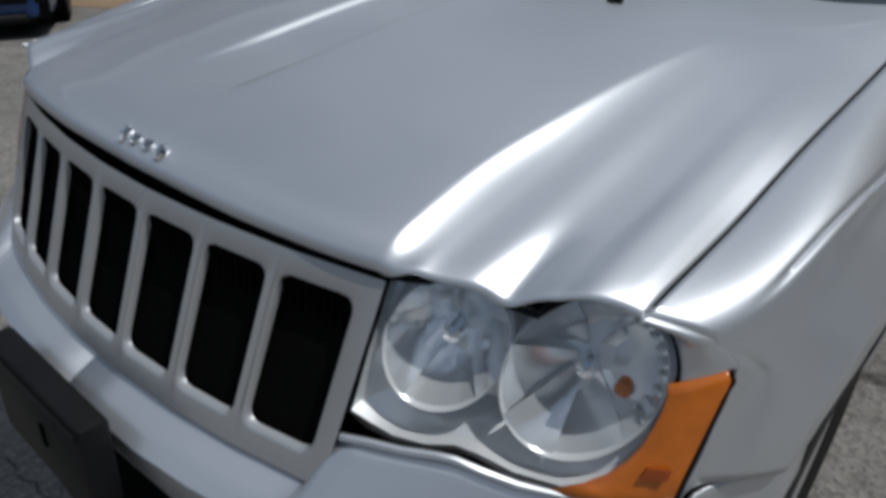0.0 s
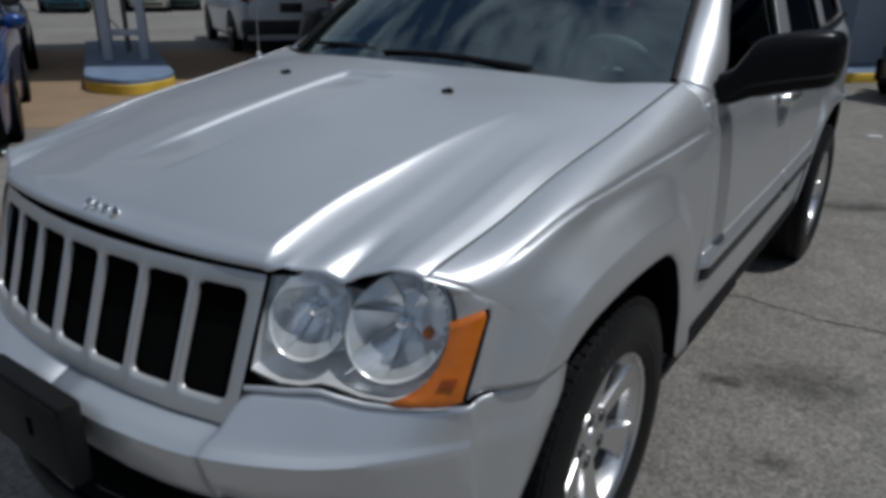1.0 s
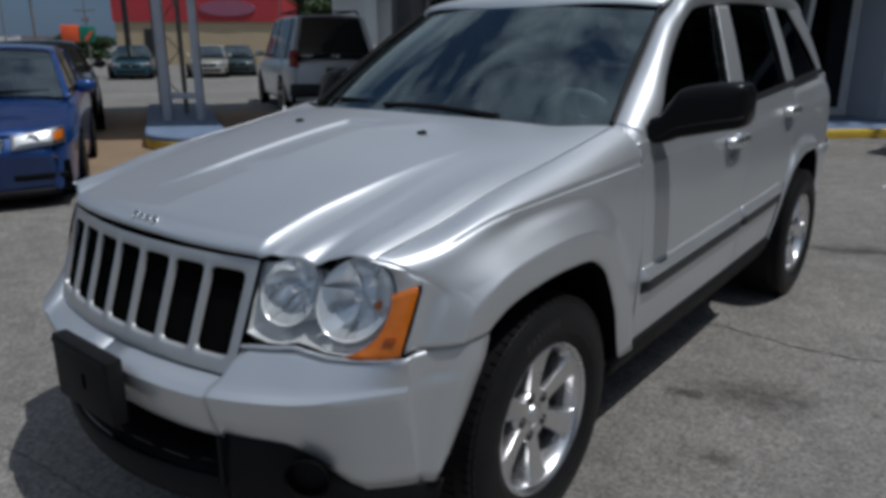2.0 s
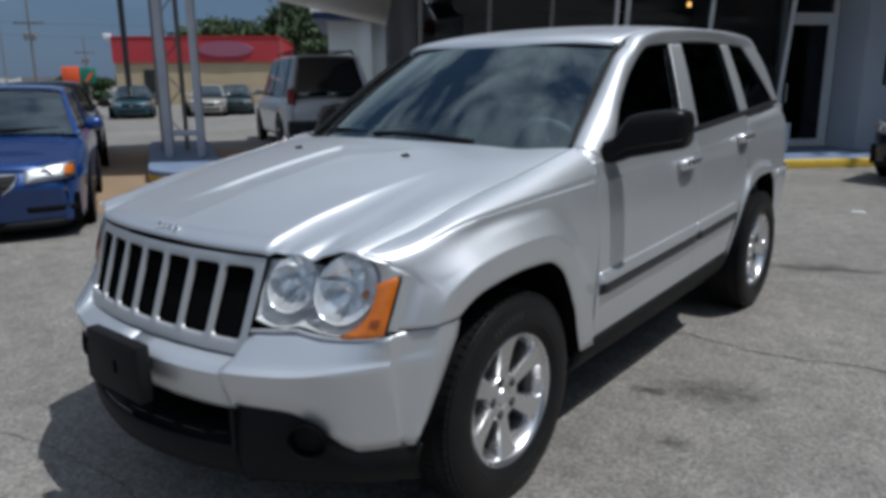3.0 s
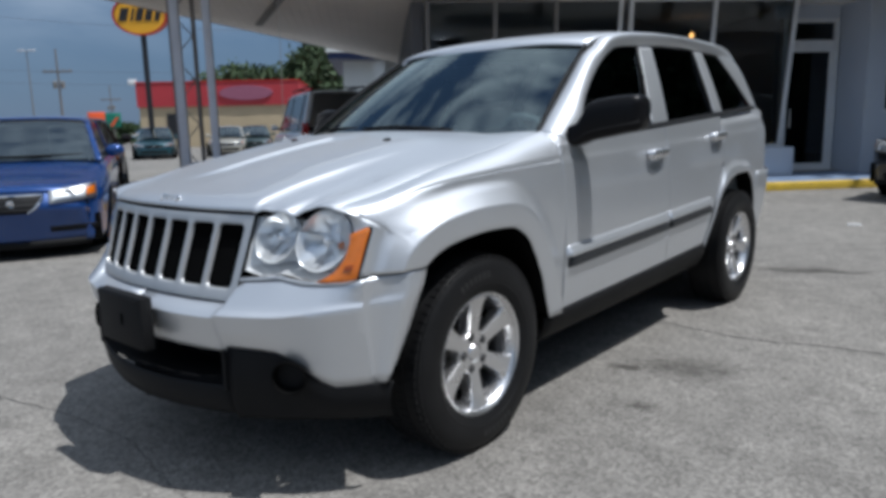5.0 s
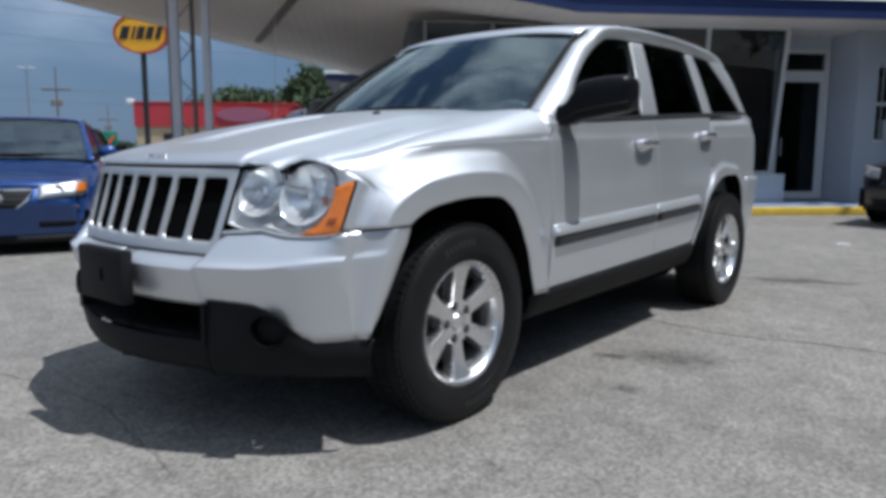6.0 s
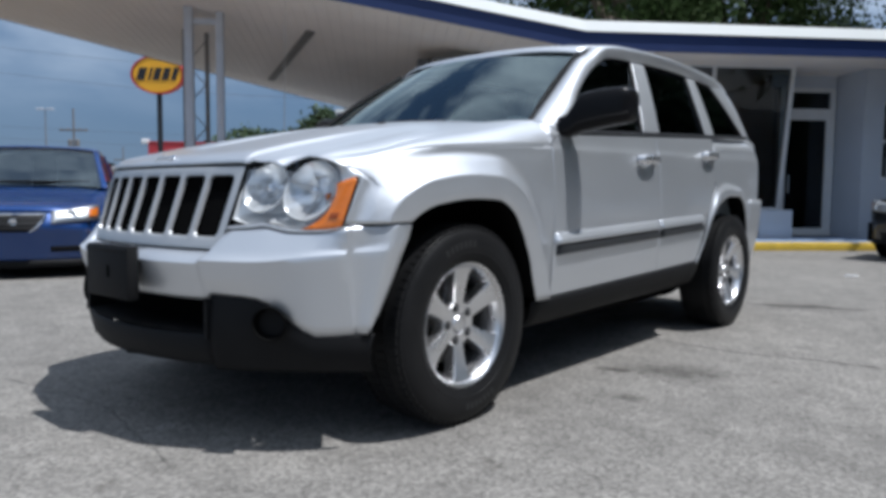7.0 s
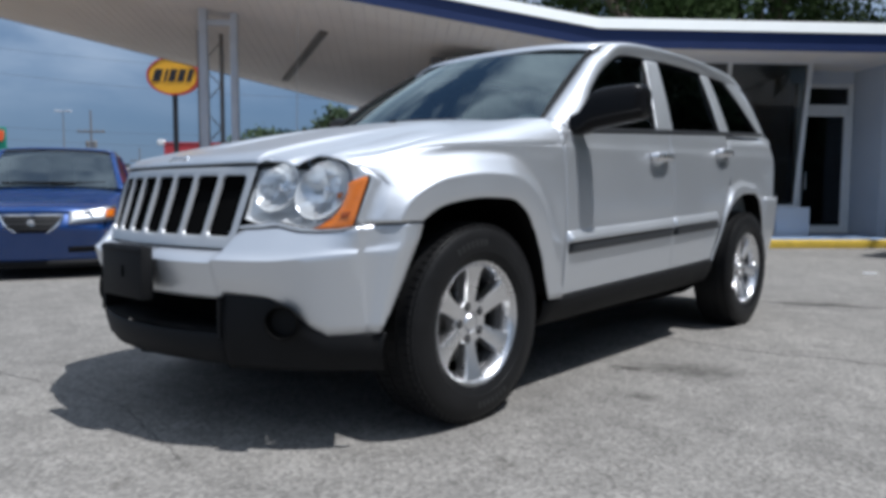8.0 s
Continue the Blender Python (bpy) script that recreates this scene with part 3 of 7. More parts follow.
        for z in (0.68, 3.32):
            # rails of the same bays carry their shade as grey colour too
            part("rail", box(bmesh.new(), ua + .036, ub - .036, lean(z) - .04, lean(z) + .04, z - .02, z + .02), FRAME_WHITE if ua > 4 else RUST_AND_SHADE_GREY, front)
    # door with a small pane above
    door = thing("door_1", "glass shop door in a white metal frame under a small transom pane", "door", SHOP, kind="structure")
    jamb = bmesh.new()
    for u in (8.28, 9.334):
        box(jamb, u - .05, u + .05, 10.42, 10.54, 0.13, 3.08)
    part("door_frame", jamb, FRAME_WHITE, door)
    for za, zb in ((0.13, 0.28), (2.45, 2.67), (3.0, 3.08)):
        part("rail", box(bmesh.new(), 8.331, 9.283, 10.43, 10.53, za, zb), FRAME_WHITE, door)
    part("stile", box(bmesh.new(), 8.331, 8.39, 10.45, 10.5, 0.281, 2.449), FRAME_WHITE, door)
    part("stile", box(bmesh.new(), 9.225, 9.283, 10.45, 10.5, 0.281, 2.449), FRAME_WHITE, door)
    part("pane", box(bmesh.new(), 8.391, 9.224, 10.47, 10.478, 0.281, 2.449), SHOP_GLASS, door)
    part("transom_pane", box(bmesh.new(), 8.331, 9.283, 10.47, 10.478, 2.671, 2.999), SHOP_GLASS, door)
    part("handle", tube([(8.44, 10.40, 1.0), (8.44, 10.40, 1.35)], 0.012, 8), CHROME, door)
    # box planter at the foot of the glass
    solo("utility_box", soft_box(7.30, 7.93, 9.35, 9.93, 0.13, 0.66, 0.015), WALL_WHITE, "white painted low box at the foot of the storefront glass", "box", SHOP)
    # office window with bars and an air conditioner
    win = thing("window_2", "white-framed office window with vertical bars and blinds", "window", SHOP, kind="structure")
    for z in (1.28, 1.98, 2.69):
        part("rail", box(bmesh.new(), 9.861, 11.189, 9.66, 9.72, z - .03, z + .03), FRAME_WHITE, win)
    for u in (9.83, 11.22):
        part("frame_stile", box(bmesh.new(), u - .03, u + .03, 9.65, 9.73, 1.25, 2.72), FRAME_WHITE, win)
    for k in range(10):
        u = 9.95 + 0.13 * k
        part("bar", tube([(u, 9.63, 1.27), (u, 9.63, 2.70)], 0.008, 6), FRAME_WHITE, win)
    part("pane", box(bmesh.new(), 9.86, 11.19, 9.69, 9.697, 1.31, 2.66), SHOP_GLASS, win)
    ac = thing("window_air_conditioner", "grey box air conditioner set in the office window", "air conditioner", SHOP)
    part("casing", soft_box(10.05, 10.70, 9.35, 9.85, 1.30, 1.68, 0.02), FRAME_WHITE, ac)
    part("vent", soft_box(10.13, 10.62, 9.335, 9.36, 1.36, 1.62, 0.006), BLACK_PLASTIC, ac)
    # a lit bulb deep in the showroom
    bulb = thing("pendant_bulb", "small warm bulb hanging in the dim showroom", "lamp", SHOP)
    part("bulb", lathe([(-.05, .005), (-.04, .035), (0, .05), (.04, .03), (.06, .012)], 16, 2, (7.0, 11.8, 2.95)), lamp_material("warm_bulb", (1.0, 0.45, 0.12), 6.0), bulb)
    part("cord", tube([(7.0, 11.8, 3.0), (7.0, 11.8, 3.36)], 0.006, 6), BLACK_PAINT, bulb)
    # neighbouring white bay behind the canopy
    bay = thing("garage_bay", "white painted service bay with a blue and white eave", "building", SHOP @ pose(0.85, 22.5, 0), kind="structure")
    part("wall", box(bmesh.new(), -1.6, 5.5, 0, 7, 0, 3.5), FASCIA_WHITE, bay)
    part("pier", box(bmesh.new(), -0.55, -0.15, -0.55, -0.003, 0, 3.45), FASCIA_WHITE, bay)
    eave = box(bmesh.new(), -2.05, 5.8, -0.9, 7.2, 3.503, 3.70)
    part("eave_blue", eave, FASCIA_BLUE, bay)
    part("eave_white", box(bmesh.new(), -2.1, 5.9, -1.0, 7.3, 3.703, 3.82), FASCIA_WHITE, bay)


# ---- far street: red shop, signs, poles, trees ----
def build_far():
    shop = thing("red_store", "flat-roofed roadside store with a red band over beige walls", "building", SHOP @ pose(-17.65, 54, -0.12), kind="structure")
    part("wall", box(bmesh.new(), 0.1, 12.1, 0, 12, 0, 3.22), BEIGE_WALL, shop, "beige lower wall")
    part("red_band", box(bmesh.new(), 0, 12.2, -0.15, 12.15, 3.223, 5.02), RED_WALL, shop, "red metal band")
    part("coping", box(bmesh.new(), -0.05, 12.25, -0.2, 12.2, 5.023, 5.11), SIGN_RED, shop)
    part("door", box(bmesh.new(), 2.1, 2.85, -0.06, 0.098, 0, 2.7), BLACK_PAINT, shop, "dark doorway")
    oval = part("sign_panel", lathe([(0, 0.001), (0.0, 1.0), (0.08, 1.02), (0.08, 0.001)], 40, 1, (0, -0.25, 0)), material("faded_sign_panel", (0.30, 0.10, 0.16), 0.6), shop, "faded oval sign panel")
    oval.matrix_local = Matrix.Translation((8.2, 0, 4.17)) @ Matrix.Diagonal((2.0, 1, 0.55, 1))
    part("wall_lamp", soft_box(-0.5, 0.05, -0.2, 0.1, 4.9, 5.3, 0.05), WHITE, shop)
    # oval pole sign; its lettering is left as plain slanted bars
    sign = thing("pole_sign", "amber oval pole sign with red rim on a black pole", "sign", SHOP @ pose(-10.2, 32.0, -0.22, 0, 0, -3))
    part("pole", tube([(0, 0, 0), (0, 0, 5.95)], 0.125, 14), BLACK_PAINT, sign)
    face = part("face", lathe([(-0.16, 0.001), (-0.16, 1.0), (0.16, 1.0), (0.16, 0.001)], 48, 1), SIGN_YELLOW, sign, "amber oval face", smooth_angle=30)
    face.matrix_local = Matrix.Translation((0, 0, 6.75)) @ Matrix.Diagonal((1.16, 1, 0.84, 1))
    rim = part("rim", lathe([(-0.2, 1.0), (-0.2, 1.07), (0.2, 1.07), (0.2, 1.0)], 48, 1), SIGN_RED, sign, "red rim")
    rim.matrix_local = Matrix.Translation((-0.03, 0, 6.75)) @ Matrix.Diagonal((1.16, 1, 0.84, 1))
    for k, (x, w) in enumerate(((-0.74, 0.38), (-0.34, 0.12), (-0.02, 0.32), (0.40, 0.32), (0.80, 0.24))):
        pts = [(x - w / 2 + 0.08, 7.06), (x + w / 2 + 0.08, 7.06), (x + w / 2 - 0.08, 6.48), (x - w / 2 - 0.08, 6.48)]
        part("bar", prism(pts, -0.19, -0.162, 1), BLACK_PAINT, sign)
    # roadside signs
    board = thing("roadside_board", "orange and green roadside sign boards on a post", "sign", SHOP @ pose(-22.9, 60, -0.2))
    part("orange_panel", soft_box(-0.75, 0.62, -0.1, 0.1, 1.9, 3.2, 0.05), ORANGE, board)
    part("green_panel", soft_box(0.66, 1.9, -0.1, 0.1, 1.9, 3.1, 0.05), GREEN, board)
    part("stroke", prism([(1.0, 2.0), (1.25, 2.0), (1.8, 2.75), (1.55, 2.75)], -0.14, -0.103, 1), ORANGE, board)
    for x in (-0.1, 1.3):
        part("post", tube([(x, 0, 0), (x, 0, 1.95)], 0.07, 8), RUST_AND_SHADE_GREY, board)
    near = thing("street_sign", "green street sign with an orange mark on a tall post", "sign", SHOP @ pose(-15.52, 26, 0))
    part("panel", soft_box(-1.2, 0.58, -0.05, 0.05, 2.35, 3.5, 0.03), GREEN, near)
    part("mark", prism(rounded([(0.15, 3.0), (0.5, 2.95), (0.55, 3.35), (0.2, 3.45)], 0.1), -0.09, -0.053, 1), ORANGE, near)
    part("post", tube([(-0.6, 0, 0), (-0.6, 0, 2.4)], 0.06, 8), RUST_AND_SHADE_GREY, near)

    def utility_pole(u, v, h, arm, label):
        p = thing("utility_pole", label, "utility pole", SHOP @ pose(u, v, 0), group="utility poles")
        part("pole", tube([(0, 0, 0), (0, 0, h)], [0.15, 0.08], 10), WOOD_POLE, p)
        part("crossarm", soft_box(-arm, arm, -0.07, 0.07, h - 2.5, h - 2.32, 0.02), WOOD_POLE, p)
        for k in (-0.85, -0.4, 0.4, 0.85):
            part("insulator", lathe([(0, .06), (.05, .08), (.18, .05), (.22, .01)], 8, 2, (arm * k, 0, h - 2.32)), RUST_AND_SHADE_GREY, p)
        for x in (-0.42, 0.40):
            part("transformer", lathe([(0, .01), (0, .22), (.7, .22), (.78, .13), (.8, .01)], 12, 2, (x, 0, h - 4.2)), RUST_AND_SHADE_GREY, p)
        return p

    utility_pole(-33.9, 80, 10.4, 1.55, "tall wooden utility pole with crossarm and transformers")
    utility_pole(-46.0, 130, 9.5, 1.7, "distant wooden utility pole with a crossarm")
    utility_pole(-61.0, 110, 7.5, 1.5, "distant wooden utility pole with a crossarm")
    lamp = thing("street_lamp", "distant twin-headed street lamp on a slim mast", "street lamp", SHOP @ pose(-36.0, 78, 0))
    part("mast", tube([(0, 0, 0), (0, 0, 10.05)], [0.10, 0.05], 8), RUST_AND_SHADE_GREY, lamp)
    for s in (-1, 1):
        part("head", soft_box(min(0.15 * s, 0.9 * s), max(0.15 * s, 0.9 * s), -0.2, 0.2, 9.98, 10.14, 0.05), PALE_BLUE, lamp)
    # sagging wires between the poles
    for z0, z1, sag in ((9.1, 8.3, 1.0), (8.0, 7.3, 1.3), (15.0, 11.5, 2.2), (13.0, 10.0, 2.5)):
        far_run = z0 < 10
        a, b = (Vector((-58, 78, z0)), Vector((20, 84, z1))) if far_run else (Vector((-45, 62, z0)), Vector((30, 52, z1)))
        pts = [a.lerp(b, i / 24) - Vector((0, 0, sag * 4 * (i / 24) * (1 - i / 24))) for i in range(25)]
        solo("overhead_wire", tube(pts, 0.013, 5), WIRE, "thin dark overhead wire sagging between poles", "wire", SHOP, group="overhead wires")
    # row of white sign letters reduced to bars, on a low far building
    low = thing("far_store", "low distant store with a row of white bars on its front", "building", SHOP @ pose(-62, 95, 0), kind="structure")
    part("wall", box(bmesh.new(), 0, 24, 0, 10, 0, 2.6), material("far_store_wall", (0.25, 0.22, 0.22), 0.8, scale=0.5), low)
    for k in range(9):
        part("bar", box(bmesh.new(), 15.6 + 0.52 * k, 15.98 + 0.52 * k, -0.15, -0.003, 1.9, 2.35 + 0.1 * (k % 3)), WHITE, low)


def tree(name, u, v, height, spread, leaves, seed, leaf, label, low=0.35, size=0.22):
    """Tapered trunk with forking limbs and a ragged crown of leaf clumps."""
    rng = random.Random(seed)
    t = thing(name, label, "tree", SHOP @ pose(u, v, 0))
    bm = tube([(0, 0, 0), (0.1, 0.05, height * 0.25), (-0.05, 0, height * 0.55)], [height * 0.03, height * 0.022, height * 0.012], 9)
    tips = []
    for k in range(11):
        a, r = 2.4 * k + rng.uniform(-.3, .3), spread * rng.uniform(0.35, 0.85)
        z0 = height * rng.uniform(0.22, 0.5)
        end = Vector((r * math.cos(a), r * math.sin(a), height * rng.uniform(low + 0.1, 0.93)))
        mid = Vector((end.x * 0.5, end.y * 0.5, lerp(z0, end.z, 0.6)))
        tube([(0, 0, z0), mid, end], [height * 0.012, height * 0.007, height * 0.003], 6, bm)
        tips += [end, mid.lerp(end, 0.5)]
    part("trunk", bm, BARK, t)
    bm = bmesh.new()
    for _ in range(leaves):
        tip = rng.choice(tips)
        p = tip + Vector((rng.gauss(0, spread * 0.20), rng.gauss(0, spread * 0.20), rng.gauss(0, height * 0.07)))
        if p.z < height * low * 0.8:
            continue
        d = Euler((rng.uniform(0, 6.3), rng.uniform(0, 6.3), rng.uniform(0, 6.3))).to_matrix()
        s = size * rng.uniform(0.6, 1.4)
        vs = [bm.verts.new(p + d @ Vector(q)) for q in ((-s, 0, 0), (0, -s * .45, s * .12), (s, 0, 0), (0, s * .45, s * .12))]
        bm.faces.new((vs[0], vs[1], vs[2]))
        bm.faces.new((vs[0], vs[2], vs[3]))
    part("crown", bm, leaf, t, smooth_angle=0, weld=False)
    return t


build_ground()
build_canopy()
build_island()
build_shop()
build_far()

for args in (("tree", 9.6, 24, 15.5, 5.2, 26000, 11, LEAF, "tall leafy green tree rising behind the shop roof", 0.26, 0.14), ("tree", 15.5, 26, 16.0, 5.4, 22000, 12, LEAF, "tall leafy green tree rising behind the shop roof", 0.28, 0.14),
             ("tree", -4.0, 72, 10.0, 3.6, 13000, 13, LEAF_DARK, "distant full green tree beyond the red store", 0.2, 0.34), ("tree", -10.0, 74, 7.7, 3.8, 13000, 14, LEAF_DARK, "distant full green tree beyond the red store", 0.2, 0.34),
             ("tree", -13.4, 75, 7.3, 3.4, 11000, 17, LEAF_DARK, "distant full green tree beyond the red store", 0.2, 0.34),
             ("tree", 0.2, 66, 9.0, 4.5, 6000, 15, LEAF_DARK, "distant full green tree beyond the red store", 0.2, 0.36)):
    tree(*args)
for i, (u, h) in enumerate(((-27.5, 2.2), (-70, 4.5), (-24.5, 2.2))):
    tree("bush", u, 70 if u > -60 else 120, h, h * 0.7, 1600, 30 + i, LEAF_DARK, "low distant green bush", 0.1, 0.28)


# ---- the silver car: x to its left, y to its rear, z up; front axle at y = 0 ----
def rail(keys):
    """A space curve through rows of (s, x, y, z)."""
    fs = [keyed([(k[0], k[i]) for k in keys]) for i in (1, 2, 3)]
    return lambda s: Vector((fs[0](s), fs[1](s), fs[2](s)))


def sheet(name, f, nu, nv, mat, parent, label="", thick=0.004, side=1, **kw):
    g = lambda u, v: Vector((side * f(u, v)[0], f(u, v)[1], f(u, v)[2]))
    return part(name, grid(g, nu, nv), mat, parent, label, thick=thick, **kw)


# hood heights: middle line, side line, and the stepped section over the lamps
hood_mid = keyed([(-0.72, 0.972), (-0.62, 0.992), (-0.4, 1.044), (-0.2, 1.091), (0.0, 1.132), (0.124, 1.154), (0.3, 1.178), (0.5, 1.196)])
hood_side = keyed([(-0.56, 0.958), (-0.35, 0.992), (-0.13, 1.046), (0.2, 1.104), (0.53, 1.166)])
hood_front = keyed([(0.0, -0.710), (0.2, -0.704), (0.35, -0.690), (0.47, -0.668), (0.54, -0.636), (0.607, -0.604), (0.68, -0.573), (0.745, -0.545)])
hood_rear = keyed([(0.0, 0.36), (0.3, 0.385), (0.55, 0.44), (0.70, 0.50), (0.77, 0.545)])
step_front = keyed([(0.0, 0.0), (0.40, -0.004), (0.466, -0.007), (0.50, -0.010), (0.525, -0.013), (0.56, -0.0145), (0.605, -0.020), (0.65, -0.016), (0.685, -0.008), (0.715, -0.012), (0.745, -0.026)])
ridge_x = keyed([(-0.66, 0.468), (-0.60, 0.463), (-0.48, 0.457), (-0.30, 0.473), (-0.10, 0.498), (0.15, 0.545)])
step_rear = keyed([(0.0, 0.0), (0.3, -0.006), (0.45, -0.014), (0.6, -0.030), (0.7, -0.045), (0.77, -0.060)])
seam_x = keyed([(-0.56, 0.738), (0.0, 0.757), (0.53, 0.768)])


def hood_z(x, y):
    a = abs(x)
    k = smooth(0.15, -0.55, y)
    z = hood_mid(y) + lerp(step_rear(a), step_front(a), k)
    # pressed ridge: a crisp crease, then a hollow that runs out to the side
    drop = lambda b: 0.021 * (1 - math.exp(-max(0.0, b - ridge_x(y)) / 0.024)) * smooth(0.16, -0.42, y) * lerp(0.8, 1.0, smooth(-0.66, -0.625, y))
    z -= drop(a)
    edge = hood_side(y) - (hood_mid(y) + lerp(step_rear(seam_x(y)), step_front(seam_x(y)), k) - drop(seam_x(y)))
    z += edge * smooth(0.55, seam_x(y), a)
    z -= 0.014 * math.exp(-((a - 0.603) / 0.024) ** 2) * smooth(-0.44, -0.60, y)
    # shallow channel down the middle, closed at its rear end
    c = -0.105 + 0.10 * (y + 0.5)
    z -= 0.011 * smooth(0.094, 0.070, abs(x - c)) * smooth(-0.56, -0.30, y) * smooth(0.215, 0.175, y)
    return z


def hood_point(u, v):
    x = lerp(-1, 1, u)
    y0, y1 = hood_front(abs(x) * 0.742), hood_rear(abs(x) * 0.768)
    y = lerp(y0, y1, v)
    x *= seam_x(y) - 0.002
    lip = (0.030 if abs(x) < 0.47 else lerp(0.030, 0.008, smooth(0.47, 0.51, abs(x)))) * math.exp(-(y - y0) / 0.022)
    return Vector((x, y, hood_z(x, y) - lip))


def lamp_y(x, z):
    d = abs(x) - 0.46
    return -0.717 + 0.40 * d + 0.24 * d * d + 0.35 * (z - 0.75)


taper = keyed([(-0.6, 0.0), (1.5, 0.0), (2.0, -0.004), (2.6, -0.016), (3.2, -0.034), (3.5, -0.062), (3.7, -0.12)])
door_x = keyed([(0.26, 0.832), (0.40, 0.868), (0.55, 0.882), (0.72, 0.889), (0.88, 0.885), (1.0, 0.875), (1.045, 0.869), (1.065, 0.861), (1.13, 0.846), (1.18, 0.832), (1.30, 0.788)])
handle_z = lambda y: 1.034 + 0.072 * (y - 1.44)
belt_z = lambda y: 1.125 + 0.058 * (y - 0.69)
sill_z = lambda y: 0.415 + 0.032 * (y - 0.6)


def body_x(y, z):
    rise = 0.028 * (y - 0.6)
    return door_x(z - rise) + taper(y)


def glass_x(y, z):
    return 0.66 + (1.60 - z) * 0.42 + taper(y) - 0.05 * ((z - 1.38) / 0.22) ** 2 * 0.12


def outline_window(points, side, depth=0.010, r=0.03):
    pts = rounded(points, r, 5)
    bm = bmesh.new()
    bm.faces.new([bm.verts.new((side * (glass_x(y, z) - depth), y, z)) for y, z in pts])
    return bm


def band_window(points, side, depth, width, r=0.03):
    """A flat rim round a window outline."""
    pts = rounded(points, r, 5)
    cy, cz = sum(p[0] for p in pts) / len(pts), sum(p[1] for p in pts) / len(pts)
    bm = bmesh.new()
    inner, outer = [], []
    for y, z in pts:
        d = Vector((cy - y, cz - z))
        d = d.normalized() * min(width, d.length * 0.4)
        outer.append(bm.verts.new((side * (glass_x(y, z) - depth), y, z)))
        inner.append(bm.verts.new((side * (glass_x(y + d.x, z + d.y) - depth), y + d.x, z + d.y)))
    for i in range(len(pts)):
        j = (i + 1) % len(pts)
        bm.faces.new((outer[i], outer[j], inner[j], inner[i]))
    return bm


fender_rim = rail([(0, 0.823, -0.538, 0.748), (0.05, 0.828, -0.508, 0.823), (0.10, 0.829, -0.480, 0.900), (0.16, 0.806, -0.506, 0.938), (0.24, 0.836, -0.40, 0.974), (0.34, 0.848, -0.24, 1.006), (0.5, 0.858, 0.05, 1.027), (0.62, 0.868, 0.30, 1.041), (0.74, 0.872, 0.573, 1.053), (0.85, 0.889, 0.573, 0.80), (1, 0.870, 0.573, 0.414)])


def crown_point(u, v):
    """The fender's top between the hood seam and the side crease."""
    y = lerp(-0.548, 0.575, u)
    a = Vector((seam_x(y) + 0.003, y, hood_side(min(y, 0.56)) + 0.001))
    b = fender_rim(lerp(0.16, 0.74, u))
    b = Vector((b.x - 0.001, b.y, b.z + 0.003))
    p = a.lerp(b, v)
    k = math.sin(math.pi * v) * lerp(0.35, 1.0, smooth(0.0, 0.35, u))
    h = max(0.0, a.z - b.z)
    p.z += k * (0.005 + 0.10 * h)
    p.x += k * 0.07 * h
    return p


# the front wheel arch, from the bumper's foot over the top to the sill
arch_lip = rail([(0, 0.870, -0.465, 0.395), (0.10, 0.888, -0.405, 0.56), (0.2, 0.908, -0.307, 0.758), (0.34, 0.920, -0.195, 0.810), (0.52, 0.926, 0.0, 0.831), (0.66, 0.926, 0.135, 0.827), (0.77, 0.924, 0.236, 0.782), (0.87, 0.918, 0.338, 0.642), (1, 0.898, 0.440, 0.414)])
ARCH = np.array([tuple(arch_lip(i / 160)) for i in range(161)])
fender_plan = keyed([(-0.545, 0.822), (-0.508, 0.828), (-0.48, 0.832), (-0.44, 0.842), (-0.40, 0.845), (-0.30, 0.850), (-0.1, 0.853), (0.1, 0.862), (0.35, 0.879), (0.58, 0.888)])
fender_bow = keyed([(-0.54, 2.0), (-0.40, 1.5), (-0.24, 0.7), (0.05, 0.25), (0.57, 0.5)])


def fender_x(y, z):
    """Plain body side with the flare laid over it: an upright band round the arch, a crease, then a hollow slope."""
    gap = np.hypot(ARCH[:, 1] - y, ARCH[:, 2] - z)
    k = int(gap.argmin())
    d, base = float(gap[k]), lambda y, z: fender_plan(y) - fender_bow(y) * max(0.0, z - 0.88) ** 2
    q = min(1.0, max(0.0, (d - 0.088) / 0.100))
    return base(y, z) + (ARCH[k, 0] - base(ARCH[k, 1], ARCH[k, 2])) * (1 - q) ** 1.2 - 0.010 * math.exp(-d / 0.008)


NOSE_EDGE = {}


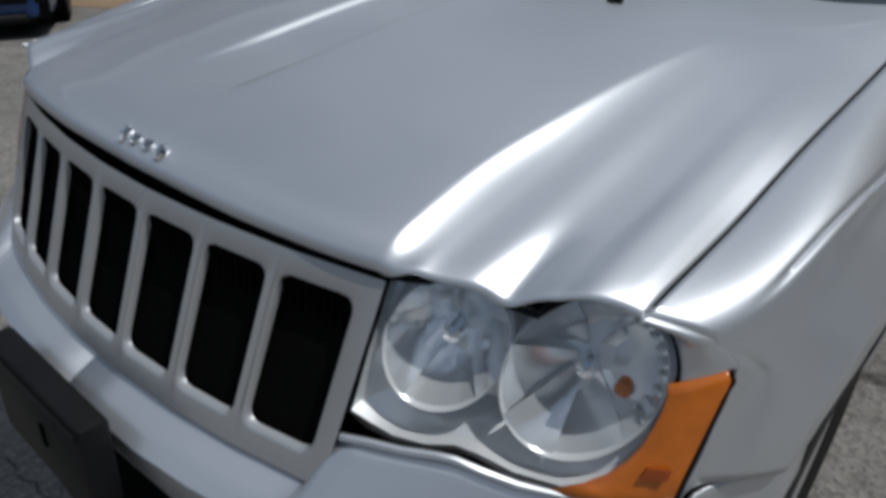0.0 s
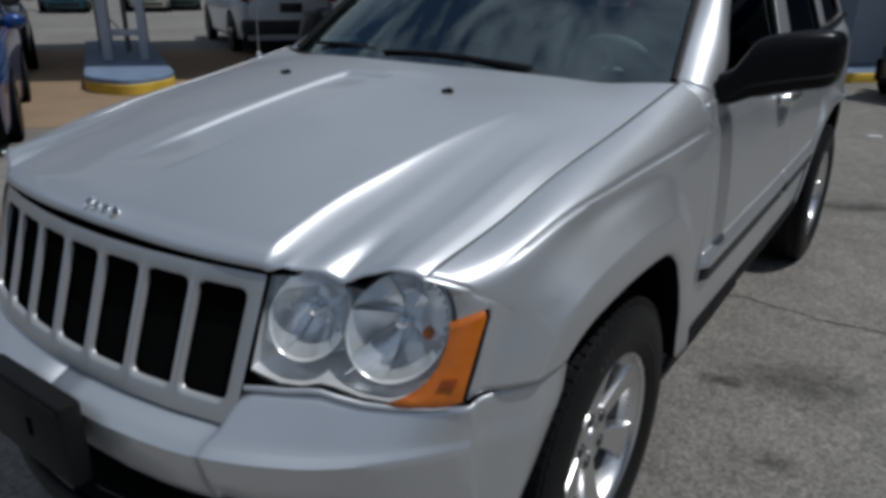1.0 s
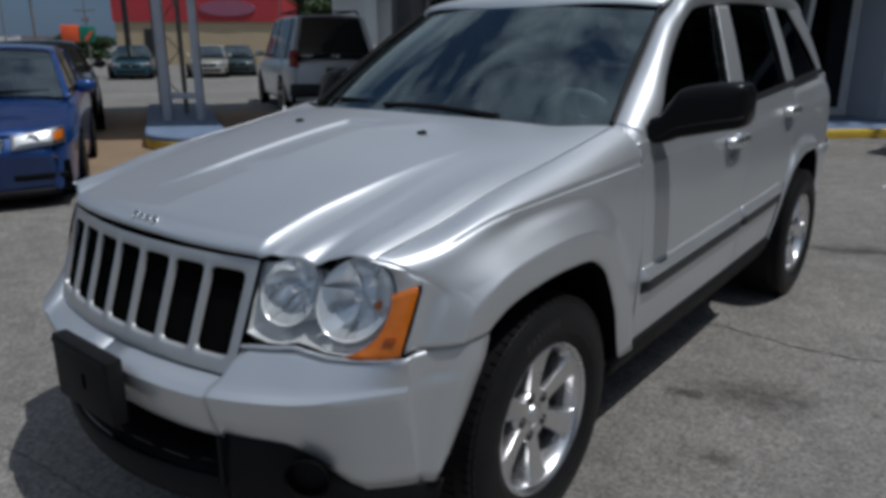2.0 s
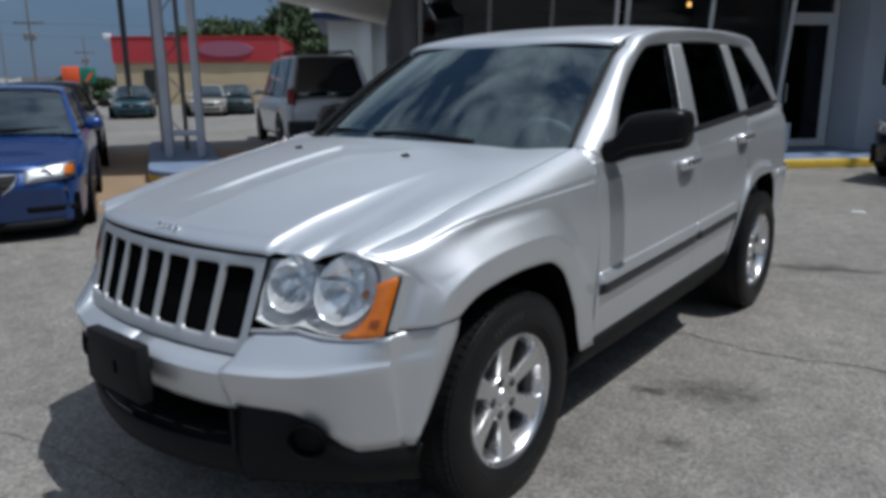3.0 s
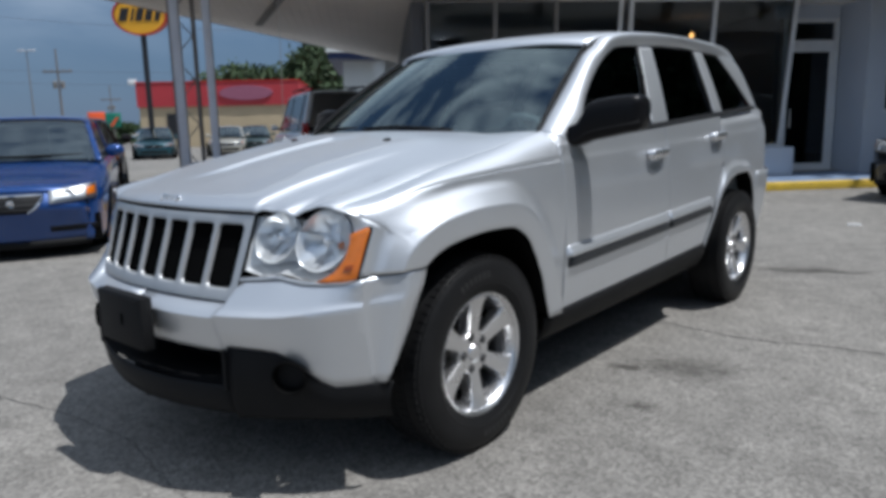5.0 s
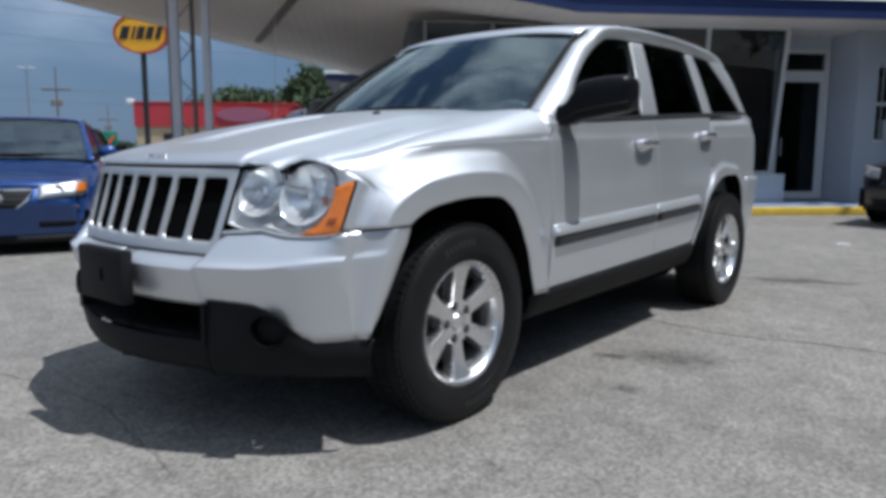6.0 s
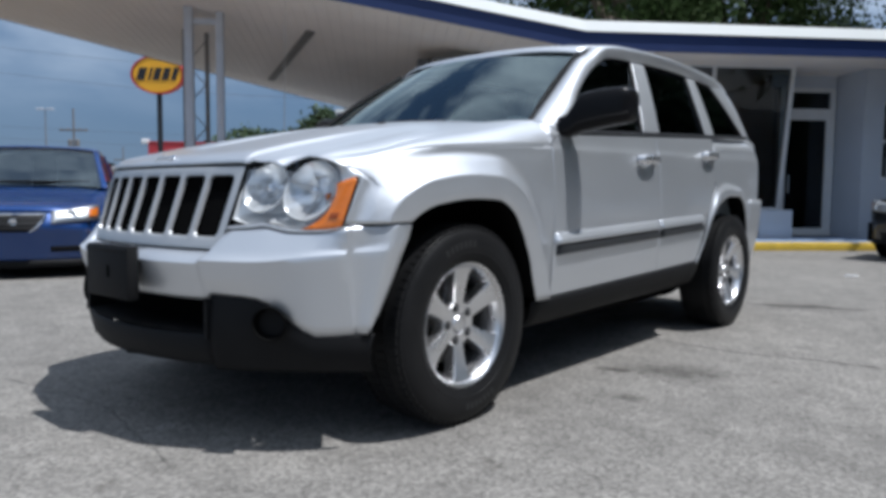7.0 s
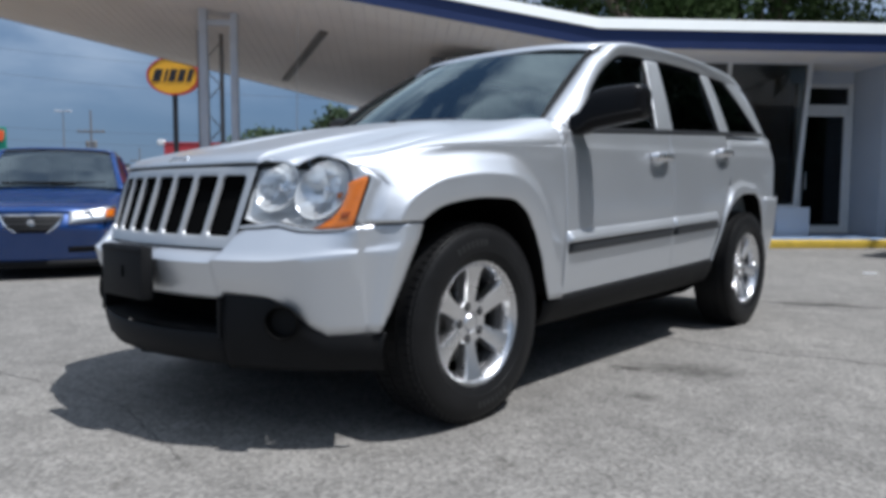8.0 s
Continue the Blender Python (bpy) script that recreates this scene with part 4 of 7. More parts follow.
def build_fender(car, s):
    lip = rail([(0, 0.908, -0.307, 0.758), (0.10, 0.913, -0.275, 0.780), (0.25, 0.920, -0.195, 0.810), (0.5, 0.926, -0.0, 0.831), (0.65, 0.926, 0.135, 0.827), (0.76, 0.924, 0.236, 0.782), (0.86, 0.918, 0.338, 0.642), (1, 0.898, 0.440, 0.414)])

    def side_point(u, v):
        a, b = lip(u), fender_rim(u)
        p = a.lerp(b, v)
        return Vector((lerp(fender_x(p.y, p.z), b.x, smooth(0.7, 1.0, v)), p.y, p.z))

    # side and crown in one skin; the fold between them is broad at the nose and tightens to a crease
    n_side, n_top = 44, 14

    def column(u):
        pts = [side_point(u, j / n_side) for j in range(n_side + 1)] + [crown_point((u - 0.16) / 0.58, 1 - j / n_top) for j in range(1, n_top + 1)]
        for _ in range(int(round(lerp(80, 1, smooth(0.16, 0.44, u))))):
            pts = pts[:22] + [pts[i] * 0.5 + (pts[i - 1] + pts[i + 1]) * 0.25 for i in range(22, len(pts) - 1)] + pts[-1:]
        # pressed crease line
        normal = Vector((0.7, 0.0, 0.7))
        pts[n_side] = pts[n_side] - normal * 0.007 * smooth(0.20, 0.30, u)
        return pts

    first = column(0.16)
    shift = [first[j] - side_point(0.16, j / n_side) for j in range(n_side + 1)]
    skin = bmesh.new()

    def strip_of(columns):
        rows = [[skin.verts.new((s * p.x, p.y, p.z)) for p in c] for c in columns]
        for p, q in zip(rows, rows[1:]):
            for j in range(len(p) - 1):
                skin.faces.new((p[j], q[j], q[j + 1], p[j + 1]))

    nose_column = lambda u: [side_point(u, j / n_side) + shift[j] * smooth(0.0, 0.16, u) for j in range(n_side + 1)]
    strip_of([nose_column(lerp(0, 0.16, i / 14)) for i in range(15)])
    strip_of([column(lerp(0.16, 0.74, i / 48)) for i in range(49)])
    last = column(0.74)
    back_shift = [last[j] - side_point(0.74, j / n_side) for j in range(n_side + 1)]
    strip_of([[side_point(u, j / n_side) + back_shift[j] * smooth(0.80, 0.74, u) for j in range(n_side + 1)] for u in (lerp(0.74, 1, i / 18) for i in range(19))])
    f = part("front_fender", skin, SILVER, car, "silver metallic fender with a broad wheel flare", thick=0.004, smooth_angle=70)
    NOSE_EDGE[s] = [nose_column(lerp(0.10, 0.16, i / 8))[-1] for i in range(9)] + first[n_side + 1:]
    # inner lip of the arch and the wheel well, its shade put into near-zero black
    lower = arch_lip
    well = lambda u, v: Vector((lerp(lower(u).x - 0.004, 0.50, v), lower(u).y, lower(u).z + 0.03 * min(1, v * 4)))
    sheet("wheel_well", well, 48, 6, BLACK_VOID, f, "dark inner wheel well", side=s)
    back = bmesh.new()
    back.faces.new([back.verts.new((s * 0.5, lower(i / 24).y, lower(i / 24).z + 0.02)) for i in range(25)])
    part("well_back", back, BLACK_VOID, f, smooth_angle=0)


def build_doors(car, s):
    edge_rear = lambda z: float(np.interp(z, [0.40, 0.47, 0.62, 0.80, 0.95, 1.3], [2.19, 2.22, 2.30, 2.40, 2.49, 2.525]))

    def scoop(y, z, hy):
        r = math.hypot((y - hy) / 0.088, (z - handle_z(hy) + 0.028) / 0.058)
        return 0.010 * smooth(1.0, 0.15, r)

    def front_point(u, v):
        y = lerp(0.5765, 1.639, u)
        z = lerp(sill_z(y), belt_z(y), v)
        return Vector((body_x(y, z) - scoop(y, z, 1.47), y, z))

    def rear_point(u, v):
        z = lerp(sill_z(1.9), belt_z(2.1), v)
        y = lerp(1.643, edge_rear(z), u)
        z = lerp(sill_z(y), belt_z(y), v)
        return Vector((body_x(y, z) - scoop(y, z, 2.36), y, z))

    fd = sheet("front_door", front_point, 84, 80, SILVER, car, "silver front door with black-edged side moulding", side=s)
    rd = sheet("rear_door", rear_point, 72, 80, SILVER, car, "silver rear door with black-edged side moulding", side=s)
    for door, y0, y1 in ((fd, 0.60, 1.632), (rd, 1.65, 2.262)):
        top = lambda y: 0.672 + 0.036 * (y - 0.56)
        for name, za, zb, proud, mat, label, ys in (("moulding", -0.034, 0.016, 0.020, SILVER, "silver upper moulding strip", y0 - 0.02), ("rub_strip", -0.080, -0.036, 0.017, GREY_PLASTIC, "charcoal rub strip", y0)):
            def strip(u, v, za=za, zb=zb, proud=proud, ys=ys):
                y = lerp(max(ys, 0.575), y1, u)
                z = top(y) + lerp(za, zb, v)
                k = min(1.0, v / 0.12) * min(1.0, (1 - v) / (0.62 if proud > 0.018 else 0.2)) * min(1.0, u / 0.03, (1 - u) / 0.03)
                return Vector((body_x(y, z) + 0.004 * (k > 0) + proud * k, y, z))
            sheet(name, strip, 34, 16, mat, door, label, thick=0.003, side=s)
        # recess and pull handle
        hy = 1.47 if door is fd else 2.36
        hz = handle_z(hy)
        bar = bmesh.new()
        grip = [(s * (body_x(hy + d, hz) + o), hy + d, hz + 0.006 + 0.004 * math.sin(d * 12)) for d, o in ((-0.095, 0.004), (-0.08, 0.026), (-0.04, 0.036), (0.04, 0.037), (0.085, 0.027), (0.10, 0.004))]
        tube(grip, [0.015, 0.022, 0.021, 0.020, 0.021, 0.014], 12, bar)
        for v in bar.verts:
            v.co.z = hz + 0.006 + (v.co.z - hz - 0.006) * 1.15
        part("door_handle", bar, ALLOY, door, "bright silver pull handle")
        part("key_cap", lathe([(0, 0.001), (0.004, 0.012), (0.0, 0.014)], 14, 0, (s * (body_x(hy + 0.12, hz) + 0.002), hy + 0.125, hz)), CHROME, door)
    return fd, rd


def build_quarter(car, s):
    lip = rail([(0, 0.874, 2.205, 0.45), (0.14, 0.883, 2.30, 0.58), (0.30, 0.893, 2.42, 0.745), (0.42, 0.899, 2.53, 0.825), (0.55, 0.902, 2.68, 0.862), (0.68, 0.899, 2.84, 0.862), (0.78, 0.893, 2.96, 0.815), (0.88, 0.880, 3.07, 0.67), (1, 0.850, 3.17, 0.44)])
    rim = rail([(0, 0.868, 2.198, 0.452), (0.14, 0.872, 2.31, 0.625), (0.24, 0.868, 2.405, 0.80), (0.32, 0.858, 2.495, 0.95), (0.42, 0.800, 2.53, 1.231), (0.55, 0.775, 2.95, 1.256), (0.68, 0.752, 3.36, 1.280), (0.76, 0.742, 3.60, 1.24), (0.86, 0.785, 3.50, 0.90), (1, 0.800, 3.44, 0.44)])

    def point(u, v):
        a, b = lip(u), rim(u)
        p = a.lerp(b, v)
        d = (Vector((p.y, p.z)) - Vector((a.y, a.z))).length
        x = lerp(a.x, min(body_x(p.y, p.z), a.x), smooth(0.04, 0.105, d))
        x = lerp(x, b.x, smooth(0.8, 1.0, v) if u > 0.3 else 0.0)
        return Vector((x, p.y, p.z))

    q = sheet("quarter_panel", point, 60, 26, SILVER, car, "silver rear quarter panel with a broad wheel flare", side=s)
    # rear wheel well, likewise coloured with its own deep shade
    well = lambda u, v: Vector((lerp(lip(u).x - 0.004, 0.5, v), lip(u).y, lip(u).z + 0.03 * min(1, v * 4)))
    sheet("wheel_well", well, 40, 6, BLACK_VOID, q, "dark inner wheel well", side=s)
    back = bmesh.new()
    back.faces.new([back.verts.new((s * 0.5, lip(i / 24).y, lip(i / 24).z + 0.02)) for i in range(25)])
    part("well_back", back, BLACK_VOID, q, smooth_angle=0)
    if s > 0:
        part("fuel_door", lathe([(0, 0.001), (0.003, 0.07), (0.0, 0.074)], 28, 0, (0.815, 3.10, 1.06)), SILVER, q)
    lampf = lambda u, v: Vector((lerp(lerp(0.748, 0.62, u), lerp(0.785, 0.66, u), v) + 0.02 * math.sin(math.pi * u), lerp(3.54, 3.78, u) - 0.03 * v, lerp(1.215, 0.90, v)))
    tl = sheet("tail_lamp", lampf, 10, 12, LAMP_RED, car, "red tail lamp lens", side=s, thick=0.01)
    # rear bumper corner
    bl = rail([(0, 0.862, 3.175, 0.60), (0.3, 0.850, 3.42, 0.60), (0.6, 0.74, 3.72, 0.60), (0.8, 0.45, 3.84, 0.60), (1, 0.0, 3.87, 0.60)])
    low = lambda u, v: bl(u) + Vector((-0.05 * v * v, -0.03 * v * v, lerp(0.24, -0.20, v)))
    sheet("rear_bumper_half", low, 30, 10, SILVER, car, "silver rear bumper", side=s, thick=0.006)
    skirt = lambda u, v: bl(u) + Vector((-0.05 - 0.05 * v, -0.03 - 0.05 * v, lerp(-0.203, -0.33, v)))
    sheet("rear_skirt_half", skirt, 30, 4, BLACK_PLASTIC, car, "black lower rear skirt", side=s, thick=0.006)


def build_glasshouse(car):
    roof_mid = keyed([(1.02, 1.588), (1.12, 1.625), (1.3, 1.664), (1.6, 1.700), (2.0, 1.722), (2.6, 1.734), (3.0, 1.728), (3.25, 1.708), (3.46, 1.672), (3.60, 1.64)])
    roof_half = keyed([(1.02, 0.590), (1.2, 0.632), (1.4, 0.642), (1.8, 0.648), (2.6, 0.636), (3.2, 0.608), (3.6, 0.57)])

    def roof_point(u, v):
        x = lerp(-1, 1, u)
        y = lerp(1.03 + 0.17 * x * x, 3.46 - 0.28 * x * x, v)
        w = roof_half(y)
        return Vector((w * x, y, roof_mid(y) - 0.036 * abs(x) ** 2.4 - 0.012 * math.exp(-(v * 2.5) / 0.03) - 0.026 * x ** 4 * math.exp(-v / 0.05)))

    sheet("roof", roof_point, 40, 40, SILVER, car, "silver metallic roof", thick=0.006)
    # windshield, with its black border behind the glass
    ws_low = lambda x: Vector((0.742 * x, 0.43 + 0.165 * x * x, 1.158 + 0.004 * x * x))
    ws_top = lambda x: Vector((0.622 * x, 1.025 + 0.175 * x * x, 1.583 - 0.017 * x * x))

    def ws_point(u, v):
        x = lerp(-1, 1, u)
        p = ws_low(x).lerp(ws_top(x), v)
        k = math.sin(math.pi * v) * 0.014
        return p + Vector((0, -0.6 * k, 0.8 * k))

    ws = sheet("windshield", ws_point, 30, 20, WINDSHIELD, car, "tinted curved windshield glass", thick=0.0)
    ws.visible_shadow = False
    border = lambda a, b, va, vb: (lambda u, v: ws_point(lerp(a, b, u), lerp(va, vb, v)) + Vector((0, 0.004, -0.006)))
    sheet("lower_frit", border(0.0, 1.0, 0.0, 0.075), 30, 3, BLACK_VOID, ws, "black lower glass border", thick=0.0)
    sheet("upper_frit", border(0.0, 1.0, 0.975, 1.0), 30, 2, BLACK_VOID, ws, thick=0.0)
    for a, b in ((0.0, 0.018), (0.982, 1.0)):
        sheet("side_frit", border(a, b, 0.07, 0.98), 3, 20, BLACK_VOID, ws, thick=0.0)
    for s in (1, -1):
        trim = [ws_point(0.5 + 0.5 * s, t / 12) + Vector((0.002 * s, -0.006, 0.010)) for t in range(13)]
        part("side_trim", tube(trim, 0.0085 if s > 0 else 0.013, 8), BLACK_PLASTIC, ws, "black windshield edge trim")
    sheet("cowl", lambda u, v: Vector((lerp(-0.742, 0.742, u), lerp(hood_rear(abs(lerp(-0.742, 0.742, u))) - 0.015, ws_low(lerp(-1, 1, u)).y + 0.01, v), lerp(hood_z(0.0, 0.36) - 0.035 - 0.01 * abs(lerp(-1, 1, u)), 1.157, v))), 30, 4, BLACK_PLASTIC, car, "black plastic cowl under the wipers", thick=0.006)
    for x0, y0, x1, y1 in ((0.35, 0.468, -0.22, 0.470), (-0.12, 0.475, -0.62, 0.56)):
        wiper = bmesh.new()
        pts = [(lerp(x0, x1, t), lerp(y0, y1, t) + 0.012, 1.178 + 0.02 * t + 0.012 * math.sin(math.pi * t)) for t in (0, 0.2, 0.4, 0.6, 0.8, 1)]
        tube(pts, [0.016, 0.012, 0.010, 0.009, 0.008, 0.006], 8, wiper)
        part("wiper", wiper, BLACK_PLASTIC, car, "black wiper arm resting on the glass")
    for x in (-0.31, 0.305):
        nz = bmesh.new()
        tube([(x - 0.014, 0.118, hood_z(x, 0.118) + 0.004), (x + 0.014, 0.124, hood_z(x, 0.124) + 0.005)], [0.007, 0.008], 10, nz)
        tube([(x, 0.112, hood_z(x, 0.112) - 0.003), (x, 0.130, hood_z(x, 0.13) + 0.009)], 0.006, 8, nz)
        part("washer_nozzle", nz, BLACK_PLASTIC, car, "small black washer nozzle on the hood")
    front = [(0.735, 1.130), (0.91, 1.313), (1.10, 1.441), (1.25, 1.525), (1.46, 1.583), (1.708, 1.600), (1.52, 1.176)]
    rear = [(1.735, 1.190), (1.888, 1.614), (2.557, 1.629), (2.487, 1.231)]
    quarter = [(2.653, 1.244), (2.705, 1.630), (3.00, 1.625), (3.135, 1.50), (3.345, 1.282)]
    for s in (1, -1):
        # roof rail, pillars
        edge = lambda y: Vector((roof_half(y), y, roof_mid(y) - 0.036 - 0.026 * math.exp(-max(0.0, y - 1.2) / 0.10)))
        win_top = keyed([(1.20, 1.500), (1.33, 1.553), (1.46, 1.581), (1.72, 1.602), (2.0, 1.617), (2.5, 1.630), (2.95, 1.628), (3.18, 1.61)])

        # windshield pillar and roof rail in one sweep from the cowl to the rear pillar
        pillar_out = rail([(0, 0.845, 0.655, 1.120), (0.10, glass_x(0.80, 1.205) + 0.003, 0.80, 1.205), (0.2, glass_x(0.93, 1.322) + 0.003, 0.93, 1.322), (0.3, glass_x(1.10, 1.436) + 0.003, 1.10, 1.436), (0.37, glass_x(1.235, 1.506) + 0.003, 1.235, 1.506), (0.44, glass_x(1.38, win_top(1.38)) + 0.003, 1.38, win_top(1.38))])

        def sweep_point(u, v):
            if u < 0.44:
                b = pillar_out(u)
                t = u / 0.37
                a = ws_low(1).lerp(ws_top(1), t * 1.0) + Vector((0.002, 0.0, 0.004))
                if t > 0.85:
                    y = lerp(1.17, 1.38, (u - 0.3145) / 0.1255)
                    k = smooth(0.85, 1.19, t)
                    a = Vector((lerp(a.x, edge(y).x, k), y if k > 0.3 else lerp(a.y, y, k / 0.3), lerp(a.z, edge(y).z, k)))
            else:
                y = lerp(1.38, 3.26, (u - 0.44) / 0.56)
                a, b = edge(y), Vector((glass_x(y, win_top(y)) + 0.003, y, win_top(y)))
            a = Vector((a.x - 0.002, a.y, a.z))
            p = a.lerp(b, v)
            k, r = math.sin(math.pi * v) ** 0.8 * lerp(1.0, 0.1, smooth(0.70, 1.0, u)), smooth(0.28, 0.46, u)
            return p + k * Vector((lerp(0.018, 0.026, r), lerp(-0.020, 0.0, r), lerp(0.016, 0.018, r)))

        sheet("pillar_and_roof_rail", sweep_point, 90, 12, SILVER, car, "silver windshield pillar flowing into the roof rail", side=s, smooth_angle=60)
        gusset = lambda u, v: crown_point(1.0, v).lerp(sweep_point(0.0, v), u)
        sheet("pillar_foot", gusset, 8, 10, SILVER, car, side=s)

        def pillar(y0, y1, y2, y3, name):
            def f(u, v):
                u = u if u in (0.0, 1.0) else lerp(0.02, 0.98, (u - 0.125) / 0.75)
                z = lerp(belt_z((y0 + y1) / 2) - 0.004, win_top((y2 + y3) / 2) + 0.004, v)
                y = lerp(lerp(y0, y2, v), lerp(y1, y3, v), u)
                return Vector((glass_x(y, z) + 0.0015 * math.sin(math.pi * u), y, z))
            sheet(name, f, 8, 14, SILVER, car, "silver window pillar", side=s)

        pillar(1.525, 1.730, 1.722, 1.890, "b_pillar")
        pillar(2.490, 2.650, 2.562, 2.702, "c_pillar")
        dw = rail([(0, 0, 3.35, 1.268), (0.5, 0, 3.14, 1.49), (0.8, 0, 3.03, 1.60), (1, 0, 3.00, 1.632)])

        def d_point(u, v):
            p = dw(v)
            y = lerp(p.y, lerp(3.655, 3.345, v ** 1.1), u)
            x = glass_x(y, p.z) - 0.028 * u * u * (1 - v) ** 3 + 0.010 * math.sin(math.pi * u) + 0.008 * u * v ** 4
            return Vector((x, y, p.z - 0.018 * u * v ** 4))

        sheet("d_pillar", d_point, 12, 14, SILVER, car, "silver rear pillar", side=s)
        seal = lambda u, v: Vector((body_x(lerp(0.66, 3.30, u), belt_z(lerp(0.66, 3.30, u))) + 0.006 - 0.018 * v, lerp(0.66, 3.30, u), belt_z(lerp(0.66, 3.30, u)) + lerp(-0.006, 0.014, v)))
        sheet("belt_seal", seal, 30, 3, BLACK_PLASTIC, car, "black rubber belt seal", side=s, thick=0.006)
        for pts, mat, label in ((front, SIDE_GLASS, "clear front side window"), (rear, PRIVACY, "dark privacy glass rear window"), (quarter, PRIVACY, "dark privacy glass quarter window")):
            grow = []
            cy, cz = sum(p[0] for p in pts) / len(pts), sum(p[1] for p in pts) / len(pts)
            for y, z in pts:
                d = Vector((y - cy, z - cz)).normalized() * 0.018
                grow.append((y + d.x, z + d.y))
            w = part("side_window", outline_window(grow, s, 0.012), mat, car, label, smooth_angle=0)
            part("window_seal", band_window(grow, s, 0.008, 0.030), BLACK_PLASTIC, w, smooth_angle=0)
    # tailgate and rear glass
    tail = lambda u, v: Vector((lerp(-0.63, 0.63, u) * lerp(1.05, 0.90, v), 3.80 - 0.06 * (2 * u - 1) ** 2 - (0.34 + 0.08 * (2 * u - 1) ** 2) * smooth(0.45, 1.0, v), lerp(0.62, 1.62, v)))
    tg = sheet("tailgate", tail, 20, 20, SILVER, car, "silver tailgate", thick=0.02)
    sheet("rear_glass", lambda u, v: tail(lerp(0.08, 0.92, u), lerp(0.58, 0.96, v)) + Vector((0, 0.016, 0.006)), 16, 8, PRIVACY, tg, "dark rear window glass", thick=0.0)
    corner = lambda u, v: d_point(1.0, v).lerp(tail(1.0, d_point(1.0, v).z - 0.62), u) + Vector((0.014, 0.016, 0.0)) * math.sin(math.pi * u)
    cap = lambda u, v: sweep_point(1.0, 1 - u).lerp(corner(u, 1.0), v) + Vector((0.008, 0.010, 0.004)) * math.sin(math.pi * v)
    for s in (1, -1):
        sheet("rear_corner", corner, 8, 14, SILVER, car, "silver rounded rear corner", side=s)
        sheet("roof_corner", cap, 10, 8, SILVER, car, side=s)
    sheet("roof_tail", lambda u, v: tail(u, 0.985).lerp(roof_point(u, 1.0), v) + Vector((0, 0.02 * math.sin(math.pi * v), 0.01 * math.sin(math.pi * v))), 20, 6, SILVER, car)


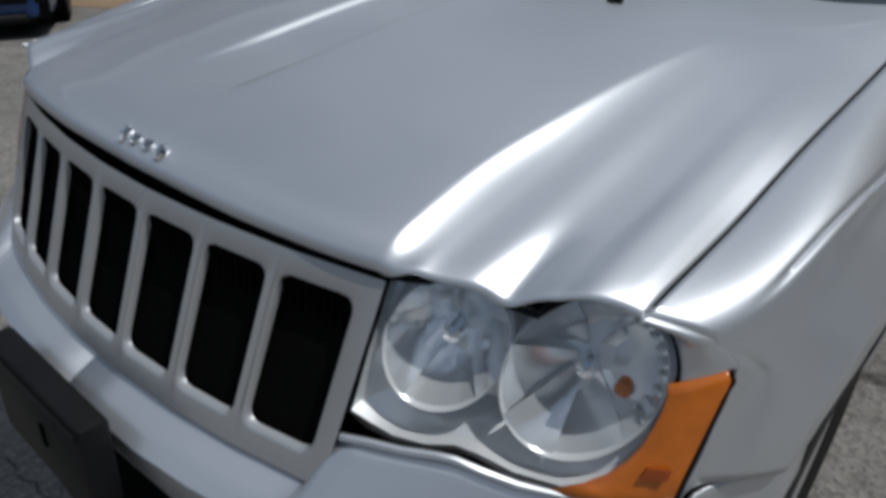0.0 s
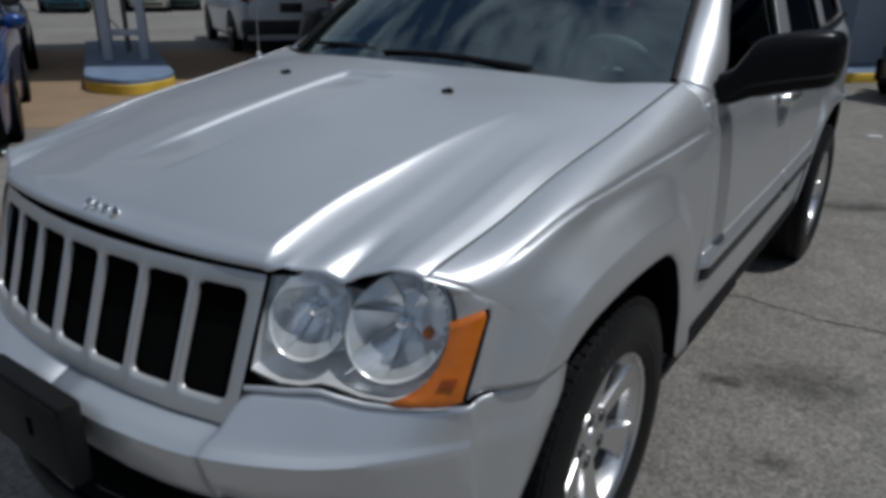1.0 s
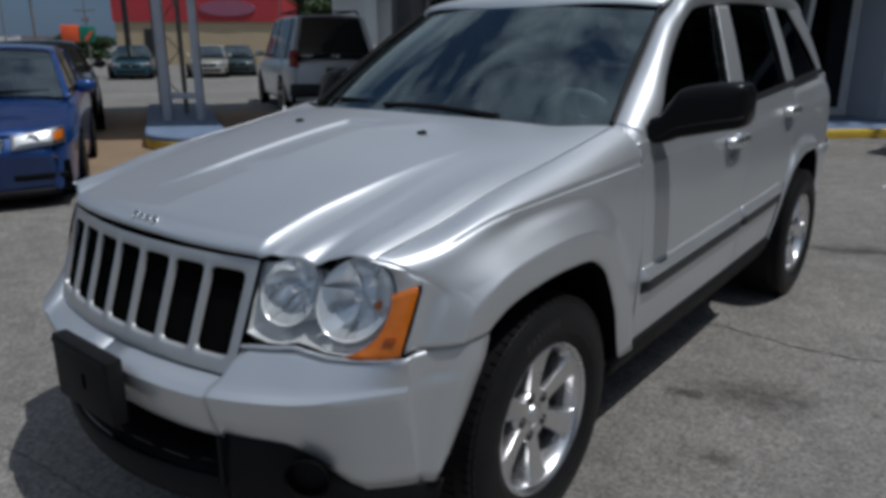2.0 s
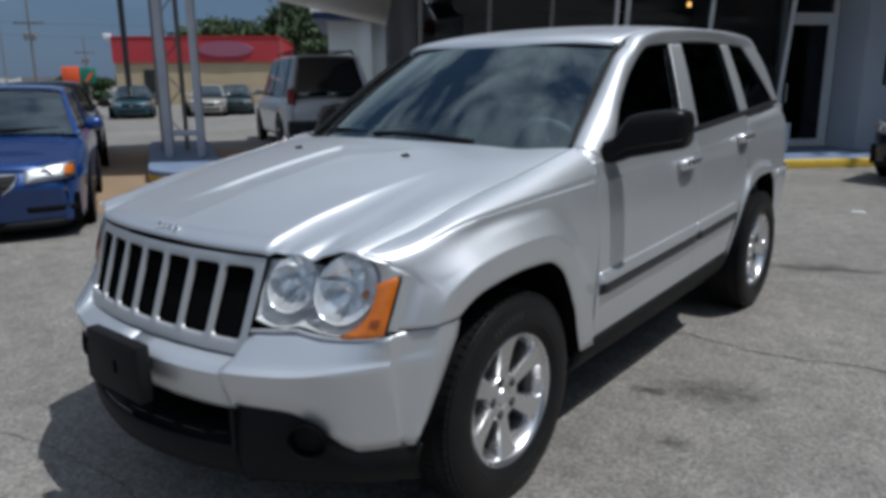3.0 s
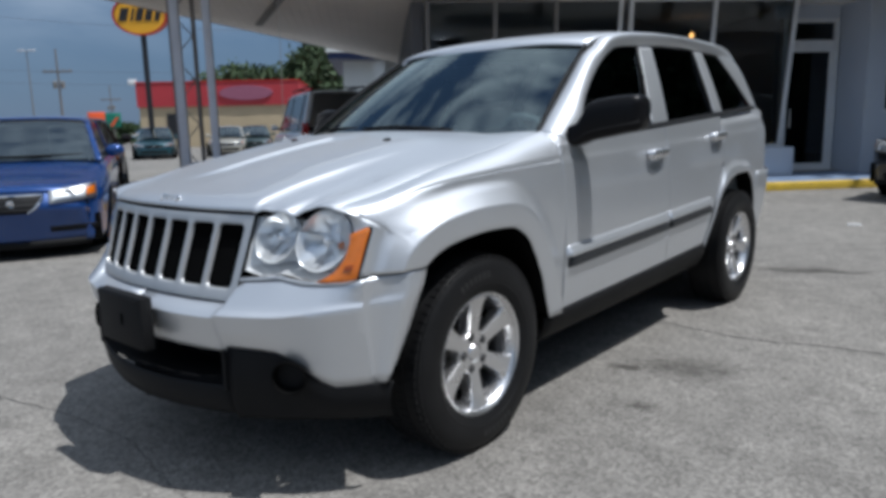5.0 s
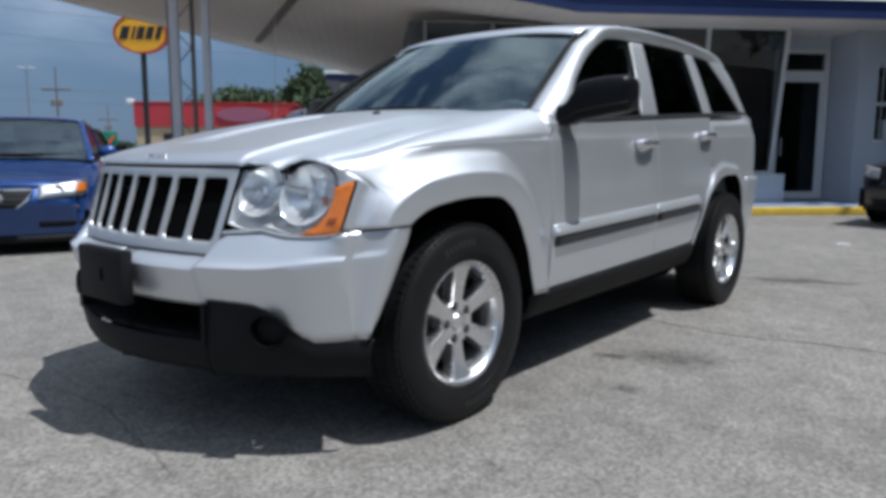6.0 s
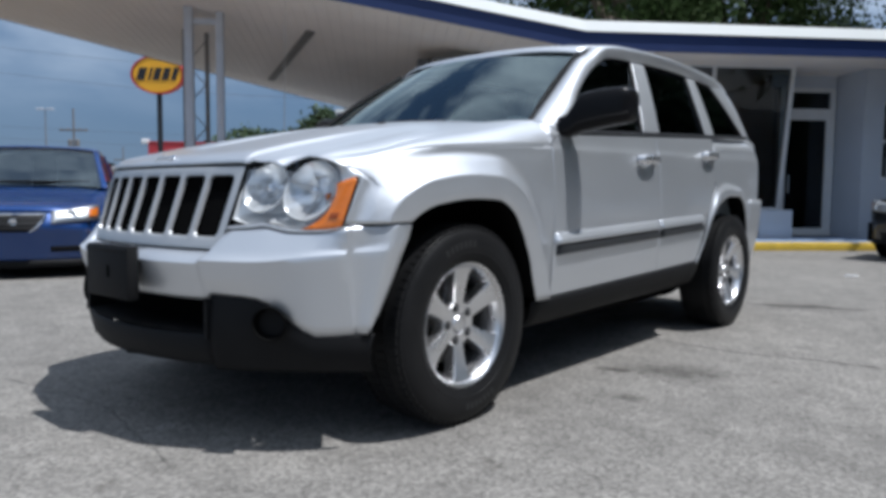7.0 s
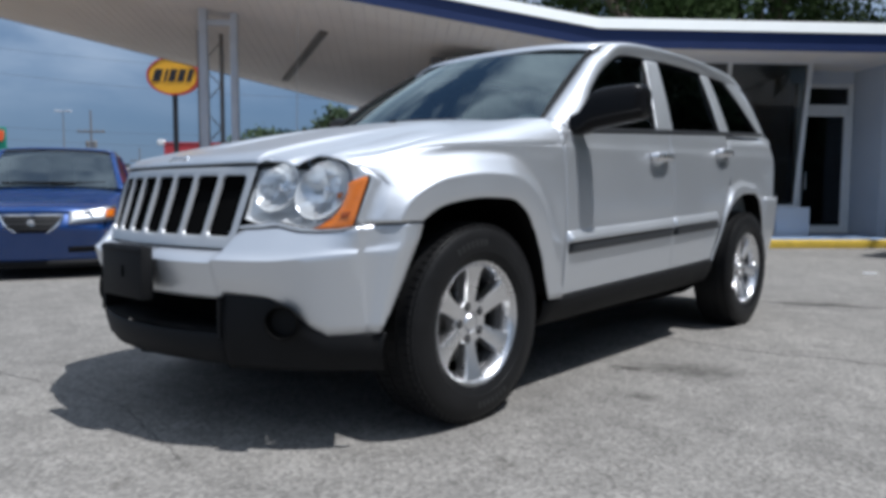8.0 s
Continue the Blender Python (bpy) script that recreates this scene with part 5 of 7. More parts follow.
def build_front(car):
    # bumper: levels from the shelf under the lamps down to the lower edge
    plan = keyed([(0.0, -0.876), (0.2, -0.868), (0.36, -0.842), (0.436, -0.820), (0.52, -0.786), (0.60, -0.742), (0.70, -0.674), (0.752, -0.630), (0.83, -0.543), (0.878, -0.470)])
    low_z = keyed([(0.0, 0.497), (0.44, 0.500), (0.452, 0.520), (0.585, 0.514), (0.63, 0.497), (0.67, 0.465), (0.71, 0.425), (0.752, 0.395), (0.87, 0.403)])
    back_y = lambda x: (-0.800 + 0.27 * x * x) if x < 0.462 else lamp_y(x, 0.742) - 0.002
    back_z = keyed([(0.0, 0.658), (0.435, 0.660), (0.470, 0.732), (0.53, 0.734), (0.595, 0.742), (0.66, 0.726), (0.74, 0.724), (0.80, 0.730), (0.832, 0.740), (0.90, 0.752)])
    ends = [(0.905, -0.309, 0.756), (0.910, -0.335, 0.700), (0.908, -0.352, 0.668), (0.893, -0.395, 0.56), (0.868, -0.462, 0.402)]

    def level(x, k):
        y, centre = plan(x), 0.012 * smooth(0.45, 0.42, x)
        if k == 0:
            return Vector((x, back_y(x), back_z(x)))
        if k == 1:
            return Vector((x, y + lerp(0.016, 0.008, smooth(0.6, 0.83, x)) + centre, 0.645 + 0.026 * smooth(0.6, 0.84, x) - centre))
        if k == 2:
            return Vector((x, y - 0.004 + centre, 0.630 + 0.026 * smooth(0.6, 0.86, x) - centre))
        if k == 3:
            return Vector((x, y + 0.010 + centre, 0.57 - 0.01 * smooth(0.6, 0.8, x)))
        return Vector((x, y + 0.034 + centre, low_z(x)))

    xs = [0.0, 0.1, 0.2, 0.3, 0.37, 0.41, 0.428, 0.436, 0.444, 0.452, 0.465, 0.49, 0.52, 0.56, 0.60, 0.63, 0.66, 0.69, 0.72, 0.752, 0.79, 0.815, 0.832]
    for s in (1, -1):
        cols = [[level(x, k) for k in range(5)] for x in xs]
        last, end = cols[-1], [Vector(e) for e in ends]
        turn_at = [Vector((end[k].x - 0.002, lerp(last[k].y, end[k].y, 0.72), lerp(last[k].z, end[k].z, 0.72))) for k in range(5)]
        y0, y1 = last[2].y, turn_at[2].y
        x0, x1 = fender_x(y0, 0.756), fender_x(y1, 0.756)
        for t in [i / 12 for i in range(1, 13)]:
            bend = (fender_x(lerp(y0, y1, t), 0.756) - x0) / (x1 - x0)
            cols.append([Vector((lerp(last[k].x, turn_at[k].x, bend) - 0.006 * min(1.0, t * 5), lerp(last[k].y, turn_at[k].y, t), lerp(last[k].z, turn_at[k].z, t))) for k in range(5)])
        for t in (0.1, 0.5, 1.0):
            cols.append([turn_at[k].lerp(end[k], t) - Vector((0.006, 0, 0)) for k in range(5)])
        bm = bmesh.new()
        rows = []
        for c in cols:
            fx = [(lambda q, i=i: float(np.interp(q, range(5), [c[j][i] for j in range(5)]))) for i in range(3)]
            rows.append([bm.verts.new((s * fx[0](q / 5), fx[1](q / 5), fx[2](q / 5))) for q in range(21)])
        for a, b in zip(rows, rows[1:]):
            for j in range(20):
                bm.faces.new((a[j], b[j], b[j + 1], a[j + 1]))
        half = part("bumper_half", bm, SILVER, car, "silver front bumper cover", thick=0.005, smooth_angle=45)
        # bright edge under the lamps
        trim = [level(x, 0) + Vector((0, -0.006, 0.003)) for x in (0.466, 0.50, 0.54, 0.58, 0.60, 0.63, 0.67, 0.72, 0.78, 0.832)]
        part("trim_edge", tube([(s * p.x, p.y, p.z) for p in trim], [0.0055] * 7 + [0.0045, 0.003, 0.0012], 8), SILVER, half, "bright rolled bumper edge")
        # black lower fascia: side pod with a round recess
        def pod(u, v, s=s):
            x = lerp(0.452, 0.872, u)
            top = Vector((x, plan(x) + 0.038, low_z(x) - 0.002)) if x < 0.85 else Vector((x, -0.455, 0.400))
            bot = Vector((lerp(0.452, 0.845, u), float(np.interp(x, [0.45, 0.6, 0.75, 0.88], [-0.765, -0.675, -0.560, -0.430])), 0.272))
            p = top.lerp(bot, v)
            k = math.sin(math.pi * v)
            return p + Vector((0.004, -0.018, 0)) * k
        p = sheet("fascia_pod", pod, 26, 14, BLACK_PLASTIC, car, "black textured lower fascia", side=s, thick=0.006)
        c = Vector((s * 0.655, -0.700, 0.437))
        fog = lathe([(0.004, 0.056), (-0.003, 0.052), (0.004, 0.048), (0.035, 0.044), (0.040, 0.001)], 28, 1)
        turn = Matrix.Translation(c) @ Matrix.Rotation(s * radians(36), 4, "Z") @ Matrix.Translation((0, -0.012, 0))
        bmesh.ops.transform(fog, matrix=turn, verts=fog.verts[:])
        part("fog_lamp_recess", fog, BLACK_VOID, p, "blank round fog lamp recess")
        # end of the intake
        part("intake_cheek", prism([(s * 0.452, -0.80), (s * 0.452, -0.60), (s * 0.442, -0.60), (s * 0.430, -0.795)], 0.375, 0.505), BLACK_PLASTIC, p)
    lip = lambda u, v: Vector((lerp(-0.455, 0.455, u), -0.872 + 0.48 * lerp(-0.455, 0.455, u) ** 2 - 0.012 * math.sin(math.pi * v) + 0.02 * v, lerp(0.385, 0.285, v)))
    part("air_dam", grid(lip, 30, 8), BLACK_PLASTIC, car, "black lower air dam", thick=0.012)
    shelf = lambda u, v: Vector((lerp(-0.45, 0.45, u), lerp(-0.862, -0.62, v) + 0.45 * lerp(-0.45, 0.45, u) ** 2 * (1 - v), 0.386 + 0.005 * v))
    part("intake_floor", grid(shelf, 20, 4), BLACK_PLASTIC, car)
    # black plate close behind the opening, in place of a deep unlit space
    part("intake_back", box(bmesh.new(), -0.46, 0.46, -0.66, -0.64, 0.27, 0.90), BLACK_VOID, car, "black plate standing for the unlit intake behind the grille")
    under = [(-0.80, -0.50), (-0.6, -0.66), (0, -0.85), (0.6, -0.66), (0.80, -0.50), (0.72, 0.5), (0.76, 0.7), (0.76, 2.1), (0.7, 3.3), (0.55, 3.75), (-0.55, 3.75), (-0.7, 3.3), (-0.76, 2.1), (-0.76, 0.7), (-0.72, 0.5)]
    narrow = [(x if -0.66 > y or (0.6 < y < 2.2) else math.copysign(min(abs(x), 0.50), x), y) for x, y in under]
    # underside slab and filler box in cavity black, shade put into the colour
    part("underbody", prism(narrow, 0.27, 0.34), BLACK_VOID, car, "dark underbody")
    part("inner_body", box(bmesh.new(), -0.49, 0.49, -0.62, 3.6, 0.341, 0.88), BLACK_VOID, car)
    # licence plate bracket
    br = soft_box(-0.160, 0.160, -0.918, -0.872, 0.478, 0.664, 0.010)
    pb = part("plate_bracket", br, BLACK_PLASTIC, car, "empty black licence plate bracket")
    part("bracket_rib", soft_box(-0.150, 0.150, -0.922, -0.9185, 0.642, 0.652, 0.0015), BLACK_PLASTIC, pb)
    # the slot's dark hole is a thin black box laid on the bracket
    for x, z in ((0.02, 0.572),):
        part("bolt_slot", box(bmesh.new(), x - 0.007, x + 0.007, -0.9205, -0.9185, z - 0.020, z + 0.020), BLACK_VOID, pb)


def build_grille(car):
    g_y = lambda x, z: -0.736 + 0.28 * x * x - (0.903 - z) * 0.335
    gr = thing("grille", "silver seven-slot grille with black openings", "")
    gr.parent = car
    cells = 7
    half_top, half_low = 0.438, 0.426
    z_top, z_low = 0.905, 0.701
    outer_top, outer_low = 0.476, 0.462
    zt, zl = 0.934, 0.664
    for k in range(cells):
        # each opening sits in its own cell of the surround
        a, b = -1 + 2 * k / cells, -1 + 2 * (k + 1) / cells
        gap = 0.135 / cells
        bm = bmesh.new()
        n = 44

        def edge_x(f, z):
            t = (z - zl) / (zt - zl)
            wide = lerp(half_low, half_top, t)
            return f * (wide + 0.019)

        corner = [(a + gap, z_low), (b - gap, z_low), (b - gap, z_top), (a + gap, z_top)]
        xy = [(edge_x(f, z), z) for f, z in corner]
        hole = rounded(xy, 0.022, 5)
        cx, cz = sum(p[0] for p in hole) / len(hole), sum(p[1] for p in hole) / len(hole)
        left = (lambda z: -lerp(outer_low, outer_top, (z - zl) / (zt - zl))) if k == 0 else (lambda z: edge_x(a, z))
        right = (lambda z: lerp(outer_low, outer_top, (z - zl) / (zt - zl))) if k == cells - 1 else (lambda z: edge_x(b, z))
        ring = []
        for x, z in hole:
            d = Vector((x - cx, z - cz))
            best = 9.0
            for q in range(60):
                t = 1 + q * 0.02
                px, pz = cx + d.x * t, cz + d.y * t
                if pz >= zt or pz <= zl or px >= right(pz) or px <= left(pz):
                    break
            px, pz = cx + d.x * t, min(zt, max(zl, cz + d.y * t))
            px = min(right(pz), max(left(pz), px))
            ring.append((px, pz))
        # square the outer ring's corners
        for (qx, qz) in ((left(zl), zl), (right(zl), zl), (right(zt), zt), (left(zt), zt)):
            i = min(range(len(ring)), key=lambda i: (ring[i][0] - qx) ** 2 + (ring[i][1] - qz) ** 2)
            ring[i] = (qx, qz)
        rows = [[bm.verts.new((x, g_y(x, z), z)) for x, z in ring]]
        mids = [((h[0] * 0.86 + r[0] * 0.14), (h[1] * 0.86 + r[1] * 0.14)) for h, r in zip(hole, ring)]
        rows.append([bm.verts.new((x, g_y(x, z) - 0.003, z)) for x, z in mids])
        rows.append([bm.verts.new((x, g_y(x, z) - 0.001, z)) for x, z in hole])
        rows.append([bm.verts.new((lerp(cx, x, 0.97), g_y(x, z) + 0.009, lerp(cz, z, 0.985))) for x, z in hole])
        for p, q in zip(rows, rows[1:]):
            for i in range(len(hole)):
                j = (i + 1) % len(hole)
                bm.faces.new((p[i], p[j], q[j], q[i]))
        part("grille_opening", bm, SILVER_TRIM, gr, smooth_angle=50)
        slats = bmesh.new()
        for q in range(9):
            x = lerp(edge_x(a + gap, 0.8), edge_x(b - gap, 0.8), (q + 0.5) / 9)
            box(slats, x - 0.0015, x + 0.0015, g_y(x, 0.8) + 0.035, g_y(x, 0.8) + 0.04, z_low, z_top)
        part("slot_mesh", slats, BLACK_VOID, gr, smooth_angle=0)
    # added black sheet just behind the slots paints in their unlit depth
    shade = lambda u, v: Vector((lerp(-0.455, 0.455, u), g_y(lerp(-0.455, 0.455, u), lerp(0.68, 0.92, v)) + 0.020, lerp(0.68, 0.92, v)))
    part("grille_backing", grid(shade, 20, 4), BLACK_VOID, gr, "black sheet standing for the unlit depth behind the slots")
    # dark shut line over the grille
    pts = [(x, hood_front(abs(x)) + 0.010, 0.934 + 0.004 * (1 - (x / 0.47) ** 2)) for x in (lerp(-0.475, 0.475, i / 20) for i in range(21))]
    part("hood_gap", tube(pts, 0.006, 6), BLACK_VOID, gr)
    # hood badge: raised bright strokes, left as plain shapes
    badge = thing("hood_badge", "", "")
    badge.parent = car
    for x, w, h in ((-0.052, 0.016, 0.034), (-0.022, 0.018, 0.022), (0.012, 0.018, 0.022), (0.048, 0.020, 0.030)):
        y = -0.6865
        zz = hood_z(x, y) - 0.030 * math.exp(-(y + 0.709) / 0.022)
        m = Matrix.Translation((x, y, zz + 0.004)) @ Matrix.Rotation(radians(-42), 4, "X")
        bm = lathe([(-0.004, h * 0.30), (-0.006, h * 0.42), (0.0, h * 0.52), (0.006, h * 0.42), (0.004, h * 0.30)], 18, 1)
        bmesh.ops.scale(bm, vec=(w / h, 1, 1), verts=bm.verts[:])
        bmesh.ops.transform(bm, matrix=m, verts=bm.verts[:])
        part("badge_stroke", bm, CHROME, badge)


def build_lamp(car, s):
    """Twin round lamp bowls behind a clear lens, with an amber side marker."""
    lamp = thing("headlamp", "clear twin-round headlamp with an amber side marker", "")
    lamp.parent = car
    at = lambda x, z, d=0.0: Vector((s * (x - 0.35 * d), lamp_y(x, z) + d, z))
    outline = [(0.463, 0.762), (0.467, 0.928)]
    c1, r1, c2, r2 = (0.552, 0.868), (0.070, 0.080), (0.699, 0.862), (0.083, 0.098)
    arc = lambda c, r, a0, a1, n: [(c[0] + r[0] * math.cos(radians(lerp(a0, a1, i / n))), c[1] + r[1] * math.sin(radians(lerp(a0, a1, i / n)))) for i in range(n + 1)]
    top = arc(c1, r1, 125, 47, 8) + arc(c2, r2, 143, 14, 16)
    low = [(0.782, 0.80), (0.760, 0.745), (0.71, 0.729), (0.66, 0.733), (0.618, 0.745), (0.592, 0.749), (0.56, 0.741), (0.522, 0.741), (0.49, 0.750)]
    shape = outline + top + low
    n = len(shape)
    cx, cz = 0.62, 0.845
    # housing: rim wall, sloping chin and back
    bm = bmesh.new()
    rims = [[bm.verts.new(at(lerp(cx, x, t), lerp(cz, z, t), d)) for x, z in shape] for t, d in ((0.99, 0.003), (0.955, 0.020), (0.80, 0.034), (0.62, 0.058))]
    for p, q in zip(rims, rims[1:]):
        for i in range(n):
            bm.faces.new((p[i], p[(i + 1) % n], q[(i + 1) % n], q[i]))
    bm.faces.new(rims[-1])
    part("housing", bm, LAMP_SILVER, lamp, "bright silvered inner housing", smooth_angle=25)
    # bowls of mirror facets set into the housing, bulb shields and pale rings
    axis = Vector((0.42 * s, -1, 0.10)).normalized()
    rng = random.Random(5)
    for (c, r, wedges, start, fluted) in (((0.548, 0.866), (0.068, 0.080), 5, 0.5, False), ((0.695, 0.858), (0.080, 0.094), 7, 0.18, True)):
        bowl = bmesh.new()
        for k in range(wedges):
            a0, a1 = start + 2 * math.pi * k / wedges, start + 2 * math.pi * (k + 1) / wedges
            lift, swing = rng.uniform(-0.016, 0.016), rng.uniform(-0.012, 0.012)
            for q0, q1, more in ((0.12, 0.52, rng.uniform(-0.006, 0.006)), (0.52, 1.0, rng.uniform(-0.004, 0.004))):
                def wedge(u, v):
                    ang, q = lerp(a0, a1, v), lerp(q0, q1, u)
                    deep = 0.008 + 0.052 * (1 - q * q) - (lift * (v - 0.5) * 2 + swing + more) * q * (1.06 - q) * 2.2
                    if fluted and q > 0.80 and 0.0 < (ang + 0.5) % (2 * math.pi) < 1.7:
                        deep += 0.004 * (1 if math.sin(ang * 34) > 0 else -1) * smooth(0.80, 0.86, q) * smooth(1.0, 0.96, q)
                    return at(c[0] + r[0] * q * math.cos(ang), c[1] + r[1] * q * math.sin(ang), deep)

                grid(wedge, 8, 18 if fluted else 8, bowl)
        part("reflector_bowl", bowl, REFLECTOR, lamp, "faceted chrome reflector bowl", smooth_angle=16)
        rings = ((0.975, 0.012), (0.99, 0.006), (1.01, 0.004), (1.03, 0.006), (1.045, 0.016))
        ring = grid(lambda u, v: at(c[0] + r[0] * rings[round(v * 4)][0] * math.cos(2 * math.pi * u), c[1] + r[1] * rings[round(v * 4)][0] * math.sin(2 * math.pi * u), rings[round(v * 4)][1]), 56, 4, close_u=True)
        part("ring", ring, LAMP_RING, lamp, "pale translucent lamp ring")
        cap = lathe([(-0.046, 0.013), (-0.022, 0.014), (-0.012, 0.011), (-0.009, 0.001)], 16, 1)
        bmesh.ops.transform(cap, matrix=Matrix.Translation(at(c[0], c[1], 0.016)) @ axis.to_track_quat("Y", "Z").to_matrix().to_4x4(), verts=cap.verts[:])
        part("bulb_shield", cap, CHROME, lamp)
    turn_bulb = lathe([(0, 0.001), (0.004, 0.010), (0.02, 0.012), (0.03, 0.001)], 12, 1)
    bmesh.ops.transform(turn_bulb, matrix=Matrix.Translation(at(0.735, 0.838, 0.030)), verts=turn_bulb.verts[:])
    part("turn_bulb", turn_bulb, AMBER, lamp, "amber turn bulb")
    # clear lens, gently domed
    bm = bmesh.new()
    mid = bm.verts.new(at(cx, cz, -0.018))
    prev = None
    for t in (0.35, 0.7, 0.92, 1.0):
        row = [bm.verts.new(at(lerp(cx, x, t), lerp(cz, z, t), -0.018 * (1 - t ** 3))) for x, z in shape]
        for i in range(n):
            j = (i + 1) % n
            if prev is None:
                bm.faces.new((mid, row[i], row[j]))
            else:
                bm.faces.new((prev[i], row[i], row[j], prev[j]))
        prev = row
    lens = part("lens", bm, CLEAR_LENS, lamp, "clear domed lens", smooth_angle=60)
    lens.visible_shadow = False
    # body-colour corner between the round lens and the fender
    edge_a = lambda t: at(0.699 + 0.086 * math.cos(radians(lerp(9, 70, t))), 0.862 + 0.101 * math.sin(radians(lerp(9, 70, t))), 0.0)

    def corner_edge(t):
        edge = NOSE_EDGE[s]
        q = t * 8 / 0.4 if t < 0.4 else 8 + (t - 0.4) / 0.6 * (len(edge) - 9)
        k = min(int(q), len(edge) - 2)
        p = edge[k].lerp(edge[k + 1], q - k)
        return Vector((s * p.x, p.y, p.z))

    def nose(u, v):
        # leaves the fender along its own slope and rolls down to the lens
        a, b = edge_a(u), corner_edge(u)
        k = smooth(0.25, 0.6, u)
        c = b + Vector((lerp(-0.008, 0.0, k) * s, -0.026, lerp(0.0, -0.003, k)))
        return a * (1 - v) ** 2 + c * (2 * v * (1 - v)) + b * v * v

    part("lamp_corner", grid(nose, 30, 14), SILVER, lamp, "silver body corner over the lamp", thick=0.004)
    # black gasket round the lens
    loop = [at(x, z, 0.004) for x, z in shape]
    gas = bmesh.new()
    tube([loop[i % n] for i in range(-7, 24)], 0.0042, 6, gas)
    part("gasket", gas, BLACK_PLASTIC, lamp)
    # amber marker wraps the outer end
    inner_edge = [(0.700, 0.731), (0.730, 0.746), (0.748, 0.761), (0.762, 0.780), (0.771, 0.801), (0.776, 0.826), (0.778, 0.846), (0.777, 0.862), (0.774, 0.876)]
    outer_edge = [(0.765, 0.730), (0.795, 0.735), (0.817, 0.745), (0.818, 0.775), (0.820, 0.806), (0.822, 0.838), (0.824, 0.866), (0.826, 0.888), (0.820, 0.900)]
    am = lambda u, v: (Vector((lerp(inner_edge[int(u * 8)][0], outer_edge[int(u * 8)][0], v), 0, lerp(inner_edge[int(u * 8)][1], outer_edge[int(u * 8)][1], v))))

    def amber(u, v):
        p = am(u, v)
        y = lamp_y(p.x, p.z) - 0.007 * math.sin(math.pi * v) + 0.002 * v
        return Vector((s * p.x, y, p.z))

    mk = part("side_marker", grid(amber, 8, 40), AMBER, lamp, "amber side marker lens", thick=0.004)
    rear = [amber(i / 8, 1.0) + Vector((s * 0.003, 0.003, 0)) for i in range(9)]
    part("marker_gasket", tube(rear, 0.0028, 6), BLACK_PLASTIC, lamp)
    patch = bmesh.new()
    patch.faces.new([patch.verts.new(Vector((s * x, lamp_y(x, z) - 0.012, z))) for x, z in ((0.783, 0.772), (0.808, 0.775), (0.809, 0.788), (0.786, 0.785))])
    part("reflex_patch", patch, AMBER_DARK, lamp, smooth_angle=0, thick=0.004)


def build_mirror(car, s):
    m = thing("door_mirror", "black plastic door mirror", "")
    m.parent = car

    fold = 1.0 if s > 0 else 0.30
    # arm and shell in one body: x, centre y, centre z, half depth, half height
    keys = ((0.0, 0.842, 0.705, 1.148, 0.045, 0.044), (0.12, 0.872, 0.716, 1.156, 0.048, 0.050), (0.21, 0.898, 0.728, 1.180, 0.052, 0.066), (0.30, 0.924, 0.740, 1.206, 0.056, 0.080), (0.42, 0.958, 0.754, 1.216, 0.058, 0.083), (0.52, 0.985, 0.766, 1.222, 0.060, 0.083), (0.72, 1.045, 0.792, 1.232, 0.062, 0.080), (0.88, 1.095, 0.814, 1.237, 0.060, 0.075), (0.95, 1.115, 0.824, 1.238, 0.052, 0.064), (0.985, 1.124, 0.828, 1.238, 0.036, 0.044), (1.0, 1.128, 0.830, 1.238, 0.004, 0.004))
    curve = [keyed([(k[0], k[i]) for k in keys]) for i in range(1, 6)]

    def shell(u, v):
        a = 2 * math.pi * v
        x, yc, zc, hy, hz = (c(u) for c in curve)
        sq = lambda w: math.copysign(abs(w) ** 0.55, w)
        if s < 0:
            x, yc = 0.842 + (x - 0.842) * fold, yc + 0.10 * u
        return Vector((s * x, yc + hy * sq(math.cos(a)), zc + hz * sq(math.sin(a))))

    part("shell", grid(shell, 40, 40), MIRROR_PLASTIC, m, "satin black mirror shell and arm", smooth_angle=60)
    part("shell_seam", tube([shell(lerp(0.10, 0.95, i / 16), 0.556) for i in range(17)], 0.005, 6), BLACK_PLASTIC, m, "raised seam along the lower shell")
    part("foot", soft_box(min(s * 0.838, s * 0.862), max(s * 0.838, s * 0.862), 0.668, 0.755, 1.108, 1.175, 0.012), BLACK_PLASTIC, m)
    rim = lambda u, v: shell(lerp(0.45, 0.93, u), lerp(-0.125, 0.125, v)) + Vector((0, 0.003, 0))
    part("mirror_glass", grid(rim, 12, 10), CHROME, m, "mirror glass")


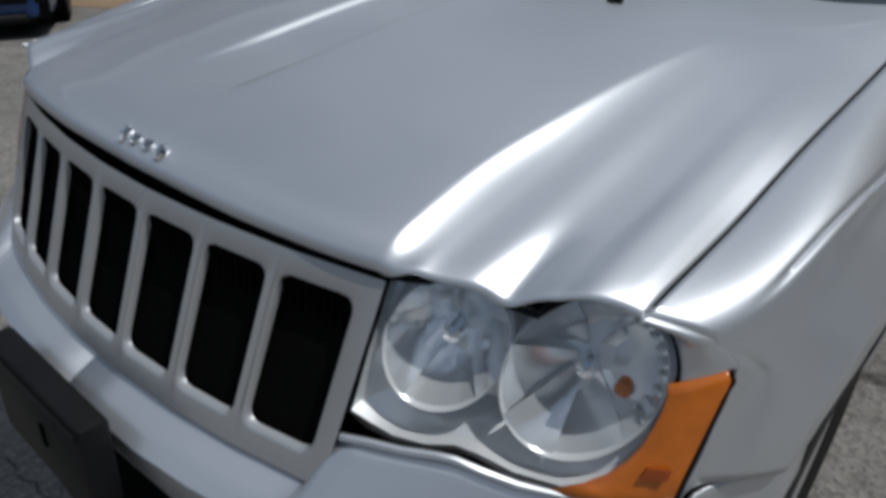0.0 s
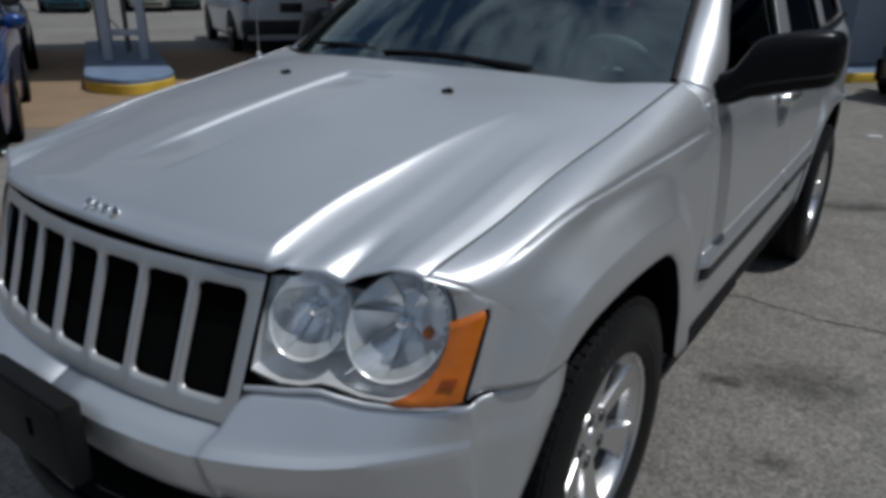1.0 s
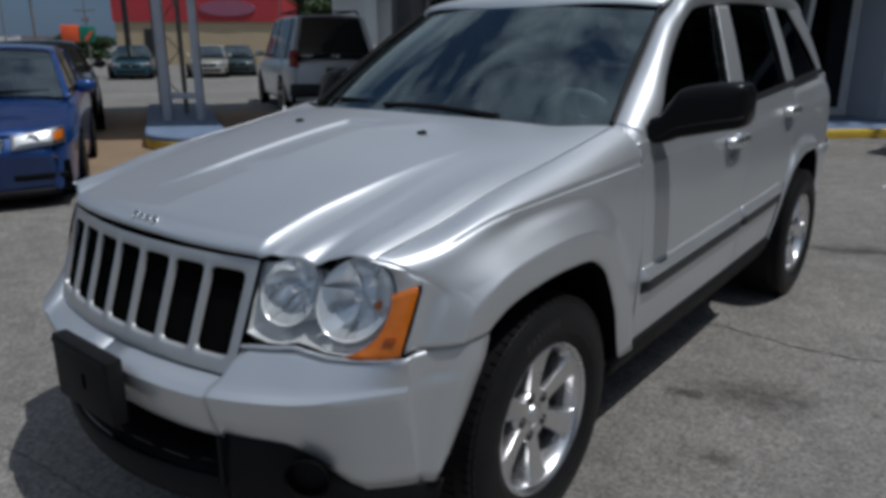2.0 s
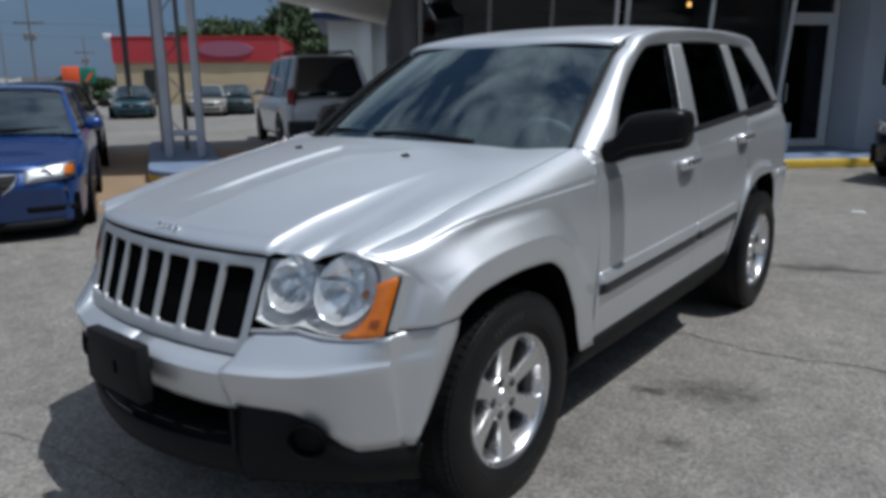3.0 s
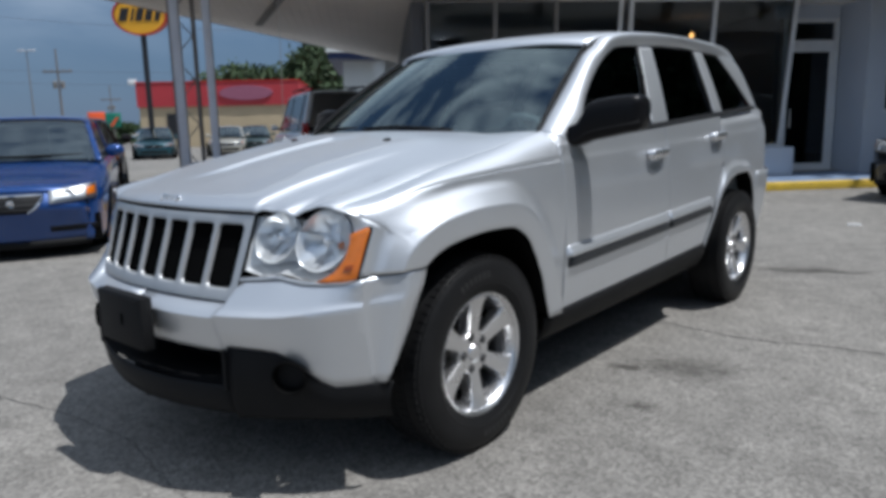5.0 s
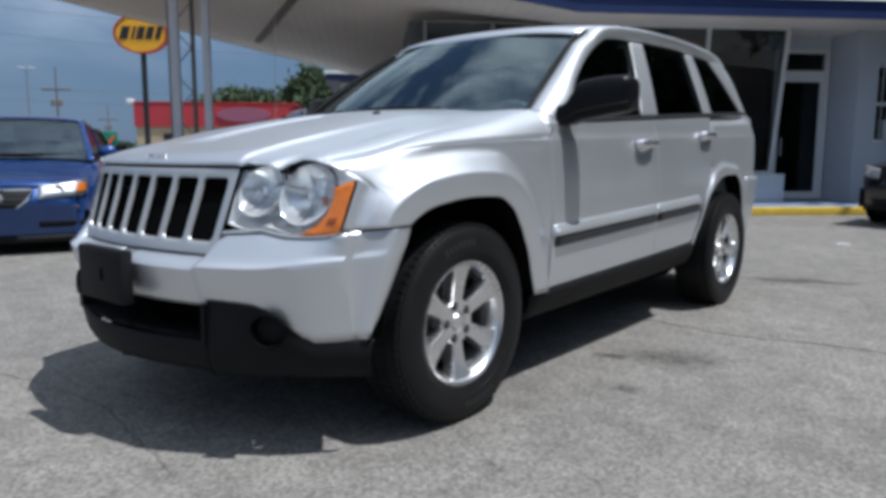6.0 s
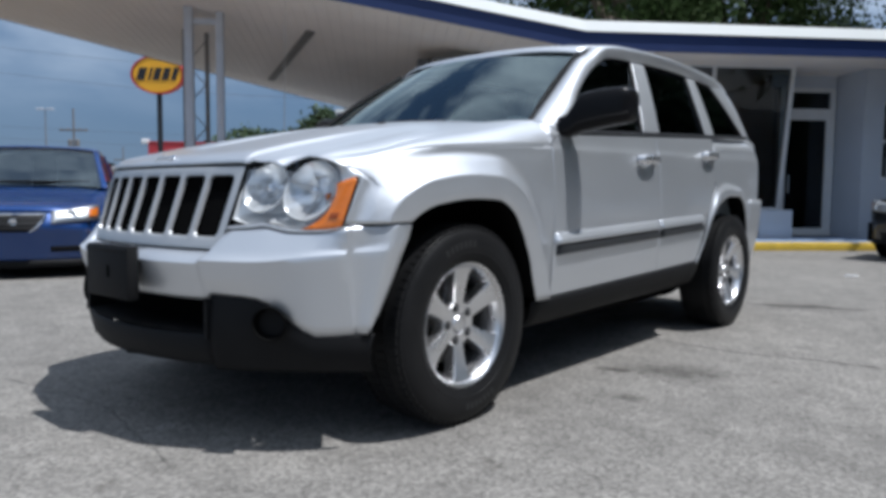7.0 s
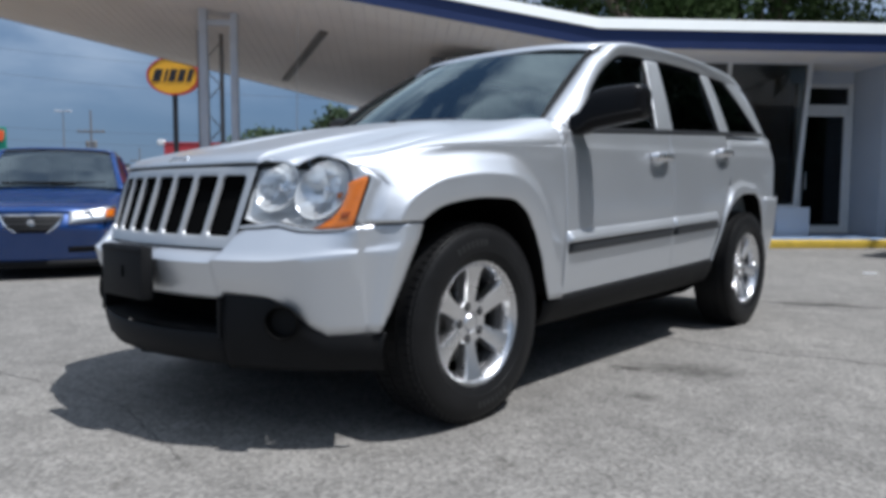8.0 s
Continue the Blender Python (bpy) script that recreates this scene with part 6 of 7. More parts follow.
def build_wheel():
    """One alloy wheel round the origin, its outer face towards +x; the axle line lies on x."""
    w = thing("wheel", "black tyre on a bright six-spoke alloy wheel", "")
    R, rim_r = 0.372, 0.232
    prof = [(-0.105, rim_r - 0.012), (-0.118, 0.262), (-0.122, 0.305), (-0.112, 0.345), (-0.085, 0.366), (-0.04, R), (0.04, R), (0.085, 0.366), (0.110, 0.346), (0.121, 0.310), (0.122, 0.285), (0.117, 0.258), (0.104, rim_r - 0.004), (0.098, rim_r - 0.014)]
    fx, fr = keyed([(i, p[0]) for i, p in enumerate(prof)]), keyed([(i, p[1]) for i, p in enumerate(prof)])
    n = (len(prof) - 1) * 3
    tyre = part("tyre", lathe([(fx(i / 3), fr(i / 3)) for i in range(n + 1)], 72, 0), RUBBER, w, "worn black all-terrain tyre", smooth_angle=50)
    # tread and shoulder blocks
    bm = bmesh.new()
    for k in range(72):
        a = 2 * math.pi * k / 72
        m = Matrix.Rotation(a, 4, "X")
        for x0, x1, off in ((-0.10, -0.06, 0), (-0.05, -0.008, 0.03), (0.008, 0.05, 0), (0.06, 0.10, 0.03)):
            box(bm, x0, x1, -0.0125, 0.0125, 0.360, 0.3745 if abs(x0 + x1) < 0.1 else 0.3695, m @ Matrix.Rotation(off, 4, "X"))
        box(bm, 0.092, 0.1065, -0.0115, 0.0115, 0.344, 0.357, m)
    tagged(part("tread", bm, RUBBER, tyre, smooth_angle=0), kind="stuff")
    # raised sidewall marks, plain bars
    for c in (3.35, 0.2):
        for k in range(7):
            bm = box(bmesh.new(), 0.117, 0.1225, -0.007, 0.007, 0.288, 0.312, Matrix.Rotation(c + 0.085 * (k - 3), 4, "X"))
            part("sidewall_mark", bm, RUBBER_TEXT, tyre, smooth_angle=0)
    part("sidewall_ring", lathe([(0.1165, 0.262), (0.1205, 0.266), (0.1205, 0.272), (0.1185, 0.276)], 72, 0), RUBBER, tyre)
    rim = part("rim", lathe([(0.050, 0.203), (0.070, 0.206), (0.088, 0.212), (0.100, 0.220), (0.106, 0.230), (0.103, 0.237), (0.096, 0.236)], 72, 0), ALLOY, w, "polished alloy rim", smooth_angle=50)
    part("barrel", lathe([(-0.10, 0.225), (-0.095, 0.212), (-0.02, 0.190), (0.03, 0.194), (0.050, 0.203)], 72, 0), ALLOY_DARK, rim, "inner barrel in alloy toned dark for shade")
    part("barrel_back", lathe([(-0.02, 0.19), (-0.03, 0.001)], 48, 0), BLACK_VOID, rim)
    disc = lathe([(-0.012, 0.155), (0.0, 0.155), (0.0, 0.085), (0.012, 0.08), (0.012, 0.001)], 48, 0)
    part("brake_disc", disc, BRAKE, w, "grey brake disc")
    # spokes: flat machined faces with crisp edges and deep side walls, flared into the rim
    half_w = keyed([(0.050, 0.026), (0.09, 0.0275), (0.13, 0.0305), (0.17, 0.036), (0.195, 0.044), (0.212, 0.064)])
    face_x = keyed([(0.050, 0.060), (0.10, 0.066), (0.16, 0.076), (0.212, 0.088)])
    cross = ((-1.10, -0.050), (-1.04, -0.020), (-1.0, -0.004), (-0.93, 0.0), (-0.4, 0.0015), (0.4, 0.0015), (0.93, 0.0), (1.0, -0.004), (1.04, -0.020), (1.10, -0.050))
    for k in range(6):
        a = 2 * math.pi * k / 6
        def spoke(u, v):
            r, (c, d) = lerp(0.050, 0.212, u), cross[round(v * 9)]
            return Matrix.Rotation(a, 3, "X") @ Vector((face_x(r) + d, half_w(r) * c, r))
        part("spoke", grid(spoke, 16, 9), ALLOY, rim, smooth_angle=32)
    hub = lathe([(0.020, 0.086), (0.058, 0.084), (0.0635, 0.080), (0.0635, 0.040), (0.056, 0.038), (0.055, 0.034), (0.063, 0.032), (0.069, 0.026), (0.071, 0.001)], 48, 0)
    part("hub", hub, ALLOY, rim, "alloy hub with centre cap")
    # lug nuts use the darkened alloy, so their recesses look shaded
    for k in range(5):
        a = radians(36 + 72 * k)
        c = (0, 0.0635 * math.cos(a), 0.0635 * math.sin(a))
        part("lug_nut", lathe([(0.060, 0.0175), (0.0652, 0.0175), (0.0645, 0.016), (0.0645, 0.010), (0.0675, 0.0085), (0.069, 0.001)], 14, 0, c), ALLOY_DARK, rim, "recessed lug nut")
    return w


def build_cabin(car):
    dash = lambda u, v: Vector((lerp(-0.70, 0.70, u), lerp(0.60, 0.98, v), 1.10 + 0.035 * math.sin(math.pi * v) * (1 + 0.4 * math.exp(-((lerp(-0.70, 0.70, u) - 0.36) / 0.16) ** 2)) - 0.05 * v))
    part("dashboard", grid(dash, 30, 10), DASH, car, "dark grey dashboard top", thick=0.03)
    part("dash_face", box(bmesh.new(), -0.70, 0.70, 0.95, 1.0, 0.75, 1.05), DASH, car)
    wheel = bmesh.new()
    turn = Matrix.Translation((0.36, 1.10, 1.08)) @ Matrix.Rotation(radians(-62), 4, "X")
    ring = [turn @ Vector((0.185 * math.cos(2 * math.pi * i / 32), 0.185 * math.sin(2 * math.pi * i / 32), 0)) for i in range(33)]
    tube(ring, 0.015, 8, wheel)
    for a in (0.0, 2.1, 4.2):
        tube([turn @ Vector((0, 0, -0.02)), turn @ Vector((0.18 * math.cos(a + 0.5), 0.18 * math.sin(a + 0.5), 0))], 0.014, 6, wheel)
    sw = part("steering_wheel", wheel, DASH, car, "dark steering wheel")
    hubm = lathe([(-0.04, 0.001), (-0.03, 0.07), (0.0, 0.075), (0.02, 0.03), (0.022, 0.001)], 20, 2)
    bmesh.ops.transform(hubm, matrix=turn, verts=hubm.verts[:])
    part("airbag_pad", hubm, DASH, sw)
    for x in (0.36, -0.36):
        for y0 in (1.55, 2.45):
            seat = thing("seat", "grey cloth seat with head restraint", "")
            seat.parent = car
            part("backrest", soft_box(x - 0.24, x + 0.24, y0 + 0.10, y0 + 0.24, 0.78, 1.30, 0.05, 3), SEAT_GREY, seat)
            part("cushion", soft_box(x - 0.25, x + 0.25, y0 - 0.35, y0 + 0.12, 0.66, 0.82, 0.04, 3), SEAT_GREY, seat)
            part("head_restraint", soft_box(x - 0.13, x + 0.13, y0 + 0.14, y0 + 0.24, 1.34, 1.52, 0.04, 3), SEAT_GREY, seat)
    part("rear_view_mirror", soft_box(-0.12, 0.12, 0.98, 1.0, 1.44, 1.51, 0.015), BLACK_PLASTIC, car)
    part("cabin_floor", box(bmesh.new(), -0.72, 0.72, 0.62, 3.5, 0.60, 0.66), BLACK_VOID, car)
    for s in (1, -1):
        part("door_lining", box(bmesh.new(), min(s * 0.76, s * 0.78), max(s * 0.76, s * 0.78), 0.70, 3.30, 0.62, 1.12), DASH, car)
    part("headliner", grid(lambda u, v: Vector((lerp(-0.55, 0.55, u), lerp(1.25, 3.4, v), 1.60 + 0.04 * math.sin(math.pi * v))), 6, 10), SEAT_GREY, car)


def build_suv():
    car = thing("suv", "silver metallic mid-size SUV parked on the grey asphalt lot", "car")
    hood = part("hood", grid(hood_point, 320, 100), SILVER, car, "silver hood with stepped ridges", thick=0.004, smooth_angle=60)
    for s in (1, -1):
        build_fender(car, s)
        build_doors(car, s)
        build_quarter(car, s)
        build_lamp(car, s)
        build_mirror(car, s)
        def sill(u, v):
            y = lerp(0.43, 2.235, u)
            z = lerp(sill_z(y) - 0.002, 0.300 + 0.022 * (y - 0.6), v)
            return Vector((body_x(y, sill_z(y)) + 0.006 - 0.05 * v * v, y, z))
        sheet("sill_cladding", sill, 24, 8, BLACK_PLASTIC, car, "black textured sill cladding", side=s, thick=0.008)
    build_front(car)
    build_grille(car)
    build_glasshouse(car)
    build_cabin(car)
    whip = thing("antenna", "thin whip antenna on a small round base", "")
    whip.parent = car
    part("antenna_base", lathe([(1.085, 0.020), (1.108, 0.018), (1.122, 0.010), (1.150, 0.008), (1.160, 0.004), (1.162, 0.001)], 18, 2, (-0.820, 0.450, 0.0)), SILVER_TRIM, whip)
    part("antenna_mast", tube([(-0.820, 0.450, 1.155), (-0.820, 0.456, 1.5), (-0.819, 0.466, 1.92)], [0.0024, 0.0018, 0.0012], 8), RUST_AND_SHADE_GREY, whip, "thin grey whip")
    first = build_wheel()
    for i, (x, y, turn) in enumerate(((0.782, 0.0, 0), (0.782, 2.78, 0), (-0.782, 0.0, 180), (-0.782, 2.78, 180))):
        m = pose(x, y, 0.371, 0, 0, turn) @ Matrix.Rotation(radians((0, 22, 15, 30)[i]), 4, "X")
        ob = first if i == 0 else copy_thing(first, m)
        ob.matrix_world = m
        ob.parent = car
    return car


build_suv()


# ---- other parked cars: x to the left, y to the rear from the front bumper, z up ----
def car_paint(name, colour, rough=0.3, metal=0.4):
    return material(name, colour, rough, metal=metal, vary=0.04, scale=3, fine=700, coat=0.8, coat_rough=0.04)


CAR_WINDOW = material("dark_car_window", (0.020, 0.024, 0.026), 0.06, vary=0.2, scale=2, spec=0.9)
CAR_WINDSHIELD = glass("car_windshield", (0.62, 0.74, 0.74), 0.0, 0.85, 3.0, (0.72, 0.82, 0.85))


def parked_car(label, m, paint, length=4.5, half=0.87, height=1.44, hood=0.82, nose=0.66, deck=0.98, base=(1.15, 2.05, 3.3, 4.0), belt=0.93, front_axle=0.85, rear_axle=3.5, wheel_r=0.31, low=0.20, lamp=(0.42, 0.76, 0.55, 0.68), grille=(0.40, 0.30, 0.50, 0.64), tail=False, rim_chrome=False, tumble=0.67, slots=False, crease=0.0, name="car"):
    car = thing(name, label, "car", m, group="parked cars")
    ya, yb, yc, yd = base
    width = keyed([(0.0, half * 0.80), (0.12, half * 0.90), (0.45, half * 0.975), (1.0, half), (length - 0.9, half), (length - 0.3, half * 0.95), (length, half * 0.84)])
    top = keyed([(0.0, nose), (0.10, nose + 0.05), (0.5, lerp(nose, hood, 0.62)), (ya, hood + 0.03), (yd, belt + 0.02), (length - 0.35, deck), (length, deck - 0.06)])
    bow = lambda x: -0.12 * (1 - (x / (half * 0.80)) ** 2)
    side_prof = lambda t: 1.0 - 0.045 * (1 - t) ** 2 - 0.06 * smooth(0.75, 1.0, t) ** 2

    def side(u, v, s):
        y = lerp(0.0, length, u)
        z = lerp(low, top(y) - 0.05, v)
        return Vector((s * width(y) * side_prof(v), y, z))

    for s in (1, -1):
        part("body_side", grid(lambda u, v: side(u, v, s), 46, 12), paint, car, thick=0.006)

    def lid(u, v):
        y, x = lerp(0.0, length, v), lerp(-1, 1, u)
        w = width(y) * side_prof(1.0)
        z = top(y) - 0.05 * abs(x) ** 3
        y2 = y + bow(w * x) * smooth(0.5, 0.0, y) - bow(w * x) * 0.5 * smooth(length - 0.4, length, y)
        return Vector((w * x, y2, z))

    part("hood_and_deck", grid(lid, 22, 46), paint, car, thick=0.006)

    def face(x, z):
        t = (z - low) / (nose - low)
        if crease:
            out = lerp(0.07, -0.07, (z - low) / (crease - low)) if z < crease else lerp(-0.07, 0.02, (z - crease) / (nose - crease))
            return bow(x) + out
        return bow(x) - 0.05 * math.sin(math.pi * min(1, max(0, t))) + 0.02 * t

    front = lambda u, v: Vector((lerp(-1, 1, u) * width(0) * side_prof(v), face(lerp(-1, 1, u) * width(0), lerp(low, nose, v)) if abs(lerp(-1, 1, u)) < 1 else 0.0, lerp(low, nose - 0.05 * abs(lerp(-1, 1, u)) ** 3, v)))
    part("front_bumper", grid(front, 24, 16), paint, car, thick=0.006)
    rear = lambda u, v: Vector((lerp(-1, 1, u) * width(length) * side_prof(v), length - bow(lerp(-1, 1, u) * width(0)) * 0.5 + 0.04 * math.sin(math.pi * v), lerp(low, deck - 0.06 - 0.05 * abs(lerp(-1, 1, u)) ** 3, v)))
    part("rear_bumper", grid(rear, 20, 12), paint, car, thick=0.006)
    # cabin: pillars and roof as one shell with glass laid in
    roof = keyed([(ya, belt - 0.02), (lerp(ya, yb, 0.5), lerp(belt, height, 0.50)), (yb, height - 0.035), (lerp(yb, yc, 0.4), height), (yc, height - 0.03), (lerp(yc, yd, 0.55), lerp(height, belt, 0.5)), (yd, belt - 0.01)])
    wb, wt = half * 0.90, half * tumble

    def shell(y, t):
        """Section of the cabin: t from -1 to 1 across, side glass at both ends."""
        z1 = roof(y)
        k = (z1 - belt) / (height - belt)
        a = abs(t)
        if a > 0.5:
            q = (1 - a) / 0.5
            x = lerp(wb, lerp(wb, wt, min(1, max(0, k))), q)
            z = lerp(min(belt, z1) - 0.03, z1 - 0.03, q)
        else:
            q = a / 0.5
            x = lerp(wb, wt, min(1, max(0, k))) * q
            z = z1 - 0.03 * q ** 3
        return Vector((math.copysign(x, t), y, z))

    part("roof", grid(lambda u, v: shell(lerp(yb - 0.03, yc + 0.03, v), lerp(-0.53, 0.53, u)), 20, 14), paint, car, thick=0.01)
    for s in (1, -1):
        part("windshield_pillar", grid(lambda u, v: shell(lerp(ya, yb, v), s * lerp(0.46, 0.545, u)) + Vector((0.004 * s, -0.004, 0.004)), 5, 12), paint, car, thick=0.01)
        part("rear_pillar", grid(lambda u, v: shell(lerp(yc, yd, v), s * lerp(0.44, 1.0, u)) + Vector((0.004 * s, 0.004, 0.004)), 8, 10), paint, car, thick=0.01)
        for p in (0.38, 0.78):
            y0 = lerp(ya, yd, p)
            part("door_pillar", grid(lambda u, v: shell(y0 + 0.07 * (u - 0.5) + 0.05 * v, s * lerp(1.0, 0.5, v)) + Vector((0.003 * s, 0, 0)), 3, 6), BLACK_PAINT, car, thick=0.006)
        part("side_window", grid(lambda u, v: shell(lerp(ya + 0.02, yd - 0.05, u), s * lerp(1.0, 0.53, v)) - Vector((0.004 * s, 0, 0)), 26, 8), CAR_WINDOW, car, "dark side glass")
        mir = bmesh.new()
        bmesh.ops.create_uvsphere(mir, u_segments=14, v_segments=10, radius=1.0)
        bmesh.ops.scale(mir, vec=(0.11, 0.06, 0.075), verts=mir.verts[:])
        bmesh.ops.translate(mir, vec=(s * (half + 0.06), lerp(ya, yb, 0.42), belt + 0.06), verts=mir.verts[:])
        part("door_mirror", mir, paint, car)
        part("mirror_arm", tube([(s * (wb - 0.02), lerp(ya, yb, 0.46), belt + 0.02), (s * (half + 0.03), lerp(ya, yb, 0.42), belt + 0.04)], 0.022, 8), BLACK_PAINT, car)
    part("windshield", grid(lambda u, v: shell(lerp(ya + 0.01, yb - 0.01, v), lerp(-0.46, 0.46, u)), 16, 10), CAR_WINDSHIELD, car, "clear windshield")
    part("rear_glass", grid(lambda u, v: shell(lerp(yc + 0.02, yd - 0.02, v), lerp(-0.44, 0.44, u)), 12, 8), CAR_WINDOW, car, "dark rear glass")
    part("cabin_interior", box(bmesh.new(), -wt, wt, ya + 0.45, yd - 0.2, belt - 0.45, belt - 0.08), DASH, car)
    part("dashboard", soft_box(-wt, wt, ya + 0.28, ya + 0.75, belt - 0.3, belt - 0.01, 0.04), DASH, car)
    for x in (-0.36, 0.36):
        part("seat", soft_box(x - 0.22, x + 0.22, yb + 0.15, yb + 0.28, belt - 0.4, belt + 0.36, 0.05), SEAT_GREY, car)
    # lamps, grille, intake
    fy = lambda x, z: face(x, z)
    hx0, hx1, hz0, hz1 = lamp
    for s in (1, -1):
        def lamp_pt(u, v, d=-0.012):
            x = lerp(hx0, hx1, u)
            z = lerp(lerp(hz0, hz0 + 0.035, u), lerp(hz1 - 0.03, hz1 + 0.03, u), v)
            back = 0.13 * smooth(half * 0.78, half * 0.90, x)
            return Vector((s * x, fy(min(x, half * 0.8), z) + back + d - 0.012 * math.sin(math.pi * u) * math.sin(math.pi * v), z))
        hl = part("headlamp", grid(lambda u, v: lamp_pt(u, v), 12, 8), SILVER_TRIM, car, "bright headlamp", thick=0.01)
        part("lens", grid(lambda u, v: lamp_pt(u, v, -0.026), 12, 8), CLEAR_LENS, hl)
        part("turn_lens", grid(lambda u, v: lamp_pt(lerp(0.80, 0.98, u), lerp(0.22, 0.80, v), -0.0275), 4, 4), AMBER, hl, "amber turn lens", thick=0.004)
        bowl = lathe([(0, 0.001), (0.006, 0.03), (-0.012, 0.052)], 18, 1, tuple(lamp_pt(0.42, 0.5, -0.016)))
        part("bowl", bowl, REFLECTOR, hl)
        if tail:
            rack = [(s * wt * 0.92, lerp(yb, yc, q), height + (0.075 if 0.02 < q < 0.98 else -0.01)) for q in (0.10, 0.12, 0.3, 0.5, 0.7, 0.9, 0.985)]
            part("roof_rack_rail", tube(rack, 0.022, 8), BLACK_PLASTIC, car, "black roof rack rail")
            part("tail_lamp", soft_box(min(s * half * 0.80, s * half * 0.955), max(s * half * 0.80, s * half * 0.955), length - 0.06, length + 0.085, belt - 0.18, belt + 0.16, 0.02), LAMP_RED, car, "red tail lamp")
    if tail:
        for q in (0.25, 0.8):
            part("rack_bar", tube([(-wt * 0.92, lerp(yb, yc, q), height + 0.075), (wt * 0.92, lerp(yb, yc, q), height + 0.075)], 0.016, 8), BLACK_PLASTIC, car)
        part("rear_step_bumper", soft_box(-half * 0.96, half * 0.96, length - 0.12, length + 0.17, 0.40, 0.66, 0.05, 3), GREY_PLASTIC, car, "grey rear step bumper")
        part("plate_recess", soft_box(-0.22, 0.22, length + 0.06, length + 0.118, 0.80, 0.98, 0.02), GREY_PLASTIC, car)
    gx0, gx1, gz0, gz1 = grille
    gshape = lambda u, v: (lerp(-1, 1, u) * (gx0 - (gx0 - gx1) * (1 - v) ** 2.0), lerp(gz0, gz1, v))
    gp = lambda u, v, d: Vector((gshape(u, v)[0], fy(*gshape(u, v)) + d, gshape(u, v)[1]))
    g = part("grille", grid(lambda u, v: gp(u, v, -0.010), 16, 6), BLACK_PLASTIC, car, "black grille", thick=0.006)
    rim = [gp(0, i / 6, -0.014) for i in range(7)] + [gp(i / 12, 1, -0.014) for i in range(1, 13)] + [gp(1, 1 - i / 6, -0.014) for i in range(1, 7)]
    part("grille_rim", tube(rim, [lerp(0.006, 0.016 if rim_chrome else 0.009, math.sin(math.pi * i / 24) ** 0.5) for i in range(25)], 8), CHROME if rim_chrome else paint, g)
    for k in range(3):
        v = 0.22 + 0.26 * k
        part("grille_slat", tube([gp(i / 10, v, -0.016) for i in range(11)], 0.006, 6), BLACK_PAINT, g)
    part("emblem", lathe([(0, 0.001), (-0.004, 0.028), (0.0, 0.034)], 20, 1, tuple(gp(0.5, 0.55, -0.024))), CHROME, g, "plain bright oval emblem")
    for x0, x1, z0, z1 in ((-0.72, -0.30, 0.27, 0.325), (0.30, 0.72, 0.27, 0.325)) if slots else ((-0.56, 0.56, 0.30, 0.40),):
        intake = lambda u, v: Vector((lerp(x0, x1, u), fy(lerp(x0, x1, u), lerp(z0, z1, v)) - 0.006, lerp(z0, z1, v)))
        part("lower_intake", grid(intake, 14, 4), BLACK_PLASTIC, car, thick=0.006)
    part("bumper_lip", grid(lambda u, v: Vector((lerp(-0.98, 0.98, u) * width(0), fy(lerp(-0.98, 0.98, u) * width(0), 0.21) - 0.004, lerp(low - 0.05, low + 0.02, v))), 16, 2), BLACK_PLASTIC, car, thick=0.01)
    part("underbody", box(bmesh.new(), -half * 0.9, half * 0.9, 0.05, length - 0.1, low - 0.02, low + 0.25), BLACK_VOID, car)
    part("wiper", tube([(-0.5, ya + 0.06, belt + 0.025), (0.1, ya + 0.04, belt + 0.03), (0.55, ya + 0.10, belt + 0.035)], 0.012, 6), BLACK_PLASTIC, car)
    for y in (front_axle, rear_axle):
        for s in (1, -1):
            # no opening is cut: a flat black disc paints the shaded arch
            part("wheel_arch", lathe([(0.0, 0.001), (0.0, wheel_r * 1.13), (-0.05, wheel_r * 1.15)], 36, 0, (s * (width(y) + (0.002 if s > 0 else 0.048)), y, wheel_r)), BLACK_VOID, car, "black disc standing for the shaded wheel arch")
            ty = part("tyre", lathe([(-0.18, wheel_r * 0.66), (-0.19, wheel_r * 0.92), (-0.15, wheel_r), (-0.03, wheel_r), (0.0, wheel_r * 0.93), (0.006, wheel_r * 0.78), (0.0, wheel_r * 0.66)] if s > 0 else [(0.18, wheel_r * 0.66), (0.19, wheel_r * 0.92), (0.15, wheel_r), (0.03, wheel_r), (0.0, wheel_r * 0.93), (-0.006, wheel_r * 0.78), (0.0, wheel_r * 0.66)], 40, 0, (s * (width(y) + 0.006), y, wheel_r)), RUBBER, car, "black tyre")
            rm = bmesh.new()
            cx = s * (width(y) + 0.004)
            lathe([(-0.02 * s, wheel_r * 0.67), (0.0, wheel_r * 0.63), (-0.012 * s, wheel_r * 0.60)], 36, 0, (cx, y, wheel_r), rm)
            for k in range(5):
                mm = Matrix.Translation((cx, y, wheel_r)) @ Matrix.Rotation(2 * math.pi * k / 5, 4, "X")
                box(rm, -0.016, -0.002, -0.028, 0.028, 0.02, wheel_r * 0.62, mm)
            part("wheel_rim", rm, ALLOY, ty, "silver wheel rim")
    return car


PAINT_BLUE = car_paint("bright_blue_paint", (0.006, 0.047, 0.20), 0.26, 0.3)
PAINT_MAROON = car_paint("dark_maroon_paint", (0.020, 0.008, 0.008))
PAINT_WHITE = car_paint("white_car_paint", (0.80, 0.82, 0.84), 0.35, 0.1)
PAINT_TEAL = car_paint("teal_paint", (0.018, 0.080, 0.105))
PAINT_PALE = car_paint("pale_gold_paint", (0.50, 0.48, 0.42), 0.35, 0.5)
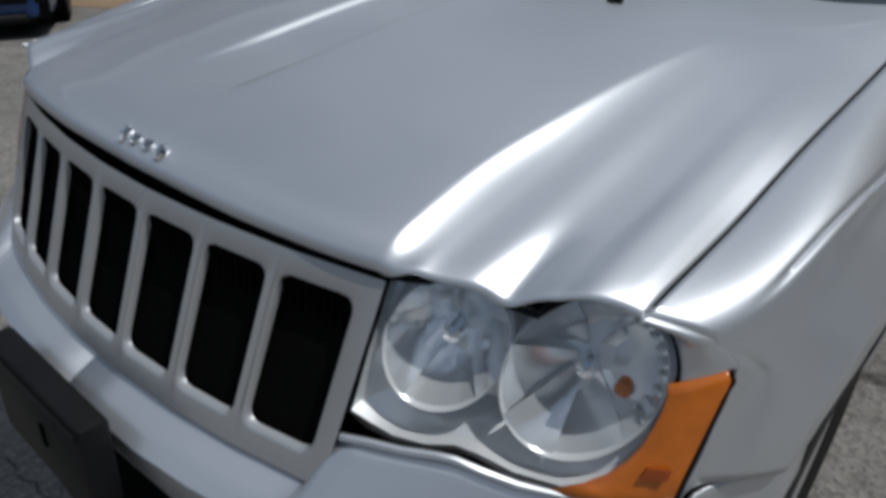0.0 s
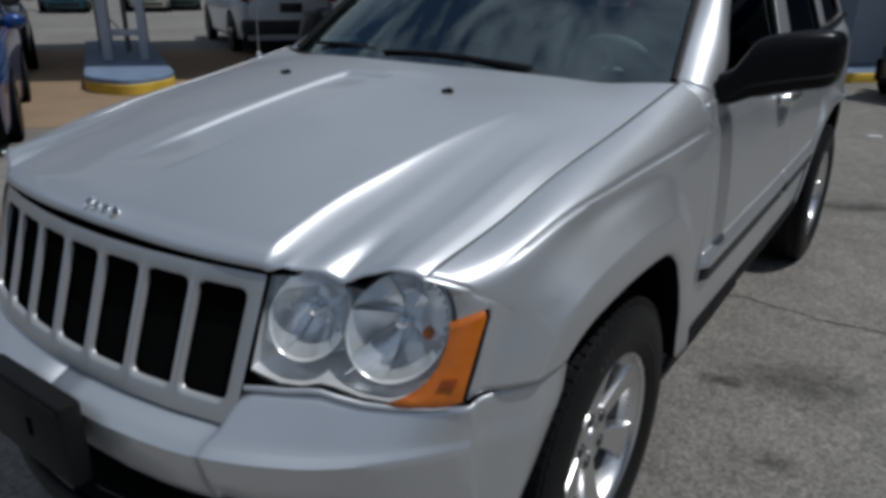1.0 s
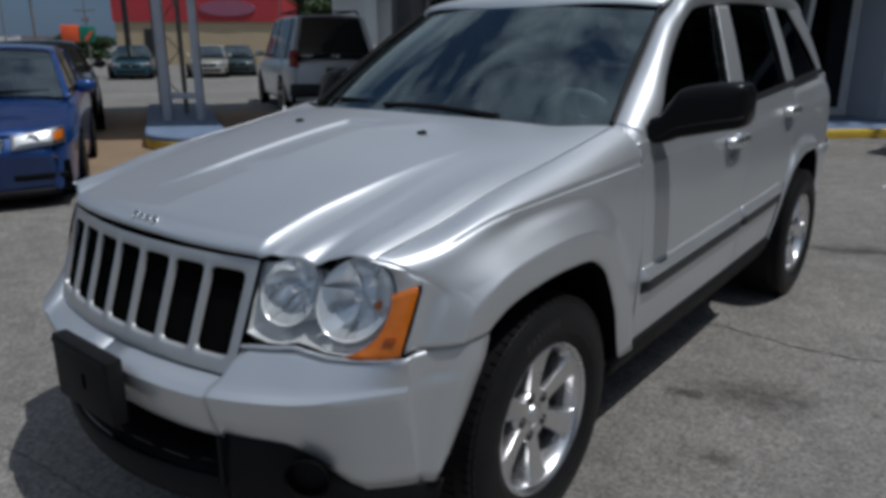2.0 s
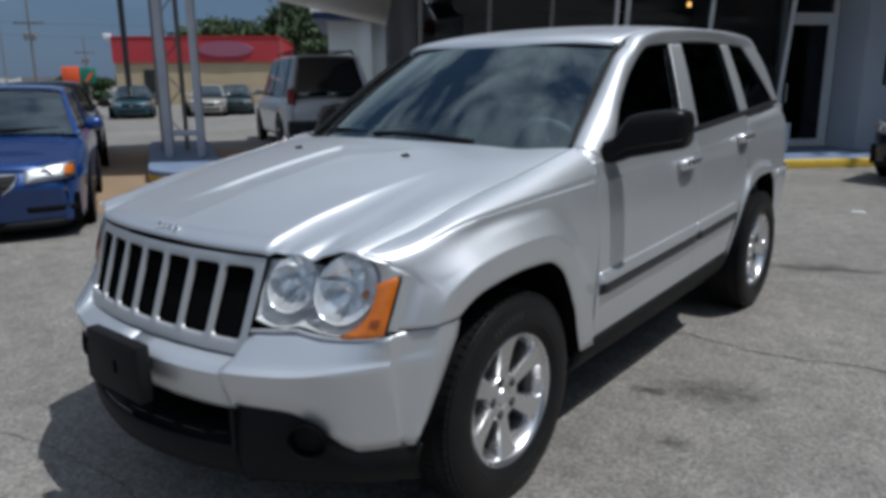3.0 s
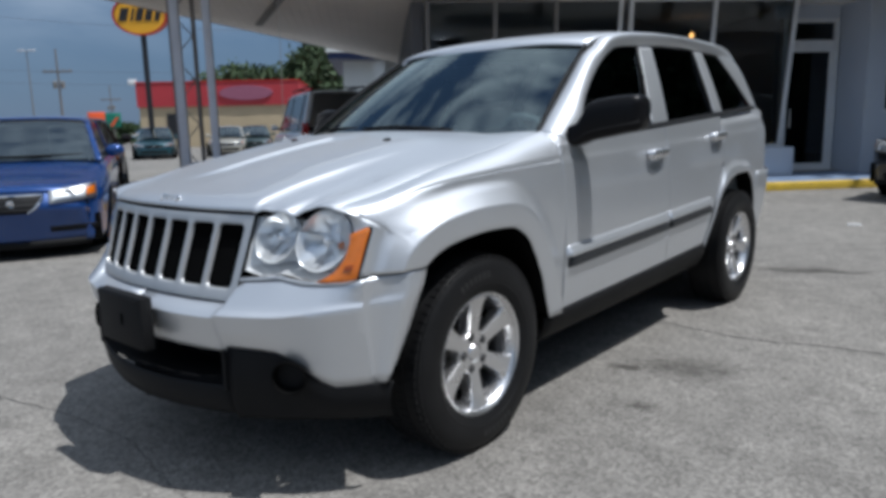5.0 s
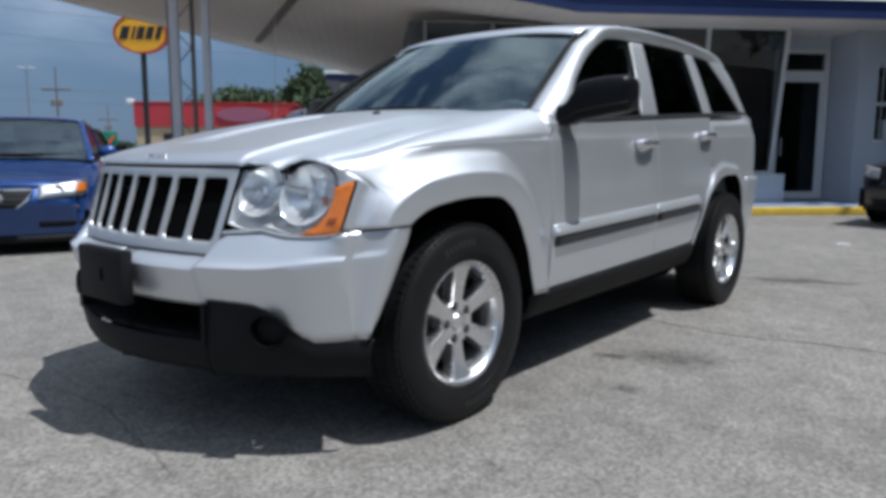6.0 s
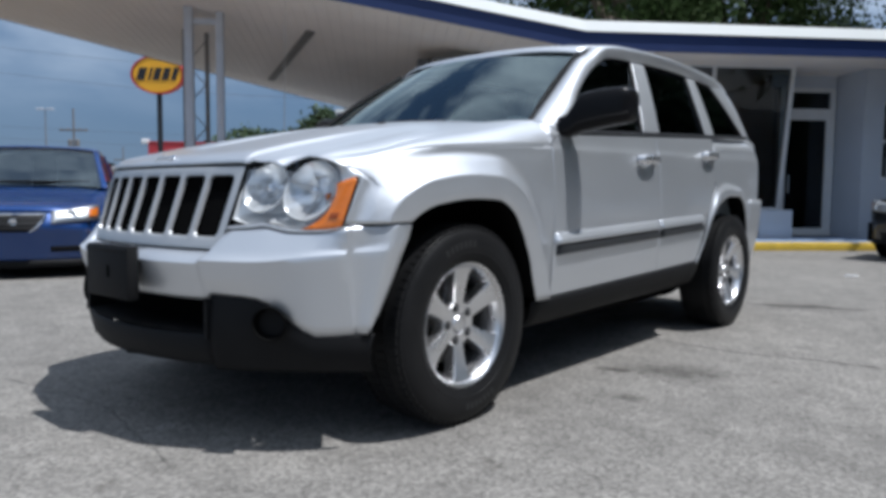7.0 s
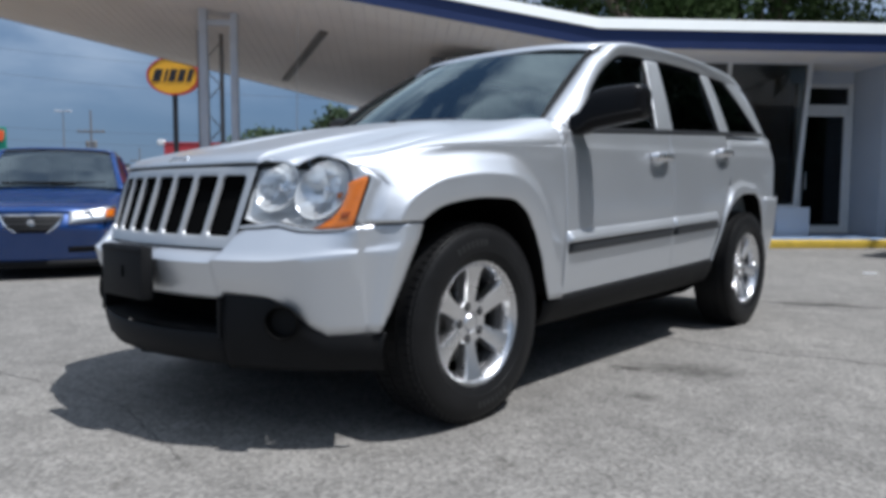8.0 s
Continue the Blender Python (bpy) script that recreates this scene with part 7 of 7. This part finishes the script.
PAINT_GREEN = car_paint("dark_green_paint", (0.03, 0.06, 0.06))
PAINT_BLACK = car_paint("black_car_paint", (0.010, 0.011, 0.013), 0.25, 0.2)


def at_shop(u, v, turn):
    return SHOP @ pose(u, v, 0, 0, 0, turn)


WAGON = dict(length=4.6, half=0.92, height=1.72, hood=1.0, nose=0.84, deck=1.05, base=(1.1, 1.75, 4.1, 4.55), belt=1.05, front_axle=0.9, rear_axle=3.7, wheel_r=0.36, low=0.28, lamp=(0.48, 0.80, 0.68, 0.84), grille=(0.42, 0.36, 0.62, 0.82))
parked_car("bright blue compact sedan with a dark grille facing the lot", at_shop(-3.245, 4.055, 17), PAINT_BLUE, rim_chrome=True, length=4.3, half=0.82, front_axle=0.9, rear_axle=3.3, wheel_r=0.30, base=(1.15, 1.85, 3.1, 3.8), belt=0.95, low=0.17, nose=0.675, hood=0.885, lamp=(0.318, 0.725, 0.552, 0.700), grille=(0.265, 0.13, 0.47, 0.640), tumble=0.725, slots=True, crease=0.53)
parked_car("dark maroon wagon parked behind the blue sedan", at_shop(-5.0, 9.7, 20), PAINT_MAROON, **{**WAGON, "height": 1.52})
parked_car("white full-size SUV seen from behind, with dark rear glass", at_shop(-1.75, 18.0, 195), PAINT_WHITE, **{**WAGON, "length": 5.2, "half": 1.0, "height": 2.06, "belt": 1.18, "hood": 1.12, "nose": 0.95, "deck": 1.16, "base": (1.3, 1.95, 4.9, 5.17), "rear_axle": 4.15, "wheel_r": 0.39, "tail": True})
parked_car("teal compact car parked across the street", at_shop(-9.6, 30.0, 13), PAINT_TEAL)
parked_car("pale gold sedan parked across the street", at_shop(-6.7, 31.4, 8), PAINT_PALE, rim_chrome=True)
parked_car("dark green car parked across the street", at_shop(-5.65, 33.0, 8), PAINT_GREEN)
parked_car("black SUV parked beside the yellow kerb", at_shop(7.62, 5.72, -68), PAINT_BLACK, **WAGON)


# ---- marks on the lot ----
crack([(0.55, 1.93), (0.75, 2.0), (1.09, 1.95), (1.37, 1.97), (1.5, 2.04), (1.9, 2.1), (2.6, 2.02)], 0.0065, 3)
crack([(-1.9, -0.93), (-1.2, -0.96), (-0.9, -0.88), (-0.3, -0.80), (0.5, -0.95)], 0.003, 4)
stain(0.90, 1.14, 0.16, 0.10, 20, 0.0030)
stain(1.13, 1.29, 0.34, 0.26, 30, 0.0035, STAIN_FAINT, "faint speckled oil stain on the grey asphalt")
stain(1.0, 4.05, 0.75, 0.26, 24, 0.0040)
stain(1.18, 0.72, 0.11, 0.08, 0, 0.0045, STAIN_FAINT, "faint speckled oil stain on the grey asphalt")
solo("litter_scrap", prism(rounded([(-0.07, -0.03), (0.06, -0.04), (0.08, 0.03), (-0.05, 0.04)], 0.02), 0.0, 0.012), WHITE, "scrap of white paper lying on the asphalt", "litter", pose(0.80, 6.92, 0.0, 0, 0, 20))

# trees across the lot, mirrored in the car's side windows
for i, (x, y, h) in enumerate(((17, -4, 8.5), (19, 2, 10), (18, 8, 9), (16, -11, 9), (11.2, 17.5, 18), (13.5, 12, 16), (11.0, 26, 18), (15.5, 20, 16), (6.0, 23, 15), (8.6, 21.5, 14), (4.0, 30, 17))):
    t = tree("tree", 0, 0, h, h * 0.30, 15000, 50 + i, LEAF_DARK, "leafy green tree along the far side of the lot", 0.12, 0.30)
    t.matrix_world = pose(x, y, 0, 0, 0, 40 * i)
